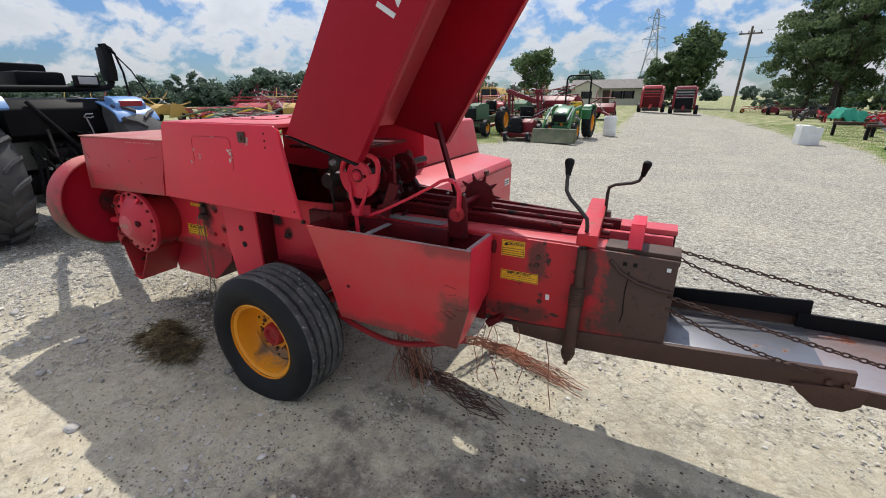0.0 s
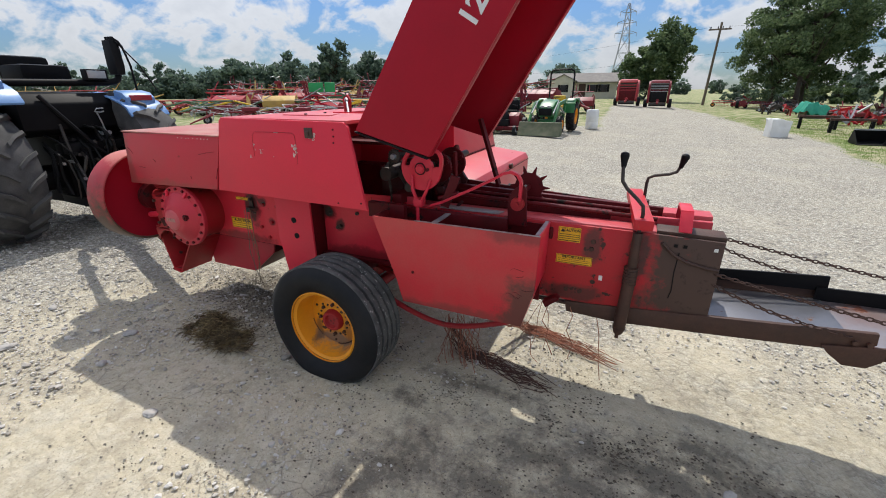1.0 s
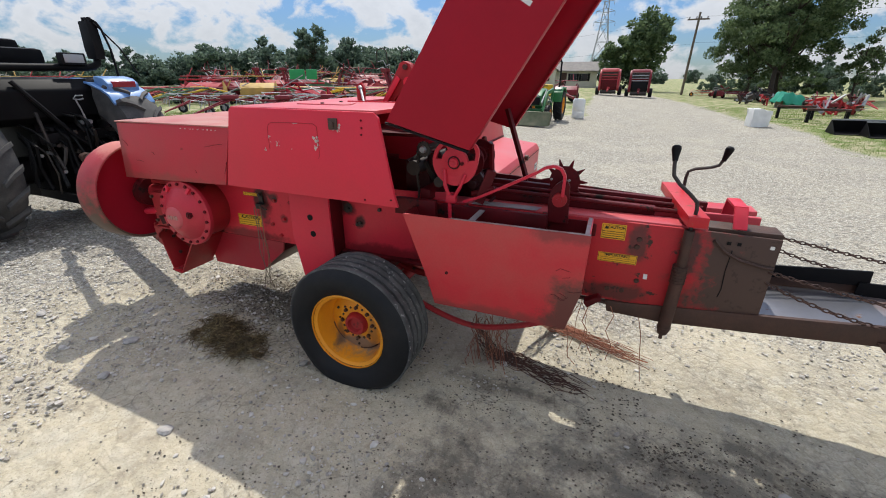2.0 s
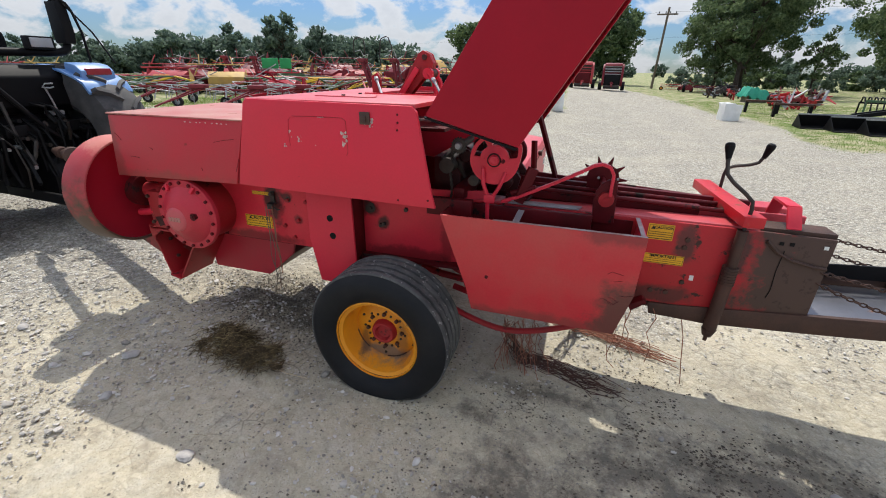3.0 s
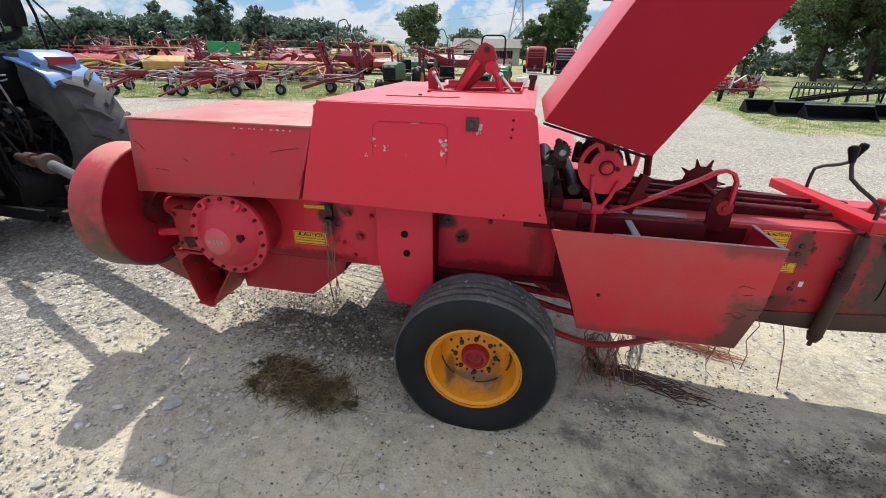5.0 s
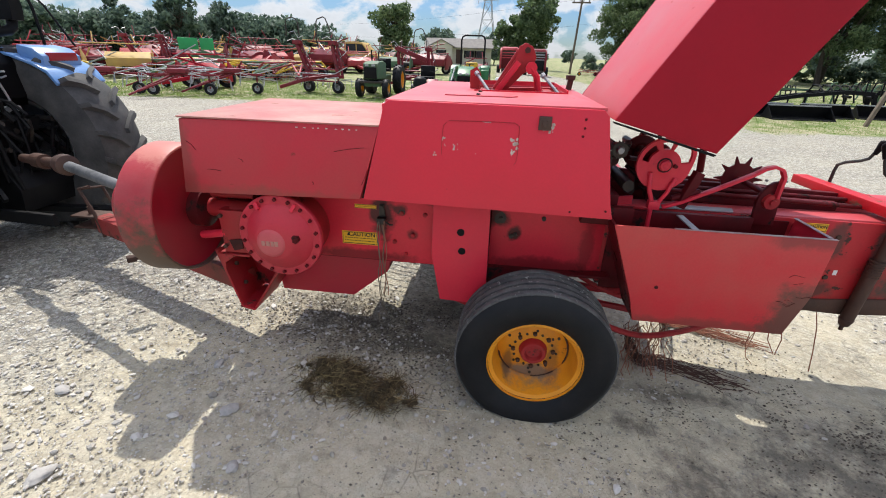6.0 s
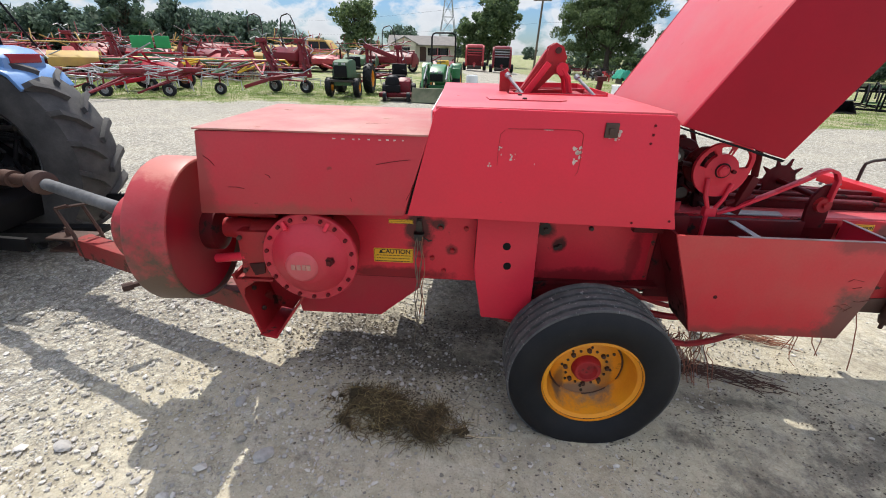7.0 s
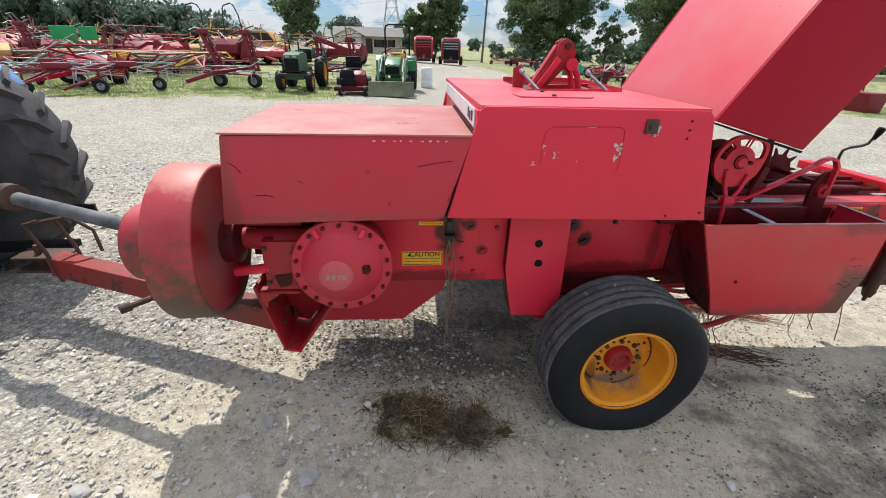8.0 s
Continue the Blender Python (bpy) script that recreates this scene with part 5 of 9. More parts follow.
# near twine box with open top
front = panel("box_front", [(0.30, 0.985), (1.224, 0.985), (1.215, 0.70), (1.160, 0.492), (0.475, 0.496), (0.44, 0.62)], 0.012, 0.026, RED_BOX, "dusty red twine box front with scraped corner", 0.005)
bm = B()
END = ((1.206, 0.985, 0.285), (1.197, 0.70, 0.285), (1.168, 0.59, 0.20), (1.143, 0.494, 0.10))
outer_, inner_ = [], []
for u, z, v in END:
    outer_.append((bm.verts.new((u + 0.014, 0.026, z)), bm.verts.new((u + 0.014, v, z))))
    inner_.append((bm.verts.new((u, 0.026, z)), bm.verts.new((u, v, z))))
for i in range(3):
    for row in (outer_, inner_):
        bm.faces.new((row[i][0], row[i][1], row[i + 1][1], row[i + 1][0]))
    for k in (0, 1):
        bm.faces.new((outer_[i][k], inner_[i][k], inner_[i + 1][k], outer_[i + 1][k]))
for i in (0, 3):
    bm.faces.new((outer_[i][0], outer_[i][1], inner_[i][1], inner_[i][0]))
part("box_end", bm, RED, baler, "", 0.004)
bm = B()
vs = [bm.verts.new(p) for p in ((0.30, 0.026, 0.985), (0.30, 0.22, 0.985), (0.475, 0.22, 0.5), (0.475, 0.026, 0.5), (0.312, 0.026, 0.985), (0.312, 0.22, 0.985), (0.487, 0.22, 0.5), (0.487, 0.026, 0.5))]
for f in ((0, 1, 2, 3), (7, 6, 5, 4), (0, 4, 5, 1), (1, 5, 6, 2), (2, 6, 7, 3), (3, 7, 4, 0)):
    bm.faces.new([vs[i] for i in f])
part("box_end", bm, RED_DARK, baler)
bm = B()
box(bm, 0.475, 1.14, 0.026, 0.20, 0.496, 0.508)
part("box_floor", bm, RED_DARK, baler)
bm = B()
box(bm, 0.56, 1.222, 0.0115, 0.0265, 0.9852, 0.9872)
box(bm, 1.196, 1.214, 0.03, 0.28, 0.9852, 0.988)
part("box_edge", bm, EDGE_WORN, baler, "bare worn steel top edge")
bm = B()
prism(bm, [(0.645, 0.974), (0.675, 0.974), (0.675, 0.979), (0.645, 0.979)], 0.03, 0.27)
part("box_divider", bm, GREY_STEEL, baler, "bare flat steel strap across the twine box")
# back panel's dark red holds the shade inside the box
bm = B()
box(bm, 0.36, 1.19, 0.288, 0.297, 0.52, 0.965)
part("box_back", bm, RED_DARK, baler)
bm = B()
prism(bm, [(0.58, 0.30), (0.93, 0.30), (0.95, 0.36), (0.60, 0.37)], 0.988, 0.993, "z")
part("deck_plate", bm, GREY_STEEL, baler, "bare steel deck plate beside the twine box")
for u, z in ((0.545, 0.69),):
    bm = B()
    rod(bm, (u, 0.012, z), (u, 0.008, z), 0.009, 0.008, 10)
    part("rivet", bm, RED_DARK, front)
for i in range(6):
    bm = B()
    u, z = rr.uniform(1.05, 1.16), rr.uniform(0.62, 0.80)
    pipe(bm, [(u, 0.0115, z), (u + rr.uniform(0.01, 0.05), 0.0115, z + rr.uniform(-0.015, 0.015)), (u + rr.uniform(0.03, 0.08), 0.0115, z + rr.uniform(-0.03, 0.02))], 0.0011, 4)
    part("scratch", bm, RED_DARK, front)
bm = B()
rod(bm, (1.226, 0.285, 0.955), (1.226, 0.285, 0.895), 0.011, 0.011, 10)
box(bm, 1.212, 1.236, 0.274, 0.299, 0.905, 0.945)
part("box_hinge", bm, RED_DARK, baler, "", 0.003)
panel("box_prop", [(1.225, 0.56), (1.29, 0.60), (1.31, 0.585), (1.245, 0.53)], 0.20, 0.26, RED_DARK, "", 0.003)

# rear bale chamber
rear = panel("chamber_side", [(0.34, 0.55), (1.70, 0.55), (2.0, 0.50), (2.005, 0.972), (1.70, 0.978), (0.34, 0.985)], 0.298, 0.315, RED_CHAMBER, "red chamber side worn to rust spots, its end rusted brown", 0.004)
bm = B()
pipe(bm, [(1.828, 0.2965, 0.90), (1.822, 0.2965, 0.80), (1.826, 0.2965, 0.70), (1.818, 0.2965, 0.66)], 0.0022, 5)
part("weld_crack", bm, BLACK, rear)
# rails in the pink that paints sun on their tops
bm = B()
box(bm, 0.34, 1.72, 0.315, 0.44, 0.962, 0.987)
box(bm, 0.9, 2.0, 0.70, 0.83, 0.962, 0.987)
box(bm, 0.9, 1.98, 0.55, 0.58, 0.955, 0.995)
part("top_rail", bm, RED_PINKISH, baler, "", 0.004)
panel("rail_end", [(1.72, 0.952), (2.01, 0.945), (2.01, 0.99), (1.72, 0.992)], 0.32, 0.44, RUST, "", 0.004)
bm = B()
for v, z in ((0.43, 1.02), (0.525, 1.03)):
    rod(bm, (0.62, v, 1.05), (1.72, v + 0.02, z - 0.01), 0.011, 0.011, 10)
part("tension_rod", bm, RED_DARK, baler)
bm = B()
beam(bm, (0.55, 0.46, 1.02), (1.5, 0.48, 1.0), 0.04, 0.05)
beam(bm, (0.55, 0.60, 1.05), (1.75, 0.62, 1.01), 0.035, 0.05)
part("tension_rail", bm, RED_DARK, baler, "", 0.004)
panel("chamber_bed", [(0.34, 0.55), (2.02, 0.52), (2.02, 0.505), (0.34, 0.535)], 0.425, 0.82, RUST)
panel("chamber_bed", [(0.34, 0.55), (2.02, 0.52), (2.02, 0.505), (0.34, 0.535)], 0.30, 0.362, RUST)
for u0, u1 in ((0.34, 0.83), (0.93, 0.98), (1.12, 1.70), (1.73, 1.82), (1.85, 1.92), (1.95, 2.02)):
    panel("bed_bridge", [(u0, 0.55 - 0.0179 * (u0 - 0.34)), (u1, 0.55 - 0.0179 * (u1 - 0.34)), (u1, 0.535 - 0.0179 * (u1 - 0.34)), (u0, 0.535 - 0.0179 * (u0 - 0.34))], 0.362, 0.425, RUST, "", 0)
decal(1.262, 1.375, 0.885, 0.963, 0.298, "CAUTION", True, 4)
decal(1.262, 1.445, 0.763, 0.812, 0.298, "IMPORTANT", False, 3)
flecks = [(rr.uniform(1.27, 1.68), rr.uniform(0.58, 0.95), rr.uniform(0.008, 0.03)) for _ in range(26)]
for i in range(150):
    bm = B()
    cu, cz, sp = flecks[int(26 * rr.random() ** 1.5)]
    u, z, r = cu + rr.gauss(0, sp), min(max(cz + rr.gauss(0, sp), 0.565), 0.965), 0.0015 + 0.0065 * rr.random() ** 2.5
    if 1.25 < u < 1.46 and (0.875 < z or 0.755 < z < 0.82):
        u += 0.2
    u = min(u, 1.685)
    prism(bm, [(u + r * rr.uniform(0.35, 1.5) * math.cos(k), z + r * rr.uniform(0.35, 1.7) * math.sin(k)) for k in (j * 0.698 for j in range(9))], 0.2992, 0.3005)
    part("rust_spot", bm, RUST, rear)
for u, z in ((1.44, 0.90), (1.435, 0.86), (1.40, 0.615), (1.33, 0.615), (1.46, 0.68)):
    bm = B()
    rod(bm, (u, 0.301, z), (u, 0.291, z), 0.014, 0.012, 6)
    part("bolt", bm, RUST, rear)
# flat plates in the slots' place: white paints light through, black paints shade
bm = B()
box(bm, 1.487, 1.505, 0.297, 0.301, 0.695, 0.722)
part("slot_hole", bm, WHITE, rear)
for u in (1.80, 1.84, 1.965):
    bm = B()
    box(bm, u, u + 0.016, 0.294, 0.298, 0.925, 0.94)
    part("slot_hole", bm, PLASTIC_WHITE if u > 1.9 else BLACK, rear)
bm = B()
pipe(bm, [(1.75, 0.292, 0.94), (1.80, 0.289, 0.89), (1.86, 0.288, 0.86), (1.95, 0.29, 0.84), (2.0, 0.295, 0.835)], 0.008, 6)
part("chain_hook", bm, RUST, baler)
# bottom channel under the rear chamber
panel("bottom_rail", [(1.345, 0.485), (1.60, 0.475), (2.0, 0.505), (2.46, 0.545), (2.56, 0.56), (2.625, 0.60), (2.62, 0.655), (2.0, 0.60), (1.40, 0.548), (1.33, 0.548)], 0.288, 0.312, RUST, "rusty bottom rail of the bale tray", 0.004)
panel("bottom_rail", [(1.9, 0.52), (2.6, 0.56), (2.6, 0.62), (1.9, 0.60)], 0.82, 0.845, RUST, "", 0.004)
panel("tray_flange", [(2.0, 0.595), (2.60, 0.62), (2.595, 0.705), (2.0, 0.66)], 0.80, 0.815, BLACK, "", 0.003)
bm = B()
prism(bm, [(2.0, 0.535), (2.58, 0.565), (2.58, 0.572), (2.0, 0.542)], 0.312, 0.81)
part("bale_tray", bm, STEEL, baler, "shiny worn steel bale tray", 0.002)
bm = B()
prism(bm, [(2.56, 0.560), (3.9, 0.585), (3.9, 0.593), (2.56, 0.568)], 0.33, 0.79)
part("tail_tray", bm, STEEL_RUSTY, baler, "worn steel tail tray with rusty patches", 0.002)
panel("tail_rail", [(2.58, 0.515), (3.9, 0.545), (3.9, 0.600), (2.58, 0.575)], 0.315, 0.33, RUST, "", 0.003)
panel("tail_rail", [(2.55, 0.52), (3.9, 0.56), (3.9, 0.68), (2.55, 0.64)], 0.79, 0.805, BLACK, "", 0.003)
panel("pivot_bracket", [(2.44, 0.565), (2.66, 0.60), (2.655, 0.53), (2.61, 0.49), (2.53, 0.485), (2.47, 0.53)], 0.276, 0.288, RUST, "rusty pivot bracket of the tail tray", 0.003)
for u in (2.55, 2.60):
    bm = B()
    rod(bm, (u, 0.288, 0.60), (u, 0.276, 0.60), 0.014, 0.012, 6)
    part("bolt", bm, RUST, baler)


def chain_run(a, b, sag, size=0.031):
    """A chain of oval links between two hooks."""
    a, b = Vector(a), Vector(b)
    n = int((b - a).length / (size * 0.80))
    ch = new("support_chain")
    ch.parent = baler
    ch["label"] = "rusty steel link chain holding the tail tray"
    bm = B()
    loop = []
    for i in range(12):
        k = 2 * math.pi * i / 12
        loop.append((size * 0.5 * math.cos(k) * (1.0 if abs(math.cos(k)) > 0.3 else 1.0), size * 0.26 * math.sin(k), 0))
    pts = [Vector(p) for p in loop]
    rings = []
    for i, p in enumerate(pts):
        t = (pts[(i + 1) % 12] - pts[i - 1]).normalized()
        s = Vector((0, 0, 1))
        o = t.cross(s)
        rings.append([bm.verts.new(p + 0.0035 * (math.cos(q) * s + math.sin(q) * o)) for q in (0.0, 1.257, 2.513, 3.770, 5.027)])
    for i in range(12):
        for j in range(5):
            bm.faces.new((rings[i][j], rings[i][(j + 1) % 5], rings[(i + 1) % 12][(j + 1) % 5], rings[(i + 1) % 12][j]))
    first = part("link", bm, RUST, ch)
    me = first.data
    for i in range(n):
        f = i / max(n - 1, 1)
        p = a.lerp(b, f) - Vector((0, 0, sag * 4 * f * (1 - f)))
        q = a.lerp(b, min(f + 0.02, 1.02)) - Vector((0, 0, sag * 4 * (f + 0.02) * (1 - f - 0.02)))
        turn = (q - p).to_track_quat("X", "Z").to_matrix().to_4x4() @ pose(0, 0, 0, 90 * (i % 2) + 8, 0, 0)
        m = Matrix.Translation(p) @ turn
        if i == 0:
            first.matrix_basis = m
        else:
            again("link", me, ch, m)


chain_run((2.0, 0.30, 0.815), (3.35, 0.30, 0.62), 0.02)
chain_run((2.0, 0.82, 0.86), (3.45, 0.86, 0.64), 0.015)
chain_run((2.0, 0.30, 0.76), (2.52, 0.29, 0.625), 0.025)
chain_run((2.02, 0.82, 0.82), (2.5, 0.83, 0.68), 0.02)


# tension cranks
def crank(name, pts, knob_from, knob_to):
    c = new(name)
    c.parent = baler
    c["label"] = "black bent-rod tension crank with a rubber grip"
    bm = B()
    pipe(bm, pts, 0.0085, 8)
    part("rod", bm, DARK_STEEL, c)
    bm = B()
    p, q = Vector(knob_from), Vector(knob_to)
    ax = q - p
    for f0, f1, ra, rb in ((0.0, 0.35, 0.011, 0.015), (0.35, 0.75, 0.015, 0.021), (0.75, 0.92, 0.021, 0.019), (0.92, 1.0, 0.019, 0.011)):
        rod(bm, p + ax * f0, p + ax * f1, ra, rb, 14)
    part("grip", bm, BLACK, c)


crank("tension_crank", [(1.63, 0.265, 0.86), (1.64, 0.265, 1.0), (1.645, 0.265, 1.08), (1.64, 0.266, 1.115), (1.61, 0.275, 1.145), (1.56, 0.30, 1.185), (1.535, 0.325, 1.215), (1.53, 0.345, 1.26), (1.53, 0.35, 1.28)], (1.53, 0.352, 1.275), (1.528, 0.375, 1.345))
crank("tension_crank", [(1.655, 0.79, 1.0), (1.655, 0.79, 1.12), (1.66, 0.79, 1.155), (1.69, 0.785, 1.172), (1.76, 0.78, 1.185), (1.795, 0.778, 1.20), (1.81, 0.775, 1.235)], (1.808, 0.772, 1.225), (1.825, 0.76, 1.30))
bm = B()
rod(bm, (1.62, 0.262, 0.46), (1.635, 0.265, 0.80), 0.030, 0.030, 16)
rod(bm, (1.618, 0.262, 0.43), (1.62, 0.262, 0.47), 0.022, 0.034, 12)
rod(bm, (1.634, 0.265, 0.72), (1.637, 0.265, 0.985), 0.022, 0.022, 16)
for i in range(7):
    rod(bm, (1.632, 0.264, 0.715 + i * 0.014), (1.632, 0.264, 0.721 + i * 0.014), 0.034, 0.034, 16)
rod(bm, (1.615, 0.262, 0.40), (1.616, 0.262, 0.44), 0.010, 0.010, 8)
part("tension_screw", bm, RUST, baler, "rusty tension screw tube", 0.002)
bm = B()
rod(bm, (1.66, 0.80, 0.43), (1.655, 0.79, 1.03), 0.030, 0.030, 16)
part("tension_screw", bm, RUST, baler)
bm = B()
beam(bm, (1.60, 0.96, 1.03), (1.655, 0.22, 1.035), 0.085, 0.05)
part("tension_bar", bm, RED_BAR, baler, "bright red channel bar across the chamber", 0.006)
bm = B()
beam(bm, (1.835, 0.30, 1.0), (1.835, 0.36, 1.085), 0.055, 0.012)
beam(bm, (1.835, 0.36, 1.085), (1.835, 0.52, 1.085), 0.055, 0.012)
beam(bm, (1.835, 0.52, 1.085), (1.835, 0.56, 1.0), 0.055, 0.012)
part("rail_strap", bm, RED, baler, "", 0.002)

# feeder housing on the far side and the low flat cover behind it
panel("feeder_housing", [(-0.55, 0.70), (0.20, 0.70), (0.20, 1.08), (0.13, 1.385), (0.10, 1.40), (-0.55, 1.40)], 1.47, 2.55, RED_PINKISH, "feeder housing coloured sunlit pinkish red", 0.010)
cover = panel("feeder_cover", [(0.203, 0.60), (0.575, 0.61), (0.582, 0.985), (0.555, 1.030), (0.203, 1.075)], 0.95, 2.47, RED_PINKISH, "pinkish red low feeder cover with a small handle", 0.010)
bm = B()
beam(bm, (0.5835, 0.96, 0.972), (0.5835, 2.46, 0.972), 0.004, 0.006)
part("lid_seam", bm, RED_DARK, cover)
bm = B()
rod(bm, (0.575, 1.78, 1.0), (0.605, 1.78, 1.0), 0.020, 0.024, 12)
part("lid_handle", bm, RUST, cover)
bm = B()
box(bm, 0.579, 0.583, 2.28, 2.40, 0.80, 0.86)
part("plate_label", bm, WHITE, cover, "small white plate")
for z in (0.82, 0.84):
    bm = B()
    box(bm, 0.5832, 0.5842, 2.29, 2.38, z - 0.004, z + 0.004)
    part("print_line", bm, INK, cover)
bm = B()
beam(bm, (0.205, 0.95, 1.082), (0.205, 2.50, 1.082), 0.012, 0.014)
part("housing_seam", bm, RED_DARK, baler)
# feeder fork part way up in the hood opening, with its carriage, links and guide rods
bm = B()
spine = [(-0.335, 1.435), (-0.27, 1.415), (-0.13, 1.565), (-0.075, 1.60), (-0.06, 1.66), (-0.085, 1.715), (-0.13, 1.735), (-0.165, 1.715), (-0.185, 1.64)]
prism(bm, spine, 0.945, 0.958)
prism(bm, spine, 1.012, 1.025)
prism(bm, [(-0.33, 1.44), (-0.32, 1.43), (-0.155, 1.69), (-0.175, 1.70)], 0.958, 1.012)
prism(bm, [(-0.075, 1.61), (-0.062, 1.66), (-0.088, 1.712), (-0.13, 1.733), (-0.125, 1.70), (-0.095, 1.68), (-0.085, 1.64)], 0.958, 1.012)
part("feeder_fork", bm, RED_WORN, baler, "red feeder fork arm half raised in the hood opening", 0.004)
for u, v0, v1, z, q in ((-0.085, 0.915, 1.055, 1.60, 0.030), (-0.115, 0.93, 1.04, 1.695, 0.017), (-0.30, 0.90, 1.07, 1.445, 0.028)):
    bm = B()
    rod(bm, (u, v0, z), (u, v1, z), q, seg=16)
    part("fork_pin", bm, RUST, baler)
for v in (0.925, 1.045):
    bm = B()
    pipe(bm, [(-0.085, v, 1.60), (-0.045, v, 1.55), (-0.035, v, 1.50), (-0.01, v, 1.43)], 0.017, 8)
    rod(bm, (-0.085, v - 0.014, 1.60), (-0.085, v + 0.014, 1.60), 0.034, seg=16)
    part("fork_link", bm, RED, baler, "")
    bm = B()
    beam(bm, (-0.16, v, 1.63), (-0.30, v, 1.43), 0.012, 0.035)
    part("fork_brace", bm, RED, baler, "", 0.003)
bm = B()
beam(bm, (-0.39, 0.88, 1.44), (0.12, 0.88, 1.450), 0.03, 0.055)
beam(bm, (-0.39, 1.12, 1.44), (0.14, 1.12, 1.462), 0.03, 0.055)
beam(bm, (-0.36, 0.88, 1.44), (-0.36, 1.12, 1.44), 0.05, 0.05)
beam(bm, (0.03, 0.88, 1.45), (0.03, 1.12, 1.455), 0.05, 0.04)
box(bm, -0.25, 0.0, 0.93, 1.03, 1.38, 1.44)
part("feeder_carriage", bm, RED_WORN, baler, "", 0.004)
for u0, v0, u1, v1 in ((-0.40, 0.82, -0.30, 0.70), (-0.02, 0.84, 0.09, 0.72)):
    bm = B()
    rod(bm, (u0, v0, 1.565), (u1, v1, 1.455), 0.008, 0.008, 8)
    rod(bm, (u0 - 0.004, v0 + 0.004, 1.57), (u0 + 0.008, v0 - 0.010, 1.557), 0.014, 0.014, 8)
    part("guide_rod", bm, GREY_STEEL, baler, "thin bare steel guide rod")
bm = B()
prism(bm, [(-0.435, 1.44), (-0.385, 1.44), (-0.375, 1.56), (-0.40, 1.60), (-0.44, 1.58)], 0.83, 0.85)
rod(bm, (-0.41, 0.825, 1.565), (-0.41, 0.865, 1.565), 0.02, seg=12)
part("rod_bracket", bm, RED_WORN, baler, "", 0.003)
bm = B()
rod(bm, (0.15, 1.0, 1.44), (0.165, 1.0, 1.56), 0.018, 0.018, 8)
box(bm, 0.135, 0.185, 0.975, 1.025, 1.54, 1.565)
part("hood_stop", bm, RUST, baler, "rusty stop peg on the hood top")
# upturned lip round the opening
bm = B()
beam(bm, (-0.40, 0.655, 1.478), (0.10, 0.655, 1.478), 0.008, 0.022)
beam(bm, (-0.40, 1.285, 1.488), (0.10, 1.285, 1.488), 0.008, 0.040)
beam(bm, (0.105, 0.655, 1.484), (0.105, 1.285, 1.488), 0.008, 0.034)
part("opening_lip", bm, RED, baler)
bm = B()
box(bm, -0.42, 0.12, 0.64, 1.30, 1.28, 1.30)
part("feeder_floor", bm, RED_DARK, baler)

bm = B()
prism(bm, [(-1.00, 0.64), (-0.45, 0.62), (-0.45, 1.02), (-0.92, 1.02), (-1.00, 0.95)], 0.82, 1.47)
part("feeder_throat", bm, RED_DARK, baler, "", 0.006)

# pickup on the far side: reel, tines and wind guard
bm = B()
rod(bm, (-0.62, 1.05, 0.42), (-0.62, 2.6, 0.42), 0.09, 0.09, 16)
part("pickup_reel", bm, RED_DARK, baler)
bm = B()
band = [(-0.42, 0.25), (-0.62, 0.20), (-0.85, 0.28), (-0.92, 0.45), (-0.79, 0.60), (-0.47, 0.66)]
for (u0, z0), (u1, z1) in zip(band, band[1:]):
    beam(bm, (u0, 0, z0), (u1, 0, z1), 0.064, 0.006)
strip_ = part("pickup_strip", bm, GREY_STEEL, baler)
strip_.matrix_basis = pose(0, 1.08, 0)
for i in range(1, 19):
    again("pickup_strip", strip_.data, baler, pose(0, 1.08 + i * 0.078, 0))
bm = B()
pipe(bm, [(-0.88, 0, 0.50), (-1.05, 0, 0.47), (-1.20, 0, 0.41)], 0.0055, 5)
tine_ = part("pickup_tine", bm, RUST, baler)
tine_.matrix_basis = pose(0, 1.12, 0)
for i in range(1, 18):
    again("pickup_tine", tine_.data, baler, pose(0, 1.12 + i * 0.078, 0.02 * math.sin(i * 1.7)))

# tail hoop under the machine and the twine hanging from it
bm = B()
hoop = []
for i in range(17):
    f = i / 16
    u = 0.08 + 0.98 * f
    hoop.append((u, 0.12 + 0.22 * f, 0.252 + 0.72 * max(0.66 - u, 0.0) ** 1.55 + 0.42 * max(u - 0.70, 0.0) ** 1.6))
pipe(bm, hoop, 0.017, 8)
pipe(bm, [(p[0] + 0.02, p[1] + 0.22, p[2] + 0.10) for p in hoop[:13]], 0.014, 8)
pipe(bm, [(0.0, 0.45, 0.49), (0.18, 0.45, 0.445), (0.40, 0.44, 0.425), (0.70, 0.42, 0.435)], 0.022, 8)
pipe(bm, [(0.25, 0.47, 0.36), (0.45, 0.46, 0.315), (0.62, 0.44, 0.30), (0.85, 0.43, 0.31)], 0.020, 8)
part("needle_hoop", bm, RED_WORN, baler, "curved red needle guard tube")


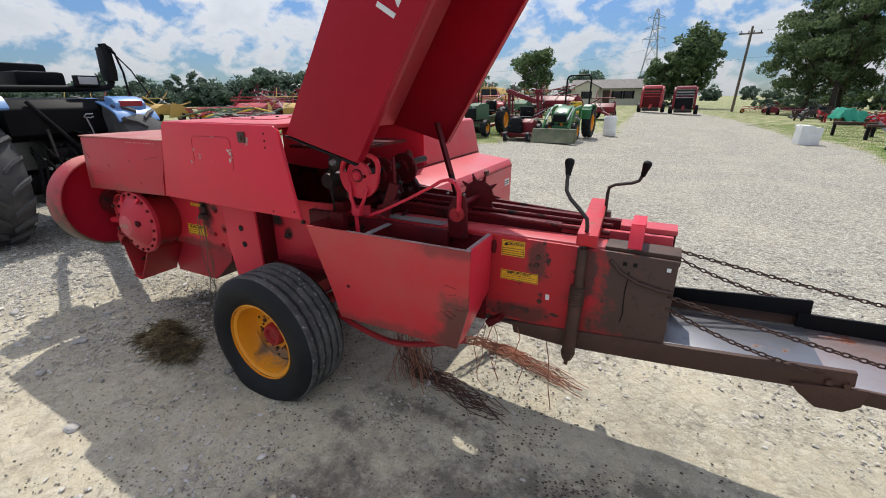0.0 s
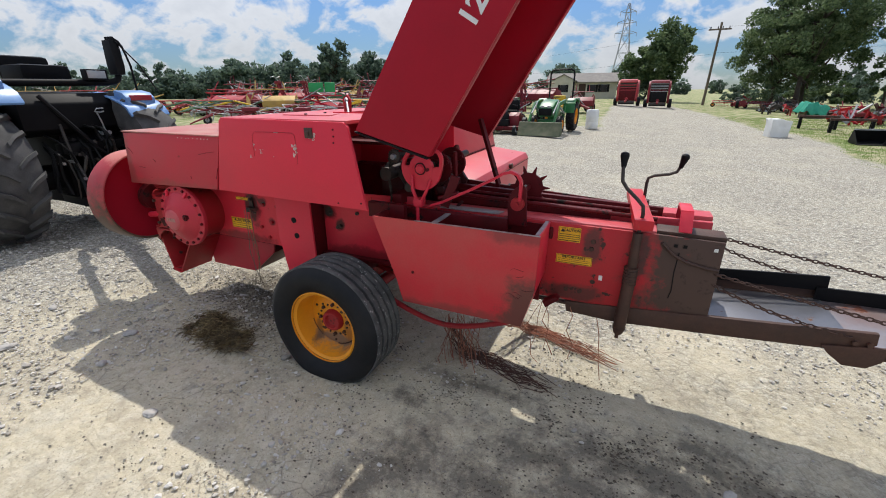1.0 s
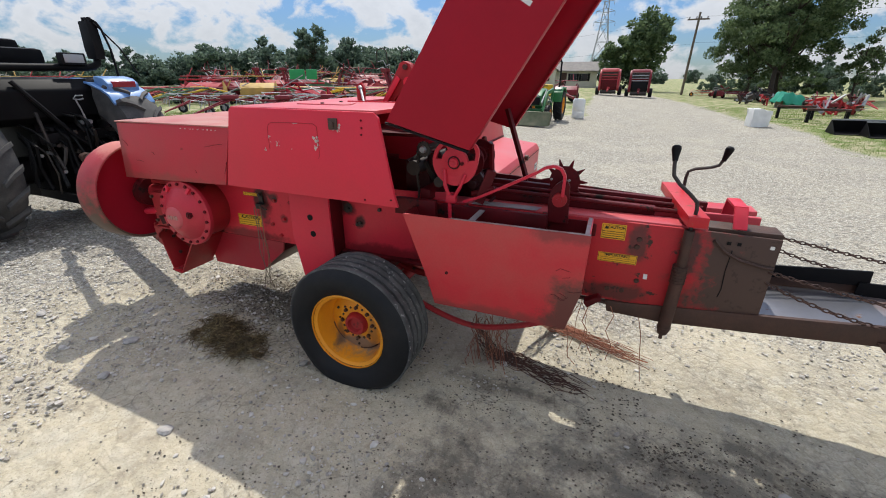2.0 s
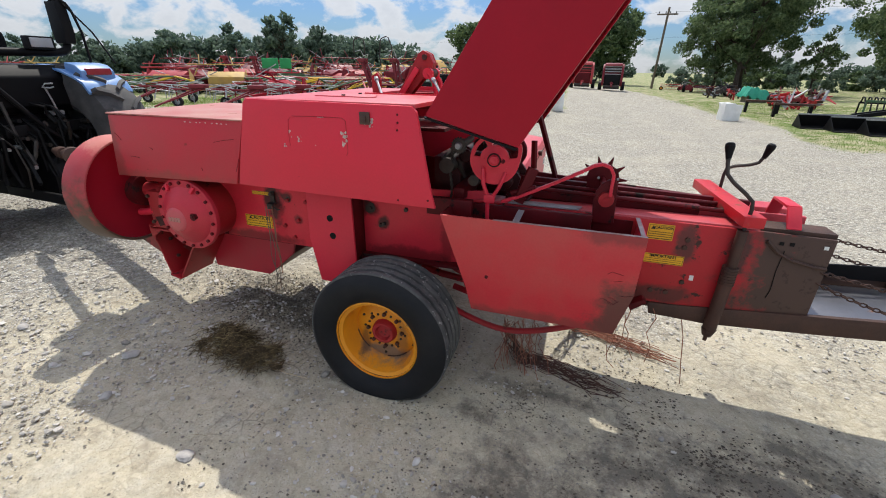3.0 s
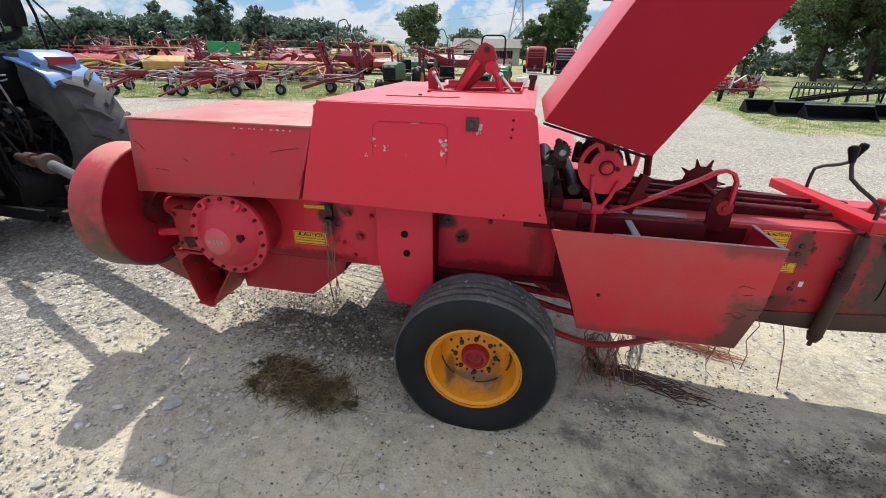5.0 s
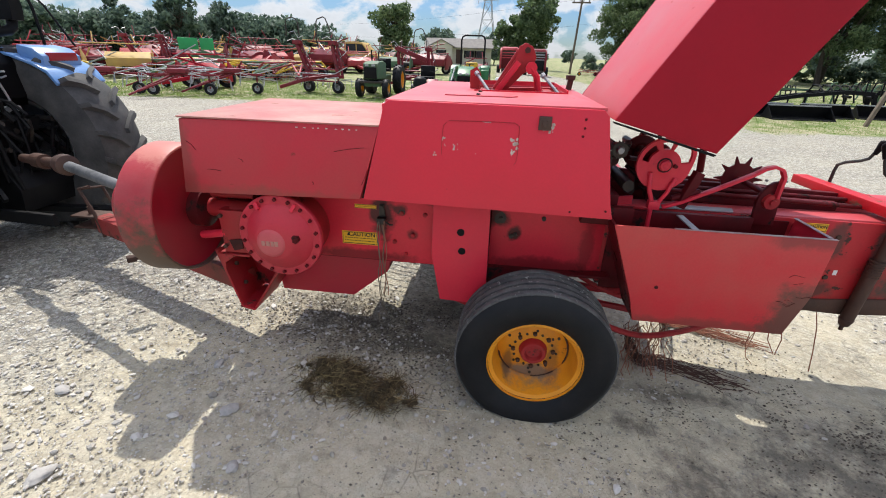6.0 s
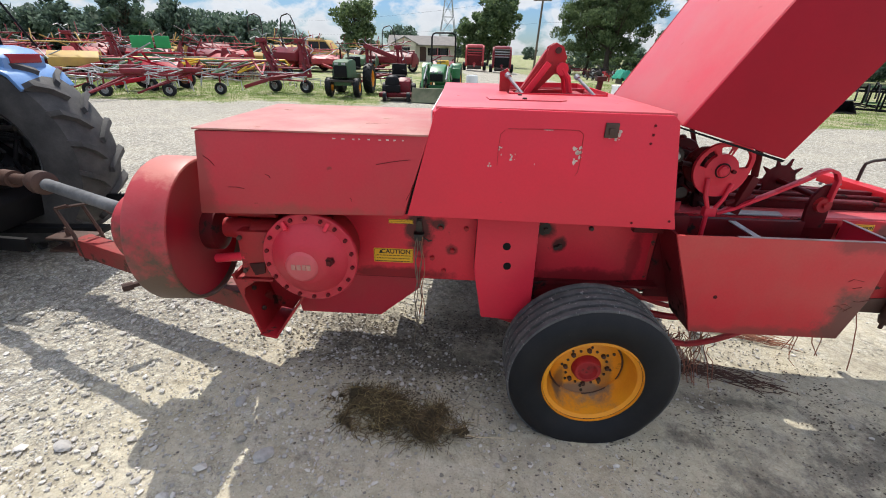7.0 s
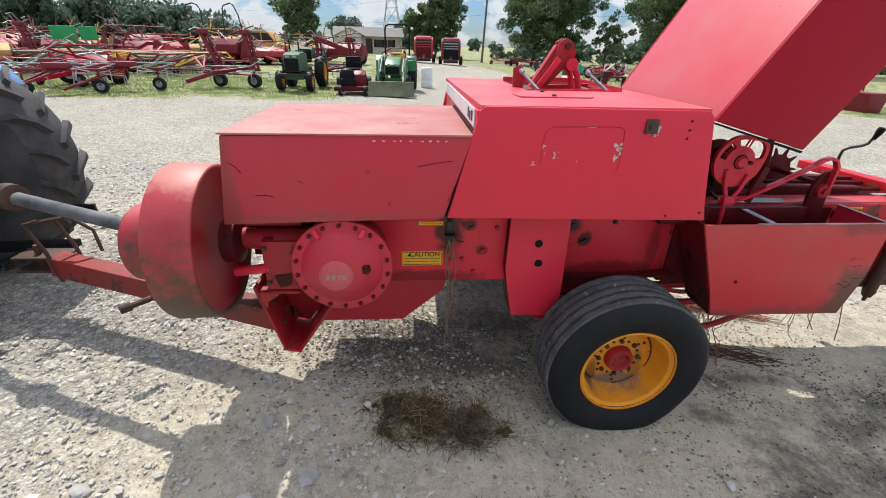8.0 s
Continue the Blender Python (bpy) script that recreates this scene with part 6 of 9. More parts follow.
def twine_clump(name, centre, n, drop, spread, seed, label):
    """Cords that hang from a point and trail along the ground."""
    r = random.Random(seed)
    verts_bm = B()
    for _ in range(n):
        u, v, z = centre[0] + r.uniform(-0.10, 0.10), centre[1] + r.uniform(-0.05, 0.05), centre[2] + r.uniform(-0.02, 0.03)
        pts = [(u, v, z)]
        x, y = u, v
        a = r.uniform(-0.4, 0.4)
        hang = int(r.uniform(3, 7))
        zz = z
        for s in range(hang):
            zz = max(zz - (centre[2] + 0.06) / hang * r.uniform(0.5, 1.05) * drop, -0.055)
            x += r.uniform(-0.035, 0.045)
            y += r.uniform(-0.03, 0.03)
            pts.append((x, y, zz))
        if zz < 0.12 and spread > 0:
            for s in range(int(r.uniform(2, 11))):
                a += r.uniform(-0.35, 0.35)
                x += 0.05 * math.cos(a) * spread
                y += 0.05 * math.sin(a) * 0.6 - 0.012
                pts.append((x, y, -0.075 + r.uniform(0, 0.015) - 0.02 * (x - 0.8)))
        pipe(verts_bm, pts, r.uniform(0.0018, 0.003), 4)
    ob = part(name, verts_bm, TWINE, baler, label)
    ob["kind"] = "stuff"


def twine_trail(path, n, wide, seed, mat, label):
    """Loose cords lying along a line on the ground."""
    r = random.Random(seed)
    bm = B()
    for _ in range(n):
        o, k = r.uniform(-1, 1), r.uniform(0, 6)
        f0, f1 = r.uniform(0, 0.5), r.uniform(0.55, 1.0)
        pts = []
        for i in range(12):
            f = (f0 + (f1 - f0) * i / 11) * (len(path) - 1)
            j = min(int(f), len(path) - 2)
            p = Vector(path[j]).lerp(Vector(path[j + 1]), f - j)
            w = wide * (0.4 + 0.9 * f / (len(path) - 1))
            q = p + Vector((0.03 * math.sin(3 * f + k), o * w + 0.045 * math.sin(2.2 * f + 2 * k) + 0.012 * math.sin(9 * f + k), r.uniform(0, 0.014)))
            pts.append(q)
        pipe(bm, pts, r.uniform(0.0016, 0.0028), 4)
    ob = part("twine_trail", bm, mat, baler, label)
    ob["kind"] = "stuff"


TWINE_DARK = material("dirty_brown_twine", (0.12, 0.06, 0.045), 0.9, second=(0.07, 0.045, 0.035), scale=12, amount=0.9, bump=0)
twine_trail([(0.62, 0.36, 0.26), (0.64, 0.40, 0.10), (0.70, 0.42, -0.04), (0.90, 0.40, -0.055), (1.10, 0.33, -0.06), (1.34, 0.26, -0.065)], 60, 0.05, 3, TWINE_DARK, "dark tangled baling twine trailing on the ground")
twine_trail([(0.80, 0.44, 0.24), (0.95, 0.75, 0.06), (1.05, 0.90, -0.045), (1.3, 0.84, -0.055), (1.70, 0.72, -0.07)], 60, 0.035, 5, TWINE, "fanned orange-pink baling twine on the gravel")
twine_clump("hanging_twine", (0.70, 0.34, 0.26), 26, 1.0, 0.5, 3, "tangled reddish baling twine hanging under the machine")
twine_clump("hanging_twine", (1.26, 0.29, 0.53), 5, 0.75, 0.0, 8, "")
twine_clump("hanging_twine", (1.50, 0.33, 0.53), 1, 0.9, 0.0, 9, "")

# ---- the towing tractor, seen from behind ----


def ag_wheel(parent, centre, r, half, rim_r, name, label, tyre_mat=None, rim_mat=None, lugs=20, lug=0.045, loose=False):
    """A drive wheel with angled lugs about the local y axis."""
    w = new(name)
    w.parent, w["label"] = parent, label
    w.matrix_basis = pose(*centre)
    bm = B()
    b = r - lug
    shared = []
    lathe(bm, [(rim_r, -half * 0.8), (rim_r * 1.12, -half * 0.98), (b * 0.84, -half * 1.05), (b * 0.95, -half * 0.96), (b, -half * 0.6), (b * 1.01, 0), (b, half * 0.6), (b * 0.95, half * 0.96), (b * 0.84, half * 1.05), (rim_r * 1.12, half * 0.98), (rim_r, half * 0.8)], (0, 0, 0), seg=48, closed=True)
    tyre = None
    if loose:
        tyre = part("tyre", bm, tyre_mat or RUBBER_DUSTY, w)
    for i in range(lugs * 2):
        s = 1 if i % 2 else -1
        k = math.pi * i / lugs
        if loose:
            if i > 1:
                again("lug", shared[i % 2], w, pose(0, 0, 0, 0, -math.degrees(k - math.pi * (i % 2) / lugs), 0))
                continue
            bm = B()
        ring = []
        for y, dk, top in ((0.02 * s, 0.0, r), (0.45 * half * s, 0.10, r), (0.86 * half * s, 0.17, r - 0.012), (1.04 * half * s, 0.20, r * 0.90)):
            for e, rad in ((-1, b * 0.97), (-0.75, top), (0.75, top), (1, b * 0.97)):
                a = k + dk + e * 0.034
                rad = min(rad, top)
                ring.append(bm.verts.new((rad * math.cos(a), y, rad * math.sin(a))))
        for q in range(3):
            for j in range(3):
                o = q * 4 + j
                bm.faces.new((ring[o], ring[o + 1], ring[o + 5], ring[o + 4]))
        bm.faces.new(ring[0:4])
        bm.faces.new(ring[12:16][::-1])
        if loose:
            shared.append(part("lug", bm, tyre_mat or RUBBER_DUSTY, w).data)
    if not loose:
        part("tyre", bm, tyre_mat or RUBBER_DUSTY, w)
    bm = B()
    lathe(bm, [(rim_r * 1.03, -half * 0.85), (rim_r * 0.92, -half * 0.7), (rim_r * 0.85, -half * 0.2), (rim_r * 0.3, -half * 0.1), (rim_r * 0.3, half * 0.1), (rim_r * 0.85, half * 0.2), (rim_r * 0.92, half * 0.7), (rim_r * 1.03, half * 0.85)], (0, 0, 0), seg=36, closed=True)
    part("rim", bm, rim_mat or GREY_STEEL, w)
    bm = B()
    lathe(bm, [(0.01, -half * 0.5), (rim_r * 0.32, -half * 0.45), (rim_r * 0.36, 0), (rim_r * 0.32, half * 0.45), (0.01, half * 0.5)], (0, 0, 0), seg=20)
    part("hub", bm, rim_mat or GREY_STEEL, w)
    return w


tractor = thing("blue_tractor", on_ground(-6.02, 2.55, 5, -0.12), "blue tractor with black rear platform hitched to the baler", "tractor")
ag_wheel(tractor, (-0.09, -0.90, 0.83), 0.73, 0.22, 0.37, "rear_wheel", "big lugged dusty rear tyre", loose=True)
ag_wheel(tractor, (0.23, 0.44, 0.86), 0.76, 0.22, 0.37, "rear_wheel", "big lugged dusty rear tyre", loose=True)
for s in (-1, 1):
    fender = new("fender")
    fender.parent = tractor
    fender.matrix_basis = pose(0.10 if s > 0 else 0.0, -0.48 if s > 0 else 0.0, 0.03 if s > 0 else 0.19)
    fender["label"] = "light blue fender with a red tail lens"
    bm = B()
    arc = [(0.62, 1.33), (0.56, 1.42), (0.46, 1.475), (0.30, 1.53), (0.05, 1.58), (-0.35, 1.56), (-0.62, 1.44)]
    outer = [(x, z) for x, z in arc]
    inner = [(x * 0.97, z - 0.02) for x, z in arc[::-1]]
    prism(bm, outer + inner, s * 0.70 - 0.02 * s, s * 1.14)
    part("fender_shell", bm, BLUE, fender, "", 0.008)
    bm = B()
    prism(bm, [(0.50, 1.44), (0.30, 1.52), (0.31, 1.60), (0.44, 1.575), (0.505, 1.52)], s * 0.74, s * 1.08)
    part("lamp_housing", bm, BLUE, fender, "", 0.015)
    bm = B()
    box(bm, 0.47, 0.512, min(s * 0.79, s * 1.04), max(s * 0.79, s * 1.04), 1.485, 1.545)
    part("tail_lens", bm, LENS_RED, fender, "dark red lens", 0.006)
bm = B()
prism(bm, [(0.30, 1.18), (0.40, 1.25), (0.40, 1.50), (0.30, 1.60), (-0.8, 1.62), (-0.8, 1.15)], -0.66, 0.36)
part("platform", bm, GLOSS_BLACK, tractor, "black rear deck", 0.02)
bm = B()
box(bm, -0.6, 0.22, -0.30, 0.30, 0.42, 1.2)
rod(bm, (0, -0.8, 0.72), (0, 0.4, 0.72), 0.14, 0.14, 20)
box(bm, 0.16, 0.34, -0.20, 0.20, 0.52, 1.12)
part("rear_housing", bm, BLACK, tractor, "", 0.02)
bm = B()
box(bm, -2.9, -0.6, -0.28, 0.28, 0.55, 1.3)
part("engine_hood", bm, BLACK, tractor, "", 0.05)
bm = B()
box(bm, -0.62, -0.20, -0.24, 0.24, 1.72, 1.90)
box(bm, -0.66, -0.56, -0.24, 0.24, 1.74, 2.0)
part("seat", bm, GLOSS_BLACK, tractor, "black vinyl seat", 0.05)
bm = B()
pipe(bm, [(0.19, 0.51, 1.86), (0.19, 0.51, 1.80), (0.195, 0.49, 1.75), (0.20, 0.44, 1.722), (0.20, 0.36, 1.712), (0.20, -0.2, 1.705), (0.20, -0.80, 1.70)], 0.036, 12)
part("roll_bar_cross", bm, GLOSS_BLACK, tractor)
bm = B()
prism(bm, [(0.12, 1.80), (0.25, 1.80), (0.27, 1.90), (0.25, 2.17), (0.12, 2.17), (0.105, 1.90)], 0.46, 0.56)
for x in (0.14, 0.185, 0.23):
    rod(bm, (x, 0.51, 2.15), (x, 0.51, 2.21), 0.020, 0.020, 10)
part("roll_bar_post", bm, BLACK, tractor, "folded black roll bar post with hydraulic couplers", 0.02)
bm = B()
pipe(bm, [(0.24, 0.52, 2.19), (0.28, 0.54, 2.16), (0.30, 0.56, 2.1), (0.31, 0.60, 1.9), (0.30, 0.62, 1.5), (0.30, 0.6, 1.2)], 0.012, 6)
part("hydraulic_hose", bm, BLACK, tractor)
bm = B()
pipe(bm, [(0.24, 0.52, 2.18), (0.34, 0.68, 1.92), (0.40, 0.80, 1.62)], 0.008, 6)
part("hydraulic_hose", bm, BLACK, tractor)
lamp = new("work_lamp")
lamp.parent = tractor
bm = B()
box(bm, 0.20, 0.27, 0.10, 0.34, 1.735, 1.85)
part("lamp_body", bm, BLACK, lamp, "", 0.01)
bm = B()
box(bm, 0.268, 0.276, 0.125, 0.315, 1.755, 1.835)
part("lamp_glass", bm, GREY_STEEL, lamp, "dusty rectangular lamp glass", 0.004)
for pts, r, mat in (([(0.38, -0.45, 1.58), (0.42, -0.35, 1.42), (0.46, -0.10, 1.05), (0.48, 0.0, 0.95)], 0.022, BLACK),
                    ([(0.40, -0.35, 1.30), (0.45, -0.35, 1.0), (0.55, -0.34, 0.76)], 0.016, DARK_STEEL),
                    ([(0.40, 0.45, 1.25), (0.50, 0.48, 0.95), (0.62, 0.50, 0.62)], 0.03, BLACK),
                    ([(0.41, 0.03, 1.40), (0.42, 0.05, 1.30), (0.43, 0.06, 1.20)], 0.008, GREY_STEEL), ([(0.42, 0.10, 1.41), (0.425, 0.06, 1.40), (0.425, 0.0, 1.41), (0.425, 0.03, 1.44), (0.42, 0.10, 1.44)], 0.007, GREY_STEEL), ([(0.40, 0.30, 1.22), (0.50, 0.26, 1.05), (0.48, 0.20, 0.86), (0.60, 0.1, 0.80)], 0.014, GLOSS_BLACK), ([(0.40, 0.36, 1.15), (0.55, 0.32, 0.98), (0.50, 0.30, 0.80)], 0.012, GLOSS_BLACK)):
    bm = B()
    pipe(bm, pts, r, 8)
    part("lift_link", bm, mat, tractor)
for s in (-1, 1):
    bm = B()
    beam(bm, (0.1, s * 0.36, 0.50), (1.02, s * 0.46, 0.50), 0.035, 0.09)
    part("lift_arm", bm, BLACK, tractor, "", 0.008)
bm = B()
beam(bm, (0.0, 0.02, 0.40), (1.10, 0.06, 0.40), 0.09, 0.045)
part("drawbar", bm, BLACK, tractor, "", 0.006)
for z in (1.02, 1.10, 1.18):
    for y in (0.02, 0.10):
        bm = B()
        rod(bm, (0.34, y, z), (0.43, y, z), 0.022, 0.022, 10)
        part("hydraulic_coupler", bm, GREY_STEEL if z > 1.15 else DARK_STEEL, tractor)
hose_r = random.Random(17)
for i in range(22):
    # black hoses, lift links and fittings hang thick under the deck
    y, z = hose_r.uniform(-0.55, 0.50), hose_r.uniform(0.95, 1.28)
    bm = B()
    drop, side_ = hose_r.uniform(0.15, 0.55), hose_r.uniform(-0.14, 0.14)
    pipe(bm, [(0.36, y, z), (0.44 + hose_r.uniform(0, 0.1), y + side_ * 0.3, z - drop * 0.2), (0.46 + hose_r.uniform(0, 0.12), y + side_ * 0.7, z - drop * 0.6), (0.40 + hose_r.uniform(0, 0.15), y + side_, z - drop)], hose_r.uniform(0.008, 0.018), 7)
    part("hydraulic_hose", bm, (BLACK, GLOSS_BLACK, BLACK, DARK_STEEL)[i % 4], tractor)
for i in range(14):
    y, z = hose_r.uniform(-0.5, 0.45), hose_r.uniform(0.62, 1.15)
    bm = B()
    rod(bm, (0.38, y, z), (0.44 + hose_r.uniform(0, 0.08), y + hose_r.uniform(-0.03, 0.03), z), hose_r.uniform(0.012, 0.028), seg=10)
    part("hydraulic_coupler", bm, (GREY_STEEL, DARK_STEEL, BLACK, BLACK)[i % 4], tractor)
bm = B()
beam(bm, (0.30, -0.28, 1.02), (0.62, -0.40, 0.60), 0.03, 0.05)
beam(bm, (0.30, 0.24, 1.02), (0.62, 0.40, 0.60), 0.03, 0.05)
box(bm, 0.30, 0.42, -0.40, 0.36, 1.00, 1.10)
prism(bm, [(0.30, 0.42), (0.52, 0.44), (0.55, 0.62), (0.48, 0.78), (0.30, 0.82)], -0.22, 0.26)
part("lift_frame", bm, BLACK, tractor, "", 0.010)
bm = B()
beam(bm, (0.42, 0.50, 0.88), (0.74, 0.62, 0.93), 0.02, 0.04)
rod(bm, (0.70, 0.61, 0.92), (0.76, 0.63, 0.935), 0.028, 0.028, 14)
part("sway_link", bm, BLACK, tractor)
bm = B()
rod(bm, (0.30, 0.0, 0.78), (0.62, 0.0, 0.80), 0.09, 0.07, 18)
part("power_take_off", bm, BLACK, tractor)
for s in (-1, 1):
    ag_wheel(tractor, (-2.3, s * 0.70 - 0.23, 0.60), 0.5, 0.13, 0.27, "front_wheel", "lugged front tyre", lugs=16, lug=0.03)

# ---- other machines in the yard ----


def small_wheel(parent, x, y, r=0.2, half=0.06, rim=None, tyre=None):
    return implement_wheel(parent, (x, y, r), r, half, r * 0.5, "wheel", "small black tyre", tyre or RUBBER, rim or GREY_STEEL, rim or GREY_STEEL, detail=False)


def bars(parent, name, rows, r, mat, label=""):
    for a, b in rows:
        bm = B()
        rod(bm, a, b, r, seg=7)
        part(name, bm, mat, parent, label)


def rotor(parent, c, r, n, mat, tilt=(0, 0, 1), tine=0.35, seed=0):
    """Spinner arms of a tedder, each with a hanging pair of tines."""
    s, t, d = basis(tilt)
    c = Vector(c)
    for i in range(n):
        k = 2 * math.pi * i / n + seed
        o = math.cos(k) * s + math.sin(k) * t
        bm = B()
        pipe(bm, [c, c + o * r * 0.6, c + o * r, c + o * (r + 0.05) - d * tine], 0.016, 5)
        part("spinner_arm", bm, mat, parent)


def low_tedder(m, seed, label, group="small hay tedders in a row"):
    """A two-spinner tedder resting on its tongue."""
    t = thing("hay_tedder", m, label, "hay tedder", group)
    r = random.Random(seed)
    bm = B()
    beam(bm, (-1.1, 0, 0.62), (1.1, 0, 0.62), 0.07, 0.07)
    part("toolbar", bm, YARD_RED, t, "", 0.01)
    bm = B()
    box(bm, -0.28, 0.28, -0.18, 0.22, 0.66, 0.80)
    part("gearbox", bm, YARD_RED, t, "", 0.03)
    bm = B()
    beam(bm, (-0.2, -0.1, 0.60), (-0.95, -1.35, 0.12), 0.06, 0.05)
    part("tongue", bm, YARD_RED, t, "", 0.008)
    bm = B()
    beam(bm, (0.1, -0.1, 0.62), (-0.75, -1.15, 0.22), 0.05, 0.05)
    part("brace", bm, YARD_RED, t, "", 0.006)
    for x in (-0.85, 0.85):
        small_wheel(t, x, 0.05, 0.19, 0.055)
        bars(t, "wheel_leg", [((x, 0.05, 0.2), (x, 0.1, 0.62))], 0.025, YARD_RED)
        rotor(t, (x, 0.12, 0.52), 0.62, 5, GREY_STEEL, (0.05, 0.25, 1), 0.3, r.uniform(0, 1))
    bars(t, "guard_rail", [((-1.2, 0.55, 0.75), (1.2, 0.55, 0.75)), ((-1.2, 0.55, 0.75), (-0.9, 0, 0.64)), ((1.2, 0.55, 0.75), (0.9, 0, 0.64)), ((-1.2, -0.45, 0.80), (-1.2, 0.55, 0.75)), ((-1.2, -0.45, 0.80), (-0.5, -0.7, 0.70)), ((1.2, -0.4, 0.82), (1.2, 0.55, 0.75)), ((1.2, -0.4, 0.82), (0.5, -0.65, 0.66))], 0.016, GREY_STEEL)
    return t


def folded_tedder(m, seed, label, arms=((-0.65, -0.50), (0.65, -0.22)), hoops=(0, 1), slanted=False):
    """A wide tedder with its outer arms folded up for the road; arms gives each foot and the lean of its top."""
    t = thing("folding_tedder", m, label, "hay tedder", "folded tedders with upright arms")
    bm = B()
    beam(bm, (-0.9, 0, 0.62), (0.9, 0, 0.62), 0.12, 0.12)
    part("toolbar", bm, YARD_RED, t, "", 0.01)
    bm = B()
    beam(bm, (0.1, 0, 0.66), (-0.55, -0.55, 0.48), 0.14, 0.14)
    beam(bm, (-0.55, -0.55, 0.48), (-1.25, -1.05, 0.22), 0.10, 0.12)
    part("tongue", bm, YARD_RED, t, "", 0.015)
    for k, (x, lean) in enumerate(arms):
        small_wheel(t, x, 0.0, 0.24, 0.09)
        bars(t, "wheel_leg", [((x, 0, 0.24), (x, 0.05, 0.62))], 0.03, YARD_RED)
        bm = B()
        pts = [(x, 0.05, 0.60), (x + lean * 0.30, 0.10, 1.00), (x + lean * 0.72, 0.12, 1.45), (x + lean, 0.15, 1.80)]
        for a, b in zip(pts, pts[1:]):
            beam(bm, a, b, 0.13, 0.12, (0, 1, 0))
        part("folded_arm", bm, YARD_RED, t, "thick red folded arm", 0.015)
        bm = B()
        for a, b in zip(pts, pts[1:]):
            beam(bm, (a[0] + 0.17, a[1] + 0.06, a[2] - 0.04), (b[0] + 0.15, b[1] + 0.06, b[2] - 0.10), 0.07, 0.08, (0, 1, 0))
        part("arm_stay", bm, YARD_RED, t, "", 0.01)
        for a in pts[1:]:
            bm = B()
            beam(bm, (a[0] - 0.05, a[1] + 0.03, a[2] - 0.06), (a[0] + 0.22, a[1] + 0.07, a[2] - 0.08), 0.10, 0.07)
            part("arm_rung", bm, YARD_RED, t, "", 0.01)
        bm = B()
        box(bm, x + lean - 0.13, x + lean + 0.20, 0.04, 0.28, 1.72, 1.87)
        part("arm_head", bm, YARD_RED, t, "", 0.02)
        bm = B()
        pipe(bm, [(x + lean * 0.4, 0.02, 1.05), (x + lean * 0.4 + 0.25, -0.08, 0.80), (x + 0.40, -0.05, 0.95), (x + lean + 0.25, 0.05, 1.60)], 0.012, 5)
        part("hose", bm, DARK_STEEL, t, "drooping black hydraulic hose")
        rotor(t, (x + lean + 0.10, 0.30, 1.76), 0.48, 6, GREY_STEEL, (0.35, 0.80, 0.45), 0.24, seed * 0.7 + x)
        rotor(t, (x, 0.2, 0.5), 0.6, 6, GREY_STEEL, (0.0, 0.2, 1), 0.28, seed)
        if k in hoops:
            top = x + lean
            bm = B()
            if k == 0:
                way = [(-0.46, 1.98), (-0.44, 2.52), (-0.38, 2.60), (-0.14, 2.66), (0.02, 2.60), (0.10, 2.48), (0.12, 2.02), (0.02, 1.84)]
            else:
                way = [(-0.66, 1.62), (-0.71, 1.98), (-0.66, 2.50), (-0.60, 2.60), (-0.36, 2.67), (-0.26, 2.62), (-0.12, 2.32), (-0.06, 1.84)]
            pipe(bm, [(top + u, 0.2, z) for u, z in way], 0.022, 6)
            part("guard_hoop", bm, DARK_STEEL, t, "bent grey guard hoop")
    if slanted:
        bm = B()
        beam(bm, (arms[0][0] + arms[0][1], 0.0, 1.82), (arms[1][0] + arms[1][1], 0.0, 1.32), 0.16, 0.20)
        part("slanted_beam", bm, YARD_RED, t, "", 0.02)
    bars(t, "crossbar", [((-0.62, 0.12, 0.86), (0.66, 0.12, 0.86)), ((-0.4, -0.6, 0.55), (0.62, 0.05, 0.7)), ((-1.0, -0.4, 0.5), (0.8, -0.3, 0.45))], 0.03, YARD_RED)
    bars(t, "guard_rail", [((-0.9, -0.5, 0.72), (0.8, -0.45, 0.74)), ((-0.75, -0.3, 0.40), (0.9, -0.35, 0.62)), ((0.8, -0.45, 0.74), (1.15, -0.1, 0.98))], 0.018, GREY_STEEL)
    return t


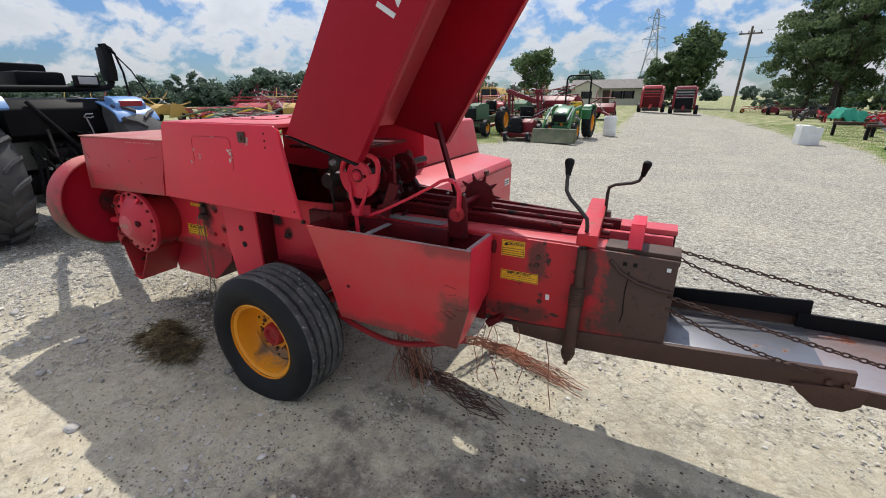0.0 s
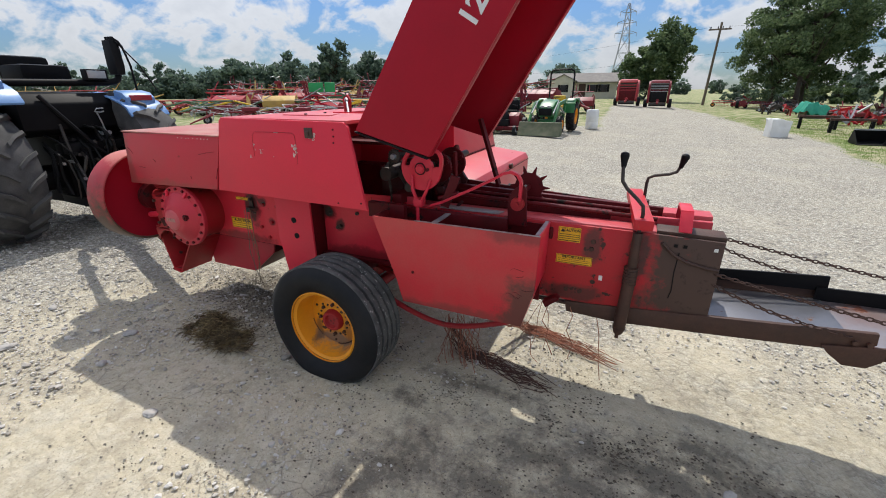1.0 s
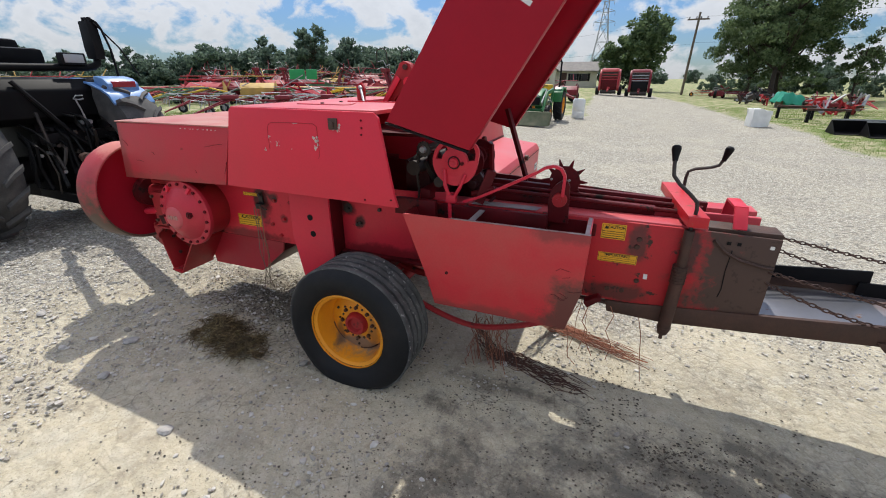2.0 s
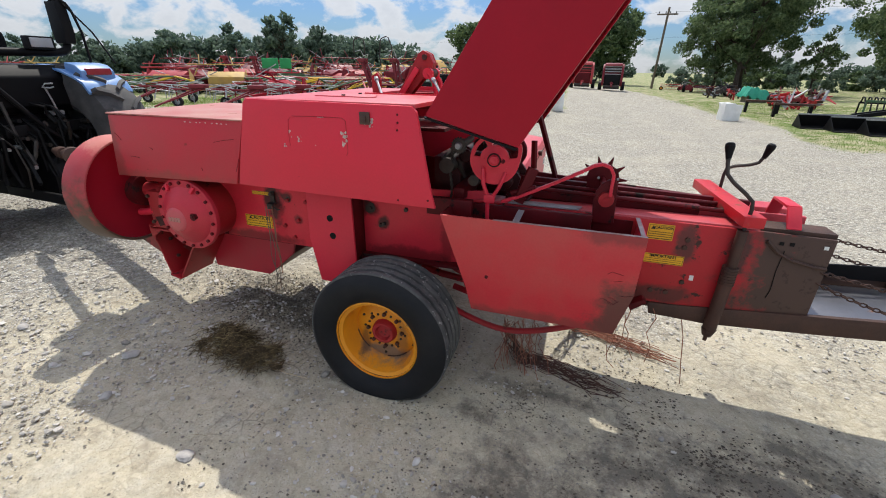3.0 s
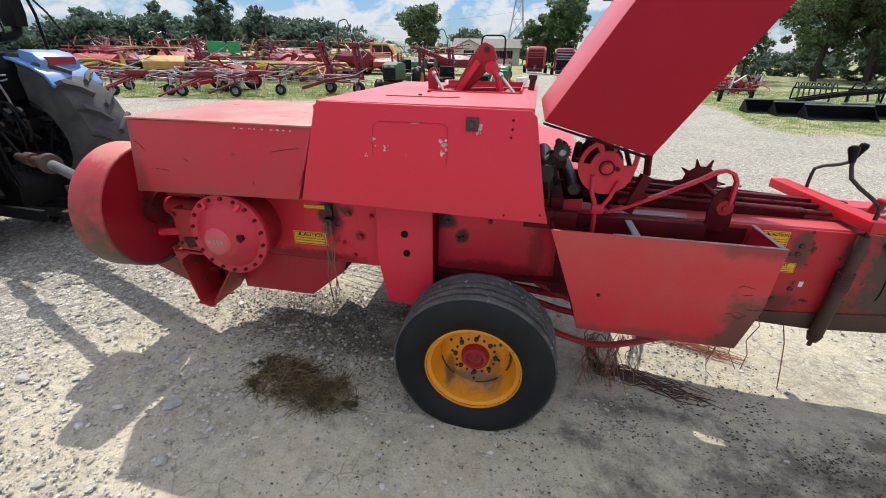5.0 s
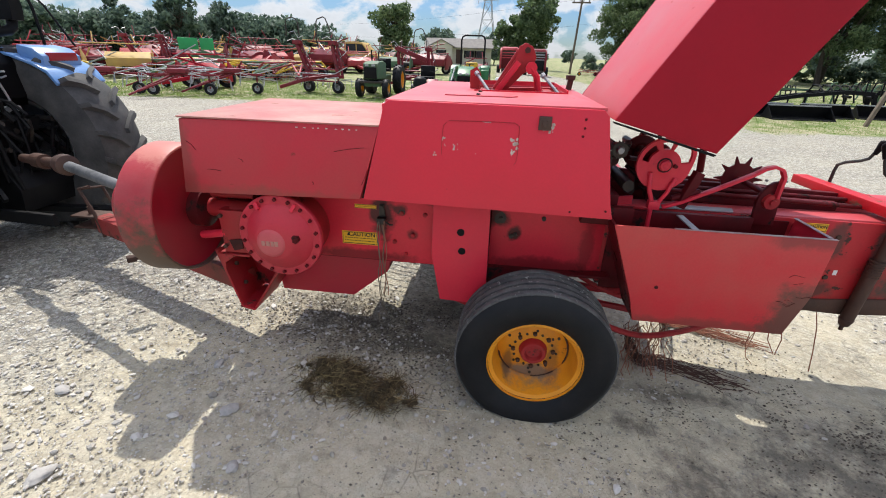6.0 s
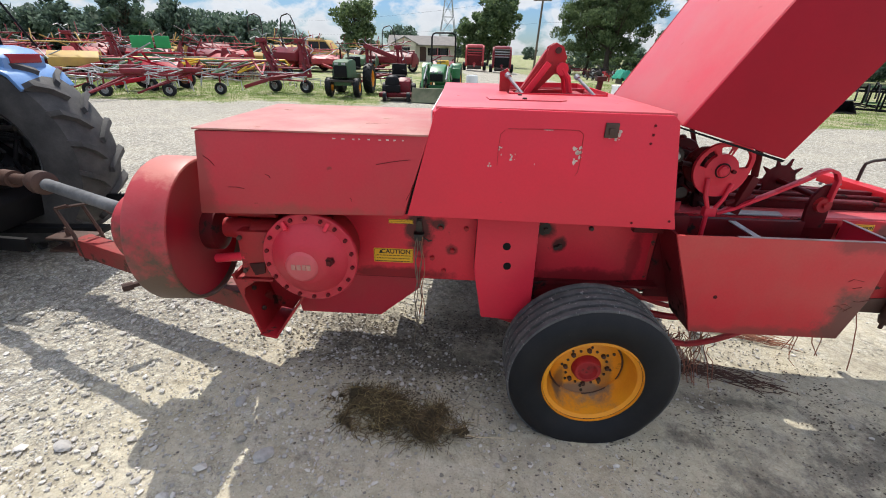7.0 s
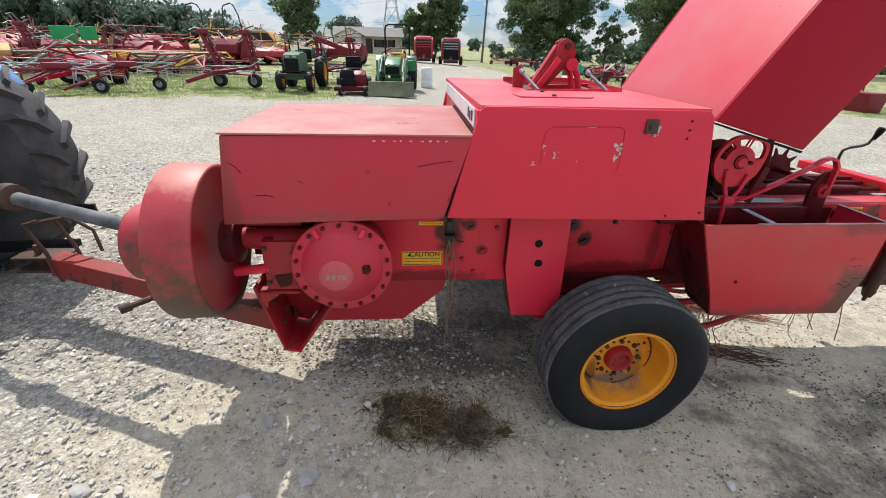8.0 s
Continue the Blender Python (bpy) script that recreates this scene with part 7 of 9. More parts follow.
def hay_machine(m, w, d, h, mat, seed, label, group="farm implements parked in rows"):
    """A drawn hay machine: deck, side shields, roller, tongue and wheels."""
    t = thing("hay_machine", m, label, "farm implement", group)
    r = random.Random(seed)
    bm = B()
    k0, k1 = (-w / 2, w / 2) if seed > 40 else (-w * r.uniform(0.1, 0.5), w * r.uniform(0.1, 0.5))
    prism(bm, [(-d / 2, 0.35 * h), (d * 0.35, 0.30 * h), (d / 2, 0.50 * h), (d * 0.42, 0.72 * h), (-d * 0.15, 0.78 * h), (-d / 2, 0.6 * h)], k0, k1, "x")
    part("deck", bm, mat, t, "", 0.03)
    bm = B()
    rod(bm, (-w / 2, d * 0.55, 0.42 * h), (w / 2, d * 0.55, 0.42 * h), 0.16 * h, seg=14)
    part("roller", bm, RED_DARK if mat is not GREEN_DULL else DARK_STEEL, t)
    for s in (-1, 1):
        bm = B()
        prism(bm, [(-d * 0.45, 0.2 * h), (d * 0.5, 0.2 * h), (d * 0.45, 0.6 * h), (-d * 0.2, 0.85 * h)], s * (w / 2 + 0.01), s * (w / 2 + 0.05), "x")
        part("side_shield", bm, mat, t, "", 0.01)
        small_wheel(t, s * (w / 2 - 0.2), d * 0.2, 0.33, 0.1, rim=YELLOW_RIM if r.random() < 0.4 else WHITE)
    bm = B()
    beam(bm, (0, -d / 2, 0.45), (r.uniform(-0.8, 0.8), -d / 2 - 1.6, 0.3), 0.1, 0.12)
    part("tongue", bm, mat, t, "", 0.01)
    grey = [((r.uniform(-w, w) * 0.6, r.uniform(-d, d) * 0.6, r.uniform(0.2, 0.9) * h), (r.uniform(-w, w) * 0.7, r.uniform(-d, d) * 0.7, r.uniform(0.3, 1.3) * h)) for _ in range(7)]
    bars(t, "strut", grey[:4], 0.022, GREY_STEEL)
    bars(t, "strut", grey[4:], 0.035, mat)
    bars(t, "rail", [((-w / 2, -d * 0.4, h * 1.02), (w / 2, -d * 0.4, h * 1.02)), ((-w * 0.3, -d * 0.4, h), (-w * 0.3, -d * 0.1, h * 1.35)), ((w * 0.3, -d * 0.3, h), (w * 0.25, 0, h * 1.3))], 0.025, mat)
    return t


def rake_frame(m, mat, seed, label, group="bar rakes parked close together"):
    """A bar rake: a long slanted frame with reel bars and fine teeth."""
    t = thing("bar_rake", m, label, "hay rake", group)
    r = random.Random(seed)
    L_ = 2.6
    bars(t, "frame_tube", [((-L_ / 2, 0, 0.8), (L_ / 2, 0.5, 0.85)), ((-L_ / 2, 0.9, 0.55), (L_ / 2, 1.4, 0.6)), ((-L_ / 2, 0, 0.8), (-L_ / 2, 0.9, 0.55)), ((L_ / 2, 0.5, 0.85), (L_ / 2, 1.4, 0.6)), ((0, 0.2, 0.82), (-0.3, -1.6, 0.35)), ((0.6, 0.3, 0.8), (-0.3, -1.6, 0.35))], 0.04, mat)
    for i in range(5):
        k = 2 * math.pi * i / 5
        y, z = 0.62 + 0.28 * math.cos(k), 0.42 + 0.28 * math.sin(k)
        bm = B()
        rod(bm, (-L_ / 2 + 0.1, y - 0.25, z), (L_ / 2 - 0.1, y + 0.25, z), 0.018, seg=6)
        for j in range(14):
            x = -L_ / 2 + 0.2 + j * 0.165
            yy = y - 0.25 + 0.5 * (x + L_ / 2) / L_
            rod(bm, (x, yy, z), (x + 0.01, yy - 0.06, z - 0.2), 0.005, seg=4)
        part("reel_bar", bm, GREY_STEEL if i % 2 else mat, t)
    for s in (-1, 1):
        small_wheel(t, s * L_ * 0.46, 1.2 + 0.2 * s, 0.28, 0.07, rim=mat if r.random() < 0.5 else YELLOW_RIM)
    return t


def tractor_small(m, label, body, seat_mat, loader, scale=1.0):
    """A small farm tractor that faces local -y, with or without a front loader."""
    t = thing("compact_tractor" if loader else "utility_tractor", m, label, "tractor")
    bm = B()
    if loader:
        prism(bm, [(-1.10, 0.62), (0.1, 0.60), (0.1, 1.16), (-0.25, 1.20), (-0.75, 1.12), (-1.06, 0.96)], -0.27, 0.27, "x")
    else:
        prism(bm, [(-1.12, 0.64), (0.1, 0.62), (0.1, 1.18), (-0.25, 1.24), (-0.85, 1.22), (-1.12, 1.16)], -0.27, 0.27, "x")
    part("hood", bm, body, t, "", 0.06)
    gy, gz = (-1.12, 0.90) if loader else (-1.15, 1.04)
    bm = B()
    box(bm, -0.23, 0.23, gy, gy + 0.035, 0.66, gz)
    part("grille", bm, BLACK, t, "", 0.01)
    if not loader:
        bm = B()
        box(bm, -0.42, 0.42, -1.10, -1.00, 0.50, 0.58)
        box(bm, -0.58, 0.58, -0.90, -0.80, 0.40, 0.52)
        part("front_axle", bm, DARK_STEEL, t, "", 0.015)
        bm = B()
        box(bm, -0.16, 0.20, -0.85, 0.0, 0.42, 0.66)
        part("engine", bm, BLACK, t, "black engine block", 0.03)
    bm = B()
    box(bm, -0.2, 0.2, 0.05, 1.1, 0.45, 0.72)
    box(bm, -0.30, 0.30, -0.95, -0.7, 0.38, 0.52)
    part("chassis", bm, body, t, "", 0.02)
    bm = B()
    box(bm, -0.24, 0.24, 0.58, 0.98, 0.86, 0.96)
    box(bm, -0.24, 0.24, 0.92, 1.02, 0.92, 1.32)
    part("seat", bm, seat_mat, t, "", 0.05)
    bm = B()
    pipe(bm, [(0, 0.05, 1.0), (0, 0.28, 1.25)], 0.02, 6)
    lathe(bm, [(0.17, -0.015), (0.19, 0.0), (0.17, 0.015)], (0, 0.3, 1.27), "z", 20, True)
    part("steering_wheel", bm, BLACK, t)
    for s in (-1, 1):
        ag_wheel(t, (s * 0.58, 0.85, 0.56), 0.56, 0.16, 0.30, "rear_wheel", "lugged rear tyre on a yellow rim", RUBBER, YELLOW_RIM, 16, 0.03).matrix_basis = pose(s * 0.58, 0.85, 0.56, 0, 0, 90)
        ag_wheel(t, (s * 0.5, -0.85, 0.33), 0.33, 0.10, 0.18, "front_wheel", "lugged front tyre on a yellow rim", RUBBER, YELLOW_RIM, 14, 0.02).matrix_basis = pose(s * 0.5, -0.85, 0.33, 0, 0, 90)
        if not loader:
            continue
        bm = B()
        prism(bm, [(0.30, 0.7), (0.34, 1.05), (0.60, 1.22), (1.1, 1.22), (1.32, 1.0), (1.28, 0.98), (1.06, 1.16), (0.62, 1.16), (0.40, 1.02)], s * 0.40, s * 0.74, "x")
        part("fender", bm, body, t, "", 0.015)
    if loader:
        bm = B()
        pipe(bm, [(-0.46, 1.12, 0.8), (-0.46, 1.14, 2.10), (-0.42, 1.15, 2.22), (-0.32, 1.15, 2.27), (0.32, 1.15, 2.27), (0.42, 1.15, 2.22), (0.46, 1.14, 2.10), (0.46, 1.12, 0.8)], 0.033, 8)
        part("roll_bar", bm, BLACK, t, "black arched roll bar")
        for s in (-1, 1):
            bm = B()
            for a, b in (((s * 0.45, 0.0, 1.15), (s * 0.45, -1.0, 1.05)), ((s * 0.45, -1.0, 1.05), (s * 0.45, -1.55, 0.45))):
                beam(bm, a, b, 0.07, 0.12)
            beam(bm, (s * 0.42, -0.05, 0.5), (s * 0.44, 0.0, 1.2), 0.08, 0.1, (0, 1, 0))
            part("loader_arm", bm, body, t, "", 0.01)
            bm = B()
            rod(bm, (s * 0.45, -0.1, 0.7), (s * 0.45, -0.85, 0.95), 0.03, seg=8)
            rod(bm, (s * 0.38, -0.8, 1.15), (s * 0.38, -1.5, 0.75), 0.025, seg=8)
            part("loader_ram", bm, GREY_STEEL, t)
        bm = B()
        prism(bm, [(-1.70, 0.46), (-1.92, 0.03), (-1.94, 0.015), (-1.66, 0.03), (-1.55, 0.12), (-1.60, 0.47)], -0.76, 0.76, "x")
        part("loader_bucket", bm, OLIVE, t, "dull olive loader bucket", 0.01)
    else:
        bm = B()
        pipe(bm, [(-0.45, 0.65, 1.2), (-0.45, 0.62, 1.62)], 0.03, 6)
        part("lamp_stalk", bm, BLACK, t)
        bm = B()
        rod(bm, (0.12, -0.4, 1.1), (0.12, -0.4, 1.55), 0.03, seg=8)
        part("exhaust", bm, DARK_STEEL, t)
    for s in (-0.12, 0.12):
        bm = B()
        box(bm, s - 0.06, s + 0.06, gy - 0.01, gy + 0.04, gz + 0.03, gz + 0.09)
        part("headlamp", bm, GREY_STEEL, t)
    return t


def round_baler(m, label, face, body):
    """A round baler seen from its drawbar end: rounded side shields about a recessed front."""
    t = thing("round_baler", m, label, "round baler", "round balers beside the lane")
    bm = B()
    lathe(bm, [(0.05, -0.78), (0.90, -0.78), (0.95, -0.72), (0.95, 0.72), (0.90, 0.78), (0.05, 0.78)], (0, 0.35, 1.45), "x", 24)
    part("bale_chamber", bm, RED_DARK, t)
    bm = B()
    box(bm, -0.80, 0.80, -0.62, -0.50, 0.55, 1.55)
    part("front_panel", bm, face, t, "", 0.03)
    bm = B()
    box(bm, -0.80, 0.80, -0.50, -0.40, 1.55, 2.45)
    part("belt_panel", bm, DARK_STEEL, t)
    for z, q in ((1.62, 0.05), (1.86, 0.045), (2.12, 0.06), (2.40, 0.05)):
        bm = B()
        rod(bm, (-0.80, -0.58, z), (0.80, -0.58, z), q, seg=10)
        part("belt_roller", bm, GREY_STEEL if face is BLACK else body, t)
    for s in (-1, 1):
        bm = B()
        rim = [(0.45 + 1.10 * math.cos(k), 1.48 + 1.15 * math.sin(k)) for k in (math.pi * i / 9 - 1.2 for i in range(13))]
        prism(bm, rim + [(-0.72, 2.05), (-0.80, 0.80), (-0.55, 0.48)], s * 0.82, s * 1.04, "x")
        part("side_shield", bm, body, t, "", 0.06)
        w = implement_wheel(t, (s * 1.15, 0.3, 0.46), 0.46, 0.17, 0.24, "wheel", "wide black tyre", RUBBER, YELLOW_RIM, YELLOW_RIM, detail=False)
        w.matrix_basis = pose(s * 1.14, 0.1, 0.46, 0, 0, 90)
    bm = B()
    prism(bm, [(-0.66, 2.40), (-0.50, 2.62), (0.3, 2.72), (0.6, 2.66), (0.6, 2.55), (-0.45, 2.42)], -0.84, 0.84, "x")
    part("top_cover", bm, body, t, "", 0.03)
    bm = B()
    beam(bm, (0, -0.55, 0.62), (0, -2.1, 0.5), 0.15, 0.15)
    rod(bm, (0, -0.7, 0.72), (0, -0.45, 0.72), 0.16, seg=14)
    part("tongue", bm, body, t, "", 0.01)
    bm = B()
    rod(bm, (-0.8, -0.6, 0.35), (0.8, -0.6, 0.35), 0.18, seg=12)
    part("pickup", bm, DARK_STEEL, t)
    return t


def bucket(m, w, label):
    """A loader bucket lying on its back plate."""
    t = thing("loader_bucket", m, label, "loader bucket", "black loader attachments on the verge")
    bm = B()
    prism(bm, [(-0.45, 0.0), (0.42, 0.03), (0.45, 0.08), (0.20, 0.52), (0.15, 0.56), (0.14, 0.50), (0.34, 0.09), (0.30, 0.06), (-0.45, 0.025)], -w / 2, w / 2, "x")
    part("shell", bm, BLACK, t, "", 0.006)
    for s in (-1, 1):
        bm = B()
        prism(bm, [(-0.44, 0.0), (0.42, 0.03), (0.18, 0.54)], s * (w / 2 - 0.012), s * (w / 2 + 0.006), "x")
        part("end_plate", bm, BLACK, t)
    bm = B()
    box(bm, -w / 2, w / 2, 0.12, 0.17, 0.52, 0.57)
    part("top_lip", bm, GREY_STEEL, t)
    return t


def fork_frame(m, mat, label, tines=7, curved=True, group="black loader attachments on the verge"):
    """A grapple or bale fork: a frame of uprights with bent tines."""
    t = thing("grapple_fork", m, label, "loader fork", group)
    bm = B()
    for z in (0.1, 0.75):
        beam(bm, (-0.8, 0, z), (0.8, 0, z), 0.08, 0.08)
    for x in (-0.78, 0.78):
        beam(bm, (x, 0, 0.1), (x, 0, 0.78), 0.06, 0.06, (0, 1, 0))
    part("back_frame", bm, mat, t, "", 0.006)
    for i in range(tines):
        x = -0.75 + 1.5 * i / (tines - 1)
        bm = B()
        if curved:
            pipe(bm, [(x, 0, 0.75), (x, -0.15, 1.0), (x, -0.45, 0.98), (x, -0.75, 0.72), (x, -0.9, 0.42)], 0.03, 5)
        else:
            beam(bm, (x, 0, 0.1), (x, -1.15, 0.05), 0.05, 0.05)
        part("tine", bm, mat, t)
    return t


# green tractors, mower, tedders near the grass edge
tractor_small(on_ground(-3.80, 16.98, -1), "green compact tractor with a loader bucket and yellow seat", GREEN, YELLOW, True)
tractor_small(on_ground(-7.17, 16.63, 2), "old dull green utility tractor on the gravel edge", GREEN_DULL, BLACK, False)
mower = thing("riding_mower", on_ground(-5.18, 15.95, 6), "red riding mower with a black engine and seat", "lawn mower")
bm = B()
prism(bm, [(-0.35, 0.25), (0.6, 0.25), (0.62, 0.60), (0.1, 0.66), (-0.10, 0.74), (-0.35, 0.62)], 0.02, 0.44, "x")
prism(bm, [(-0.30, 0.25), (0.6, 0.25), (0.62, 0.52), (-0.30, 0.50)], -0.36, 0.02, "x")
part("body", bm, YARD_RED, mower, "", 0.06)
bm = B()
box(bm, -0.62, 0.66, -0.80, -0.15, 0.12, 0.27)
part("cutting_deck", bm, RED_DARK, mower, "", 0.05)
bm = B()
box(bm, -0.25, 0.25, 0.10, 0.55, 0.70, 0.80)
box(bm, -0.27, 0.27, 0.48, 0.60, 0.78, 1.16)
part("seat", bm, BLACK, mower, "", 0.07)
bm = B()
lathe(bm, [(0.05, 0.28), (0.22, 0.30), (0.25, 0.42), (0.25, 0.62), (0.20, 0.76), (0.10, 0.82), (0.04, 0.83)], (-0.18, -0.42, 0), "z", 18)
box(bm, -0.40, 0.10, -0.70, -0.25, 0.26, 0.50)
part("engine", bm, BLACK, mower, "round black engine shroud", 0.02)
for q in (-1, 1):
    bm = B()
    pipe(bm, [(q * 0.30, 0.20, 0.62), (q * 0.30, -0.05, 0.95), (q * 0.12, -0.12, 1.00)], 0.015, 6)
    part("steering_lever", bm, BLACK, mower)
for x, y, r in ((-0.5, 0.35, 0.27), (0.5, 0.35, 0.27), (-0.4, -0.95, 0.16), (0.4, -0.95, 0.16)):
    w = implement_wheel(mower, (x, y, r), r, r * 0.35, r * 0.5, "wheel", "small black tyre", RUBBER, GREY_STEEL, GREY_STEEL, detail=False)
    w.matrix_basis = pose(x, y, r, 0, 0, 90)
folded_tedder(on_ground(-9.45, 16.62, -8), 1, "bright red folded hay tedder with grey hoops")
folded_tedder(on_ground(-6.50, 19.6, 0) @ Matrix.Scale(0.93, 4), 2, "red folded hay tedder with a slanted beam behind the tractors", ((-0.75, -0.05), (0.75, -0.12)), (1,), True)
folded_tedder(yard(-19.5, 19.5, 20), 5, "red folded tedder standing upright among rakes", hoops=())
low_tedder(yard(-12.6, 12.7, 20), 1, "faded red two-spinner tedder on the grass edge")
low_tedder(yard(-11.6, 13.9, 5), 2, "small red tedder with grey spinner arms")
low_tedder(yard(-14.8, 12.2, 25), 3, "small red tedder beside its twin")
low_tedder(yard(-14.2, 14.6, -15), 4, "small tedder with bent grey arms in the grass")
low_tedder(yard(-17.6, 13.2, 30), 6, "rusty red tedder at the row end")

# machines with the green boards
hay_machine(yard(-21.7, 25.4, 30), 3.4, 1.6, 1.5, YARD_RED, 11, "red crop machine in the parked rows")
gm = hay_machine(yard(-13.6, 15.3, 20), 1.7, 1.0, 1.15, RED_LID, 12, "deep red crop machine with two green boards on top")
for x, w_ in ((-0.28, 0.33), (0.34, 0.23)):
    bm = B()
    box(bm, x - w_, x + w_, -0.42, -0.38, 1.32, 1.70)
    part("green_board", bm, BOARD_GREEN, gm, "bright green board", 0.02)
rows_back = random.Random(21)
for i in range(30):
    f = i / 29
    x, y = -31 + 21 * f + rows_back.uniform(-1, 1), 25 + 7.5 * f + rows_back.uniform(-3.5, 3.0)
    mat = (YARD_RED, RED_GUARD, RED_WORN, TAN_YELLOW, RED_DARK, GREEN_DULL, YARD_RED, RED_WORN)[i % 8]
    tone = {"weathered_implement_red": "red", "weathered_red_guard_paint": "sun-faded red", "weathered_tan_yellow_paint": "tan yellow", "weathered_green_paint": "dull green", "worn_red_paint": "worn dark red", "oily_shaded_red_paint": "dark red"}[mat.name]
    hay_machine(yard(x, y, rows_back.uniform(-30, 60)), rows_back.uniform(2.0, 3.4), rows_back.uniform(1.1, 1.8), rows_back.uniform(1.1, 1.9), mat, i, tone + " drawn hay machine in the parked rows")
for i in range(34):
    f = i / 33
    x, y = -27 + 15.0 * f + rows_back.uniform(-1.2, 1.2), 17.0 + 4.0 * f + rows_back.uniform(-1.8, 2.4)
    mat = (RED_GUARD, GREEN_DULL, YARD_RED, YELLOW, YARD_RED, RED_GUARD, GREEN_DULL)[i % 7]
    tone = {"weathered_implement_red": "red", "weathered_red_guard_paint": "faded red", "farm_yellow_paint": "yellow", "weathered_green_paint": "dull green"}[mat.name]
    rake_frame(yard(x, y, rows_back.uniform(-50, 50)), mat, i, tone + " bar rake with grey teeth in the grass")
for i in range(9):
    x, y = -38 + i * 2.2 + rows_back.uniform(-0.8, 0.8), 14.5 + i * 0.6 + rows_back.uniform(-1.5, 1.5)
    (rake_frame if i % 2 else hay_machine)(*((yard(x, y, rows_back.uniform(-40, 60)), YELLOW if i == 3 else YARD_RED, i, "red and yellow bar rake at the field edge") if i % 2 else (yard(x, y, rows_back.uniform(-40, 60)), 2.6, 1.5, 1.4, RED_GUARD if i % 4 else TAN_YELLOW, i, "weathered hay machine at the field edge")))

# yellow pickup truck behind the rows
truck = thing("pickup_truck", yard(-13.94, 33.0, 0), "weathered tan-yellow pickup truck among the implements", "truck")
bm = B()
prism(bm, [(-2.6, 0.5), (2.6, 0.5), (2.65, 1.0), (1.1, 1.1), (-0.9, 1.12), (-2.65, 1.12)], -0.95, 0.95)
part("body", bm, TAN_YELLOW, truck, "", 0.06)
bm = B()
prism(bm, [(-0.9, 1.1), (1.1, 1.1), (0.55, 1.82), (0.4, 1.88), (-0.7, 1.88), (-0.85, 1.82)], -0.85, 0.85)
part("cab", bm, TAN_YELLOW, truck, "", 0.05)
for pts in ([(-0.75, 1.2), (0.02, 1.2), (0.02, 1.76), (-0.70, 1.76)], [(0.1, 1.2), (0.92, 1.2), (0.52, 1.74), (0.1, 1.76)]):
    bm = B()
    prism(bm, pts, -0.862, -0.852)
    part("side_window", bm, GLASS_DARK, truck)
for x in (-1.7, 1.75):
    for y in (-0.85, 0.85):
        implement_wheel(truck, (x, y, 0.38), 0.38, 0.12, 0.2, "wheel", "black tyre", RUBBER, GREY_STEEL, GREY_STEEL, detail=False)
hay_machine(yard(-16.2, 33.5, 10), 4.2, 1.8, 1.9, TAN_YELLOW, 41, "tan yellow crop header parked beside the truck")
hay_machine(yard(-8.4, 31.0, -8), 3.0, 1.6, 1.6, YARD_RED, 43, "red mower conditioner behind the green tractors")
hay_machine(yard(-4.6, 27.0, 5), 1.25, 1.1, 1.15, YARD_RED, 44, "red spreader box on wheels by the lane")

round_baler(yard(-3.02, 38.2, 0) @ Matrix.Scale(0.73, 4), "faded red round baler facing the yard", RED_DARK, RED_GUARD)
round_baler(yard(-0.80, 38.2, 0) @ Matrix.Scale(0.74, 4), "red round baler with a black front", BLACK, YARD_RED)

# right-hand verge
tote = thing("white_tote", yard(3.68, 19.3, 12), "crumpled white plastic tote at the lane edge", "plastic tote")
bm = B()
bmesh.ops.create_cube(bm, size=1.0)
bmesh.ops.subdivide_edges(bm, edges=bm.edges, cuts=5, use_grid_fill=True)
for v in bm.verts:
    dent = 1 + 0.16 * noise.noise(v.co * 3.1) + 0.07 * noise.noise(v.co * 8.0)
    v.co = Vector((v.co.x * 0.60 * dent, v.co.y * 0.52 * dent, (v.co.z + 0.5) * 0.62 * (1 + 0.10 * noise.noise(v.co * 2.2)) - (0.07 if v.co.z > 0.3 and v.co.x > 0.1 else 0.0)))
part("tote_body", bm, PLASTIC_WHITE, tote, "", 0, 60)
drum = thing("white_drum", yard(-2.68, 17.9, 0), "white plastic drum standing in the grass", "plastic drum")
bm = B()
lathe(bm, [(0.02, 0), (0.22, 0), (0.235, 0.03), (0.235, 0.24), (0.228, 0.26), (0.235, 0.28), (0.235, 0.66), (0.2, 0.72), (0.02, 0.72)], (0, 0, 0), "z", 20)
part("drum_body", bm, PLASTIC_WHITE, drum)
for i, (x, y, a, w) in enumerate(((6.2, 17.9, 4, 2.0), (6.95, 17.3, 3, 2.2), (7.7, 16.7, 4, 2.5), (9.0, 17.6, 2, 2.0), (10.9, 17.8, -8, 1.9))):
    bucket(yard(x, y, a) @ Matrix.Scale(0.8, 4), w, "black steel loader bucket lying on the grass verge")
fork_frame(yard(9.2, 21.8, -10) @ Matrix.Scale(0.85, 4), BLACK, "black bale grapple with curved tines", 8)
fork_frame(yard(12.2, 18.4, -30), BLACK, "black grapple with curved tines", 6)
fork_frame(yard(13.4, 17.6, -30), BLACK, "black root grapple beside the post", 7)
fork_frame(yard(11.3, 19.8, 30), BLACK, "black bale fork lying behind the buckets", 5, False)
fork_frame(yard(14.8, 18.6, -35), BLACK, "black grapple with stacked tines", 8)
frames = random.Random(9)
for i in range(7):
    x, y = 9.0 + i * 1.1, 20.6 + frames.uniform(-1.2, 1.2)
    fork_frame(yard(x, y, frames.uniform(-60, 20)), BLACK if i % 3 else GREEN_DULL, "black loader frame in the attachment row", 5, bool(i % 2))
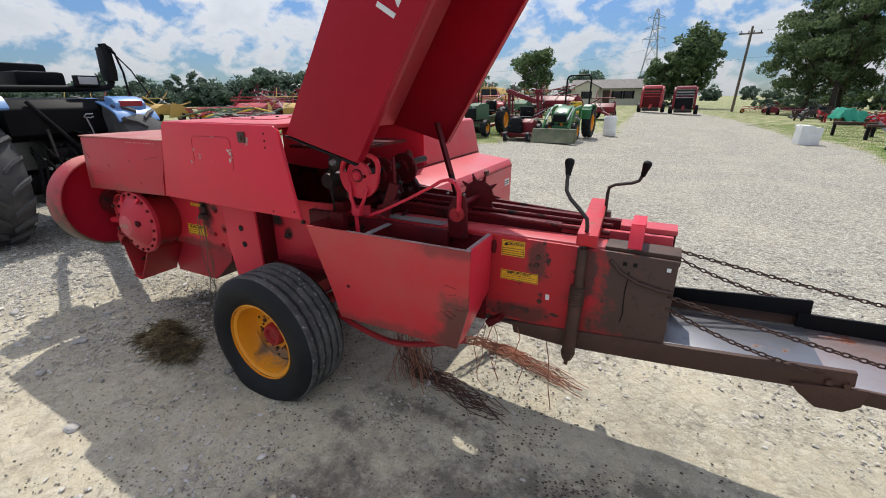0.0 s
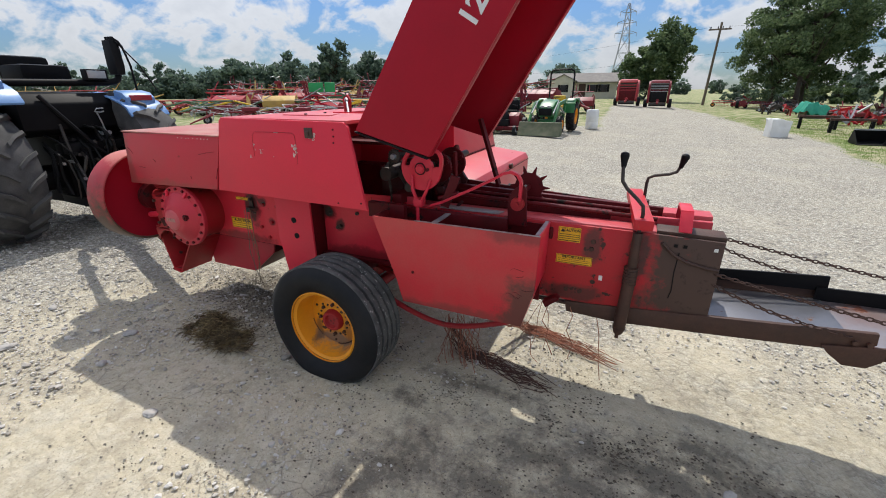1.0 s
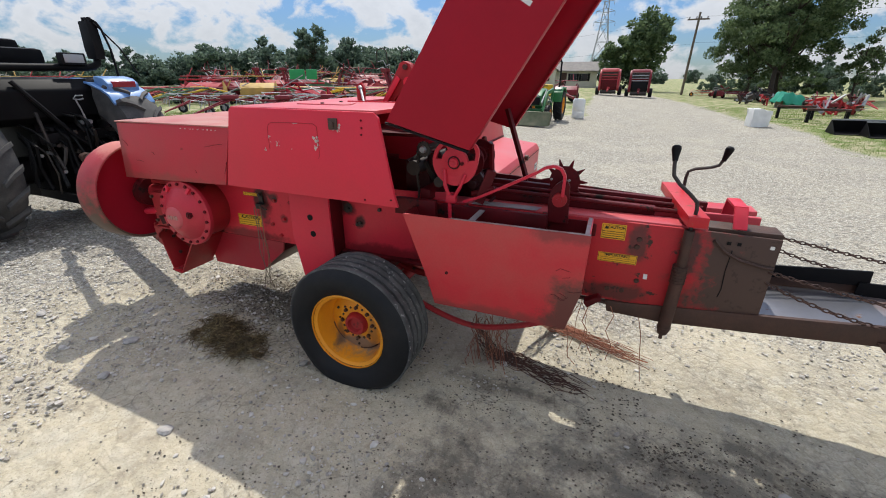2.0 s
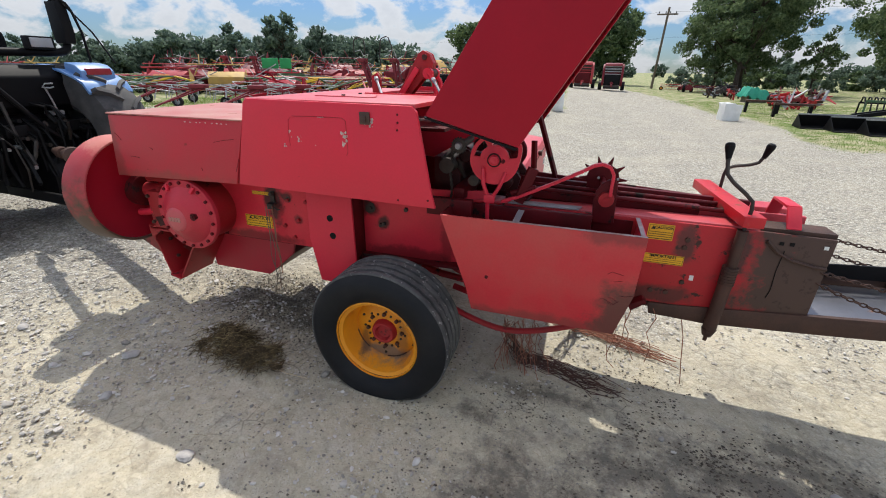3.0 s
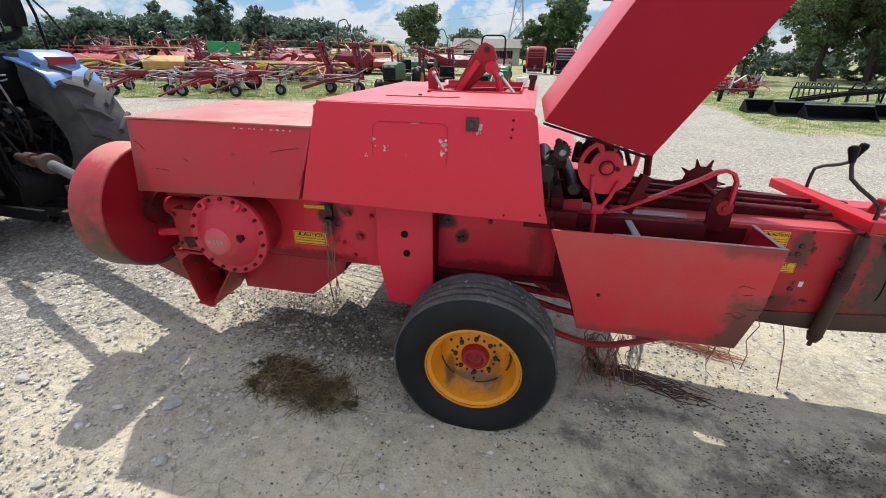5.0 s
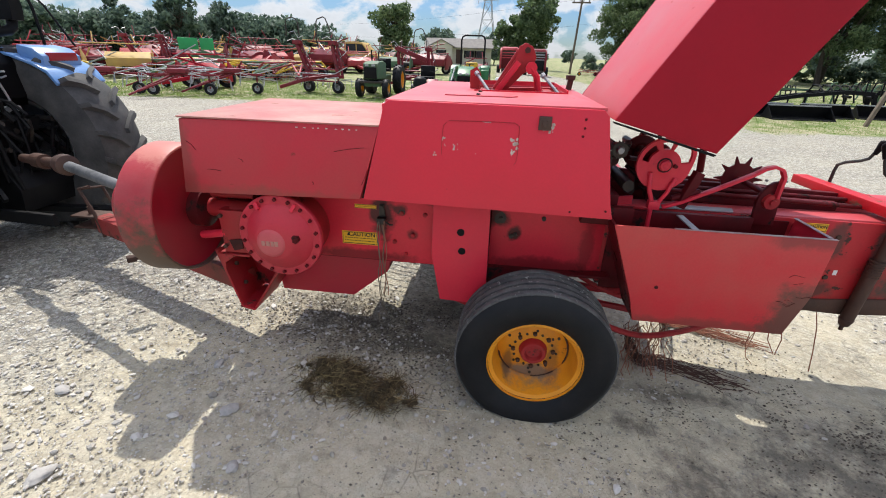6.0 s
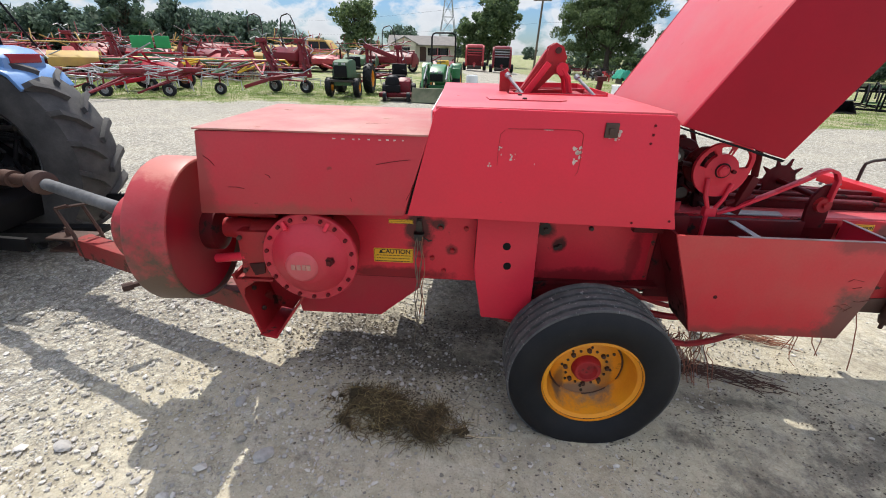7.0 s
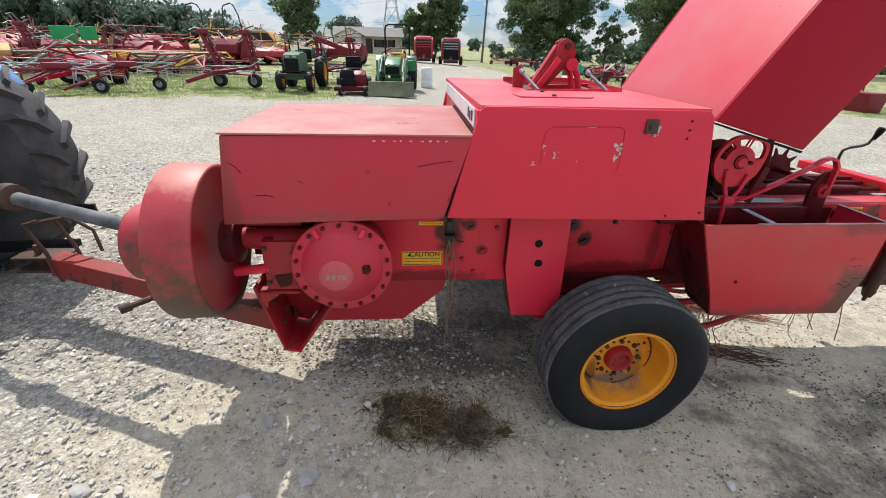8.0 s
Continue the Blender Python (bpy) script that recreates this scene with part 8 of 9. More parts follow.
for i, (x, y, mat, label) in enumerate(((8.1, 28.4, YARD_RED, "red finishing mower by the lane"), (9.8, 28.6, RED_WORN, "worn red disc implement on the verge"), (6.9, 36.4, DARK_STEEL, "dark cultivator on the verge"), (9.2, 37.5, RED_WORN, "rusty red plough frame under the trees"), (5.2, 41.5, YARD_RED, "red rotary cutter beside the pole"), (6.6, 41.0, YARD_RED, "red tiller near the trees"), (7.6, 39.5, RUST, "rusty harrow under the trees"), (4.3, 44.5, RED_GUARD, "faded red implement at the lane end"))):
    (hay_machine if i % 2 == 0 else rake_frame)(*((yard(x, y, 20 * i), 1.3, 0.9, 0.7, mat, 60 + i, label, "implements along the tree row") if i % 2 == 0 else (yard(x, y, 25 * i) @ Matrix.Scale(0.6, 4), mat, 60 + i, label, "implements along the tree row")))
heap_r = random.Random(31)
for i, (x, y, w, h, mat, label) in enumerate(((7.2, 25.8, 1.0, 0.9, RED_BAR, "orange-red tangle of implement arms on the verge"), (8.4, 26.3, 1.5, 1.0, RED_WORN, "heap of dark red implement frames on the verge"), (8.9, 26.9, 1.2, 1.1, RED_DARK, "stacked dark red tillage arms"), (6.6, 32.6, 1.1, 0.7, RED_WORN, "worn red implement parts by the tarpaulin"), (5.6, 33.6, 0.9, 0.6, DARK_STEEL, "dark steel implement parts in the grass"))):
    t = thing("implement_frame", yard(x, y, 30 * i), label, "implement", "implements along the tree row")
    for k in range(12):
        bm = B()
        p = Vector((heap_r.uniform(-w / 2, w / 2), heap_r.uniform(-0.4, 0.4), heap_r.uniform(0.05, h * 0.7)))
        q = Vector((heap_r.uniform(-w / 2, w / 2), heap_r.uniform(-0.4, 0.4), heap_r.uniform(0.2, h)))
        beam(bm, p, q, heap_r.uniform(0.05, 0.14), heap_r.uniform(0.04, 0.10), (0.3, 0.9, 0.2))
        part("frame_arm", bm, (mat, mat, GREY_STEEL, RUST)[heap_r.randrange(4)], t)
    for s in (-1, 1):
        bm = B()
        beam(bm, (s * w * 0.3, 0, 0), (s * w * 0.2, 0, h * 0.6), 0.08, 0.08, (0, 1, 0))
        part("leg", bm, mat, t)
for x, y in ((5.75, 23.3), (6.35, 21.6)):
    t = thing("steel_stand", yard(x, y, -8), "low dark steel stand on the verge", "stand", "low stands on the verge")
    bm = B()
    box(bm, -0.65, 0.65, -0.15, 0.15, 0.46, 0.54)
    part("stand_top", bm, RUST, t)
    for px, py in ((-0.58, -0.1), (0.58, -0.1), (-0.58, 0.1), (0.58, 0.1)):
        bm = B()
        box(bm, px - 0.05, px + 0.05, py - 0.04, py + 0.04, 0, 0.46)
        part("leg", bm, BLACK, t)
loader = thing("front_loader", yard(9.6, 18.6, -6), "black front loader arms lying on the grass", "front loader", "black loader attachments on the verge")
for s in (0.0, 0.45):
    bm = B()
    pts = [(-2.3, s, 0.35), (-1.0, s, 0.62), (0.4, s + 0.05, 0.80), (1.3, s + 0.05, 0.78), (1.5, s + 0.05, 0.2)]
    for a, b_ in zip(pts, pts[1:]):
        beam(bm, a, b_, 0.09, 0.13)
    part("loader_arm", bm, BLACK, loader)
bm = B()
for x in (-0.9, 0.6, 1.3):
    rod(bm, (x, 0.0, 0.65), (x, 0.5, 0.65), 0.05, seg=8)
part("cross_tube", bm, BLACK, loader)
for x in (0.7, 1.2):
    bm = B()
    pipe(bm, [(x, 0.1, 0.75), (x + 0.05, 0.1, 1.15), (x + 0.3, 0.1, 1.2), (x + 0.35, 0.1, 0.7)], 0.025, 6)
    part("guard_hoop", bm, BLACK, loader)
tarped = thing("tarp_covered_load", yard(7.3, 30.8, 15) @ Matrix.Scale(0.72, 4), "small implement covered by a bright green tarpaulin", "tarpaulin")
bm = B()
bmesh.ops.create_grid(bm, x_segments=18, y_segments=14, size=1.0)
for v in bm.verts:
    e = max(abs(v.co.x), abs(v.co.y))
    z = 1.0 - max(0, e - 0.70) * 2.6 + 0.16 * noise.noise(v.co * 2.6) - 0.25 * v.co.x
    v.co = Vector((v.co.x * 1.05, v.co.y * 0.75, max(z, 0.16) + 0.06 * math.sin(9 * v.co.x + 4 * v.co.y) * (e > 0.7)))
bmesh.ops.solidify(bm, geom=bm.faces[:], thickness=0.02)
part("tarpaulin", bm, TARP, tarped)
for x in (-0.7, 0.7):
    bm = B()
    box(bm, x - 0.08, x + 0.08, -0.4, 0.4, 0, 0.6)
    part("trestle", bm, WOOD, tarped)
spreader = thing("red_box", yard(12.6, 15.2, 10), "orange-red steel box on the verge", "box")
bm = B()
prism(bm, [(-0.3, 0), (0.3, 0), (0.42, 0.62), (-0.42, 0.62)], -0.65, 0.65)
part("box_body", bm, YARD_RED, spreader, "", 0.02)
sign = thing("wooden_post", yard(9.0, 15.6, 0), "leaning grey wooden post with a metal box on top", "post")
bm = B()
beam(bm, (0.05, 0, 0), (0.42, 0.1, 1.45), 0.10, 0.10, (0, 1, 0))
part("shaft", bm, WOOD, sign, "", 0.008)
bm = B()
prism(bm, [(-0.12, 1.44), (0.26, 1.44), (0.26, 1.56), (0.18, 1.65), (-0.04, 1.65), (-0.12, 1.56)], 0.18, 0.72, "x")
part("metal_box", bm, GREEN_DULL, sign, "", 0.03)

# utility pole with wires
upole = thing("utility_pole", yard(2.5, 47.4, 0), "leaning wooden utility pole with a crossarm", "utility pole")
bm = B()
rod(bm, (0.50, 0, -0.3), (0.75, 0, 6.8), 0.12, 0.09, 10)
part("shaft", bm, WOOD, upole)
bm = B()
beam(bm, (-0.15, 0, 6.25), (1.55, 0, 6.25), 0.1, 0.12)
part("crossarm", bm, WOOD, upole)
for x in (0.0, 0.55, 0.9, 1.4):
    bm = B()
    rod(bm, (x, 0, 6.3), (x, 0, 6.48), 0.04, seg=6)
    part("insulator", bm, DARK_STEEL, upole)
for a, b in (((0, 0, 6.45), (-38, 30, 5.6)), ((1.4, 0, 6.45), (45, -6, 7.5)), ((0.4, 0, 4.3), (-38, 30, 3.8)), ((0.5, 0, 4.4), (45, -6, 5.8))):
    bm = B()
    a, b = Vector(a), Vector(b)
    pipe(bm, [a.lerp(b, f / 12) - Vector((0, 0, 4 * 0.5 * (f / 12) * (1 - f / 12))) for f in range(13)], 0.007, 4)
    part("wire", bm, BLACK, upole)

# lattice transmission tower
tower = thing("lattice_tower", yard(-15.0, 160, 10), "grey steel lattice transmission tower", "power tower")
levels = [(0.0, 3.8), (6.5, 2.6), (12, 1.75), (17, 1.15), (20.5, 0.8), (23.5, 0.7), (26.0, 0.3)]
for (z0, w0), (z1, w1) in zip(levels, levels[1:]):
    bm = B()
    c0 = [Vector((sx * w0, sy * w0, z0)) for sx, sy in ((-1, -1), (1, -1), (1, 1), (-1, 1))]
    c1 = [Vector((sx * w1, sy * w1, z1)) for sx, sy in ((-1, -1), (1, -1), (1, 1), (-1, 1))]
    for i in range(4):
        j = (i + 1) % 4
        rod(bm, c0[i], c1[i], 0.12, seg=4)
        rod(bm, c0[i], c1[j], 0.07, seg=4)
        rod(bm, c0[j], c1[i], 0.07, seg=4)
        rod(bm, c1[i], c1[j], 0.07, seg=4)
    part("lattice_section", bm, GREY_STEEL, tower)
for z, w in ((17.5, 3.2), (20.5, 2.8), (23.5, 2.3)):
    bm = B()
    for s in (-1, 1):
        rod(bm, (0, 0, z), (s * w, 0, z + 0.3), 0.10, seg=4)
        rod(bm, (0, 0, z + 1.2), (s * w, 0, z + 0.3), 0.08, seg=4)
        rod(bm, (s * w, 0, z + 0.3), (s * w, 0, z - 0.9), 0.08, seg=4)
    part("crossarm", bm, GREY_STEEL, tower)

# house
house = thing("house", yard(-10.4, 61, 6) @ Matrix.Scale(0.86, 4), "low beige house with a grey shingle roof", "house")
bm = B()
box(bm, -5.0, 5.0, 0, 5.5, 0, 2.3)
part("wall", bm, SIDING, house)
bm = B()
prism(bm, [(-0.4, 2.25), (2.75, 3.55), (5.9, 2.25), (5.9, 2.38), (2.75, 3.70), (-0.4, 2.38)], -5.3, 5.3, "x")
part("roof", bm, SHINGLE, house)
bm = B()
prism(bm, [(-4.4, 2.2), (-0.9, 2.2), (-0.9, 2.5), (-2.65, 3.35), (-4.4, 2.5)], -0.9, 2.5)
box(bm, -4.3, -1.0, -0.85, 0.2, 0, 2.3)
part("gable_wing", bm, SIDING, house)
bm = B()
prism(bm, [(-4.7, 2.38), (-2.65, 3.38), (-0.6, 2.38), (-0.6, 2.50), (-2.65, 3.50), (-4.7, 2.50)], -1.05, 2.5)
part("gable_roof", bm, SHINGLE, house)
for x, y in ((-2.65, -0.87), (3.2, -0.03), (1.6, -0.03)):
    win = new("window")
    win.parent = house
    bm = B()
    box(bm, x - 0.45, x + 0.45, y - 0.04, y + 0.02, 0.95, 1.95)
    part("pane", bm, GLASS_DARK, win)
    for s in (-1, 1):
        bm = B()
        box(bm, x + s * 0.62 - 0.15, x + s * 0.62 + 0.15, y - 0.05, y, 0.92, 1.98)
        part("shutter", bm, BLACK, win)
bm = B()
box(bm, -0.4, 0.6, -0.05, 0.02, 0.1, 2.1)
part("door", bm, RUST, house)

# ---- trees, tree line, grass ----


def tree_meshes(height, width, trunk_h, clumps, leaves, leaf, seed, mat, lean=0.0):
    """Trunk with limbs, and a crown of leaf clumps with an uneven outline."""
    r = np.random.default_rng(seed)
    bm = B()
    top = height * 0.75
    pts = [(lean * f * height + 0.06 * width * math.sin(3 * f + seed), 0.05 * width * math.cos(2.3 * f + seed), f * top) for f in (0, 0.15, 0.35, 0.6, 1.0)]
    pipe(bm, pts, 0.019 * height, 8, 0.004 * height)
    tips = []
    for i in range(16):
        f = r.uniform(0.22, 0.85)
        base = Vector((lean * f * height, 0, f * top))
        k = r.uniform(0, 2 * math.pi)
        end = base + Vector((math.cos(k) * width * 0.36, math.sin(k) * width * 0.36, height * r.uniform(0.10, 0.25)))
        mid_ = base.lerp(end, 0.5) + Vector((0, 0, -0.02 * height))
        pipe(bm, [base, mid_, end], 0.009 * height, 6, 0.002 * height)
        tips.append(end)
    cz, hz = (trunk_h + height) / 2, (height - trunk_h) / 2
    cent = []
    while len(cent) < clumps:
        p = r.uniform(-1, 1, 3)
        q = np.linalg.norm(p)
        if q > 1 or q < 0.35:
            continue
        wob = 0.80 + (0.46 if leaves > 130 else 0.20) * noise.noise(Vector((p[0] * 1.7 + seed, p[1] * 1.7, p[2] * 1.7)))
        taper = 1.0 - 0.35 * max(p[2], 0) ** 2
        cent.append((p[0] * width / 2 * wob * 1.2 * taper + lean * height * 0.7, p[1] * width / 2 * wob * 1.2 * taper, cz + p[2] * hz * wob * 1.15))
    cent = np.array(cent)
    cr = (0.080 if leaves > 130 else 0.14) * width * r.uniform(0.6, 1.25, clumps)
    n = clumps * leaves
    c = np.repeat(cent, leaves, 0)
    rad = np.repeat(cr, leaves)
    d = r.normal(size=(n, 3))
    d /= np.linalg.norm(d, axis=1)[:, None]
    pos = c + d * (rad * r.uniform(0.2, 1.0, n) ** 0.5)[:, None] * np.array([1, 1, 0.75])
    a = r.normal(size=(n, 3))
    a /= np.linalg.norm(a, axis=1)[:, None]
    b = np.cross(a, r.normal(size=(n, 3)))
    b /= np.linalg.norm(b, axis=1)[:, None]
    s = (leaf * r.uniform(0.6, 1.4, n))[:, None]
    v = np.stack([pos - a * s, pos + b * s * 0.55, pos + a * s, pos - b * s * 0.55], 1).reshape(-1, 3)
    f = np.arange(n * 4).reshape(-1, 4)
    crown = raw_mesh("crown", v.tolist(), f.tolist(), mat)
    bmesh.ops.recalc_face_normals(bm, faces=bm.faces)
    trunk = bpy.data.meshes.new("trunk")
    bm.to_mesh(trunk)
    bm.free()
    trunk.materials.append(BARK)
    return trunk, crown


def plant(meshes, m, label, group, name="tree"):
    t = thing(name, m, label, "tree", group)
    again("trunk", meshes[0], t, Matrix())
    again("crown", meshes[1], t, Matrix())
    return t


far_kinds = [tree_meshes(8.5, 8.5, -0.6, 60, 46, 0.37, 31, LEAF_FAR), tree_meshes(7.0, 9.5, -0.6, 60, 46, 0.37, 32, LEAF_FAR), tree_meshes(10.5, 6.5, 0.4, 44, 42, 0.38, 33, LEAF_FAR), tree_meshes(6.0, 7.5, 0.0, 36, 42, 0.40, 34, LEAF_FAR)]
tr = random.Random(12)
first = {}
for i in range(76):
    az = radians(-84 + 59.5 * i / 75 + tr.uniform(-0.6, 0.6))
    dist = 92 + tr.uniform(-4, 7)
    k = tr.choice((0, 1, 3, 3, 1, 0, 2)) if i not in (56,) else 2
    x, y = dist * math.sin(az) - 1.0, dist * math.cos(az)
    m = on_ground(x, y, tr.uniform(0, 360), -0.8) @ Matrix.Scale(tr.uniform(0.54, 0.70) * (1 + 0.5 * min(max((58 + math.degrees(az)) / 8, 0), 1)), 4)
    plant(far_kinds[k], m, "dense green tree in the field-edge tree line", "tree line along the field")
for az, dist, k, sc in ((-39.5, 88, 2, 1.0), (-11.1, 76, 0, 0.66), (-4.6, 74, 2, 0.55), (-1.9, 66, 0, 0.5), (24, 95, 1, 0.7), (29, 110, 0, 0.8), (34, 100, 3, 0.9), (41, 105, 1, 0.9), (13.5, 78, 3, 0.55), (16, 80, 2, 0.45)):
    plant(far_kinds[k], on_ground(dist * math.sin(radians(az)) - 0.5, dist * math.cos(radians(az)), 40 * k, -0.2) @ Matrix.Scale(sc, 4), "small green tree standing far off", "scattered far trees")
for i in range(34):
    az = radians(-26 + 92 * i / 33 + tr.uniform(-0.9, 0.9))
    dist = 150 + tr.uniform(-12, 20)
    plant(far_kinds[tr.choice((1, 3, 3, 0))], on_ground(dist * math.sin(az), dist * math.cos(az), tr.uniform(0, 360), -0.8) @ Matrix.Scale(tr.uniform(0.5, 0.8), 4), "low green tree on the far field edge", "low trees on the horizon")
plant(tree_meshes(6.4, 5.0, 1.2, 60, 110, 0.16, 41, LEAF), on_ground(-15.6, 48.2, 0), "round-crowned green tree behind the implements", "lone trees")
plant(tree_meshes(9.2, 6.0, 1.0, 80, 110, 0.20, 42, LEAF, 0.10), on_ground(-1.4, 62.2, 0), "tall dark green tree behind the round balers", "lone trees")
plant(tree_meshes(6.5, 4.5, 0.6, 50, 90, 0.2, 46, LEAF), on_ground(-3.8, 62.8, 0), "bushy green tree beside the taller one", "lone trees")
big = tree_meshes(13.5, 10.5, 2.0, 165, 165, 0.12, 43, LEAF, 0.02)
big2 = tree_meshes(12.0, 9.5, 1.5, 155, 165, 0.12, 44, LEAF, -0.03)
for x, y, rz, k, sc in ((7.9, 46.5, 0, 1, 0.72), (9.6, 44.5, 70, 0, 0.85), (10.6, 48.5, 160, 1, 0.75), (21.2, 46.0, 30, 0, 0.95), (23.5, 44.0, 140, 1, 1.0), (25.5, 48.0, 250, 0, 1.0), (29.5, 44.0, 310, 1, 1.05), (34, 42, 20, 0, 1.0), (24.5, 53, 90, 1, 1.1)):
    plant(big if k == 0 else big2, on_ground(x, y, rz) @ Matrix.Scale(sc, 4), "large leafy shade tree with dark trunk on the verge", "shade trees along the verge")


shrub = [tree_meshes(3.0, 3.6, 0.0, 26, 70, 0.15, 51, LEAF_FAR), tree_meshes(2.4, 3.2, 0.0, 22, 70, 0.14, 52, LEAF)]
for i in range(30):
    az = radians(7.0 + 46 * i / 29 + tr.uniform(-0.5, 0.5))
    dist = 58 + tr.uniform(-3, 6)
    plant(shrub[i % 2], on_ground(dist * math.sin(az), dist * math.cos(az), tr.uniform(0, 360), -0.3) @ Matrix.Scale(tr.uniform(0.55, 1.15), 4), "dark green shrub in the hedge behind the shade trees", "hedge behind the shade trees", "shrub")
plant(tree_meshes(5.0, 3.0, 0.6, 34, 90, 0.10, 53, LEAF, 0.05), on_ground(14.6, 45.0), "thin young tree with sparse leaves on the verge", "lone trees")


def grass(name, count, region, seed, tall, label):
    """Blades where the verge function says grass grows."""
    r = np.random.default_rng(seed)
    x0, x1, y0, y1 = region
    verts, faces, n, tries = [], [], 0, 0
    while n < count and tries < count * 8:
        tries += 1
        x, y = r.uniform(x0, x1), r.uniform(y0, y1)
        g = lawn(x, y)
        if g < -0.35 or r.random() > 0.35 + g:
            continue
        h, k, w = tall * r.uniform(0.4, 1.3), r.uniform(0, 6.28), r.uniform(0.004, 0.010)
        z, o = ground_z(x, y) - 0.01, len(verts)
        lx, ly = h * 0.5 * math.cos(k * 3), h * 0.5 * math.sin(k * 3)
        verts += [(x - w * math.cos(k), y - w * math.sin(k), z), (x + w * math.cos(k), y + w * math.sin(k), z), (x + lx, y + ly, z + h)]
        faces.append((o, o + 1, o + 2))
        n += 1
    tagged(new(name, raw_mesh(name, verts, faces, GRASS)), label, "grass", kind="stuff")


grass("verge_grass", 42000, (-20, -5, 11, 21), 3, 0.06, "patchy bright green grass and weeds round the implements")
grass("verge_grass", 42000, (2.5, 16, 12, 32), 4, 0.055, "rough green and straw-coloured grass along the lane verge")

# ---- small things on the ground beside the baler ----


def hay_heap(cx, cy, rx, ry, seed, n, label, high=0.072):
    """A matted heap of wet hay: a low dark mound under loose stalks."""
    r = random.Random(seed)
    t = thing("hay_heap", on_ground(cx, cy, -10), label, "hay")

    def height(x, y):
        q = math.hypot(x / rx, y / ry)
        edge = 0.85 + 0.95 * noise.noise(Vector((x * 7, y * 9, seed))) + 0.40 * noise.noise(Vector((x * 25, y * 25, 3)))
        return high * max(0.0, edge - q) * (1 + 0.9 * noise.noise(Vector((x * 30, y * 30, seed))))

    bm = B()
    bmesh.ops.create_grid(bm, x_segments=110, y_segments=70, size=1.0)
    for v in bm.verts:
        x, y = v.co.x * rx * 1.5, v.co.y * ry * 1.5
        h = height(x, y)
        v.co = Vector((x, y, h + 0.004 + (0.008 * r.random() if h > 0.004 else -0.02)))
    bmesh.ops.delete(bm, geom=[v for v in bm.verts if v.co.z < -0.008], context="VERTS")
    part("matted_mound", bm, STRAW, t)
    for name, mat, count, lift_ in (("wet_straw", STRAW_DARK, n, 0.006), ("loose_straw", STRAW_DRY, n // 3, 0.012)):
        bm = B()
        for _ in range(count):
            k, q = r.uniform(0, 6.28), r.random() ** 0.6
            x, y = rx * 1.15 * q * math.cos(k), ry * 1.2 * q * math.sin(k)
            h = height(x, y)
            if h < 0.003 and r.random() < 0.75:
                continue
            a, l = r.uniform(0, 6.28), r.uniform(0.015, 0.085)
            p = Vector((x, y, h + r.uniform(0.003, lift_ + 0.012)))
            bend = p + Vector((l * 0.5 * math.cos(a), l * 0.5 * math.sin(a), r.uniform(-0.004, 0.014)))
            e = bend + Vector((l * 0.5 * math.cos(a + 0.4), l * 0.5 * math.sin(a + 0.4), r.uniform(-0.014, 0.006)))
            pipe(bm, [p, bend, e], r.uniform(0.0010, 0.0019), 3)
        ob = part(name, bm, mat, t, "", 0, 0)
        ob["kind"] = "stuff"


STRAW_DRY = material("dry_hay_stalk", (0.30, 0.23, 0.11), 0.85, second=(0.12, 0.085, 0.04), scale=9, amount=0.9, bump=0)
STRAW_DARK = material("wet_hay_stalk", (0.13, 0.092, 0.044), 0.85, second=(0.05, 0.036, 0.02), scale=9, amount=0.9, bump=0)
hay_heap(-2.54, 1.52, 0.32, 0.135, 7, 2600, "dark matted heap of old hay on the gravel")


def crumbs(name, seed, count, centre, spread, size, colour, label, clusters=0):
    """Scattered lumps of hay and dirt lying on the yard, gathered in patches."""
    r = np.random.default_rng(seed)
    spots = [(r.normal(centre[0], spread[0]), r.normal(centre[1], spread[1])) for _ in range(clusters or 1)]
    verts, faces = [], []
    for _ in range(count):
        if clusters:
            k = spots[int(clusters * r.random() ** 1.4)]
            x, y = k[0] + 0.05 * r.standard_t(2.2), k[1] + 0.032 * r.standard_t(2.2)
        else:
            x, y = r.normal(centre[0], spread[0]), r.normal(centre[1], spread[1])
        z, a, l = ground_z(x, y) + 0.001, r.uniform(0, 6.28), size * (0.25 + 1.6 * r.random() ** 3)
        w, o, n = l * r.uniform(0.5, 1.0), len(verts), 6
        for i in range(n):
            k = a + 6.283 * i / n
            q = r.uniform(0.6, 1.2)
            verts.append((x + l * q * math.cos(k), y + w * q * math.sin(k), z))
        verts.append((x + r.uniform(-0.3, 0.3) * l, y + r.uniform(-0.3, 0.3) * w, z + l * r.uniform(0.4, 0.9)))
        faces += [(o + i, o + (i + 1) % n, o + n) for i in range(n)]
    tagged(new(name, raw_mesh(name, verts, faces, colour)), label, "debris", kind="stuff")


CRUMB = material("dark_crumbled_hay_and_soil", (0.070, 0.058, 0.045), 0.95, second=(0.15, 0.125, 0.095), scale=20, amount=0.9, bump=0)
CLOD = material("grey_dirt_clod", (0.20, 0.18, 0.15), 0.95, second=(0.32, 0.29, 0.25), scale=14, amount=0.9, bump=0)
crumbs("dark_debris", 1, 6000, (-2.55, 2.02), (0.42, 0.26), 0.0045, CRUMB, "dark crumbled hay and dirt under the machine")
crumbs("dark_debris", 7, 6500, (-2.48, 2.10), (0.44, 0.18), 0.0056, CRUMB, "dark crumbled hay and soil between the wheel and the frame")
# hay bits, plus dark flecks that stand in for small shaded dents
crumbs("dark_debris", 2, 4200, (-0.6, 1.45), (0.85, 0.35), 0.0045, CRUMB, "dark bits of hay and flecks in place of shaded dents on the packed dirt", 170)
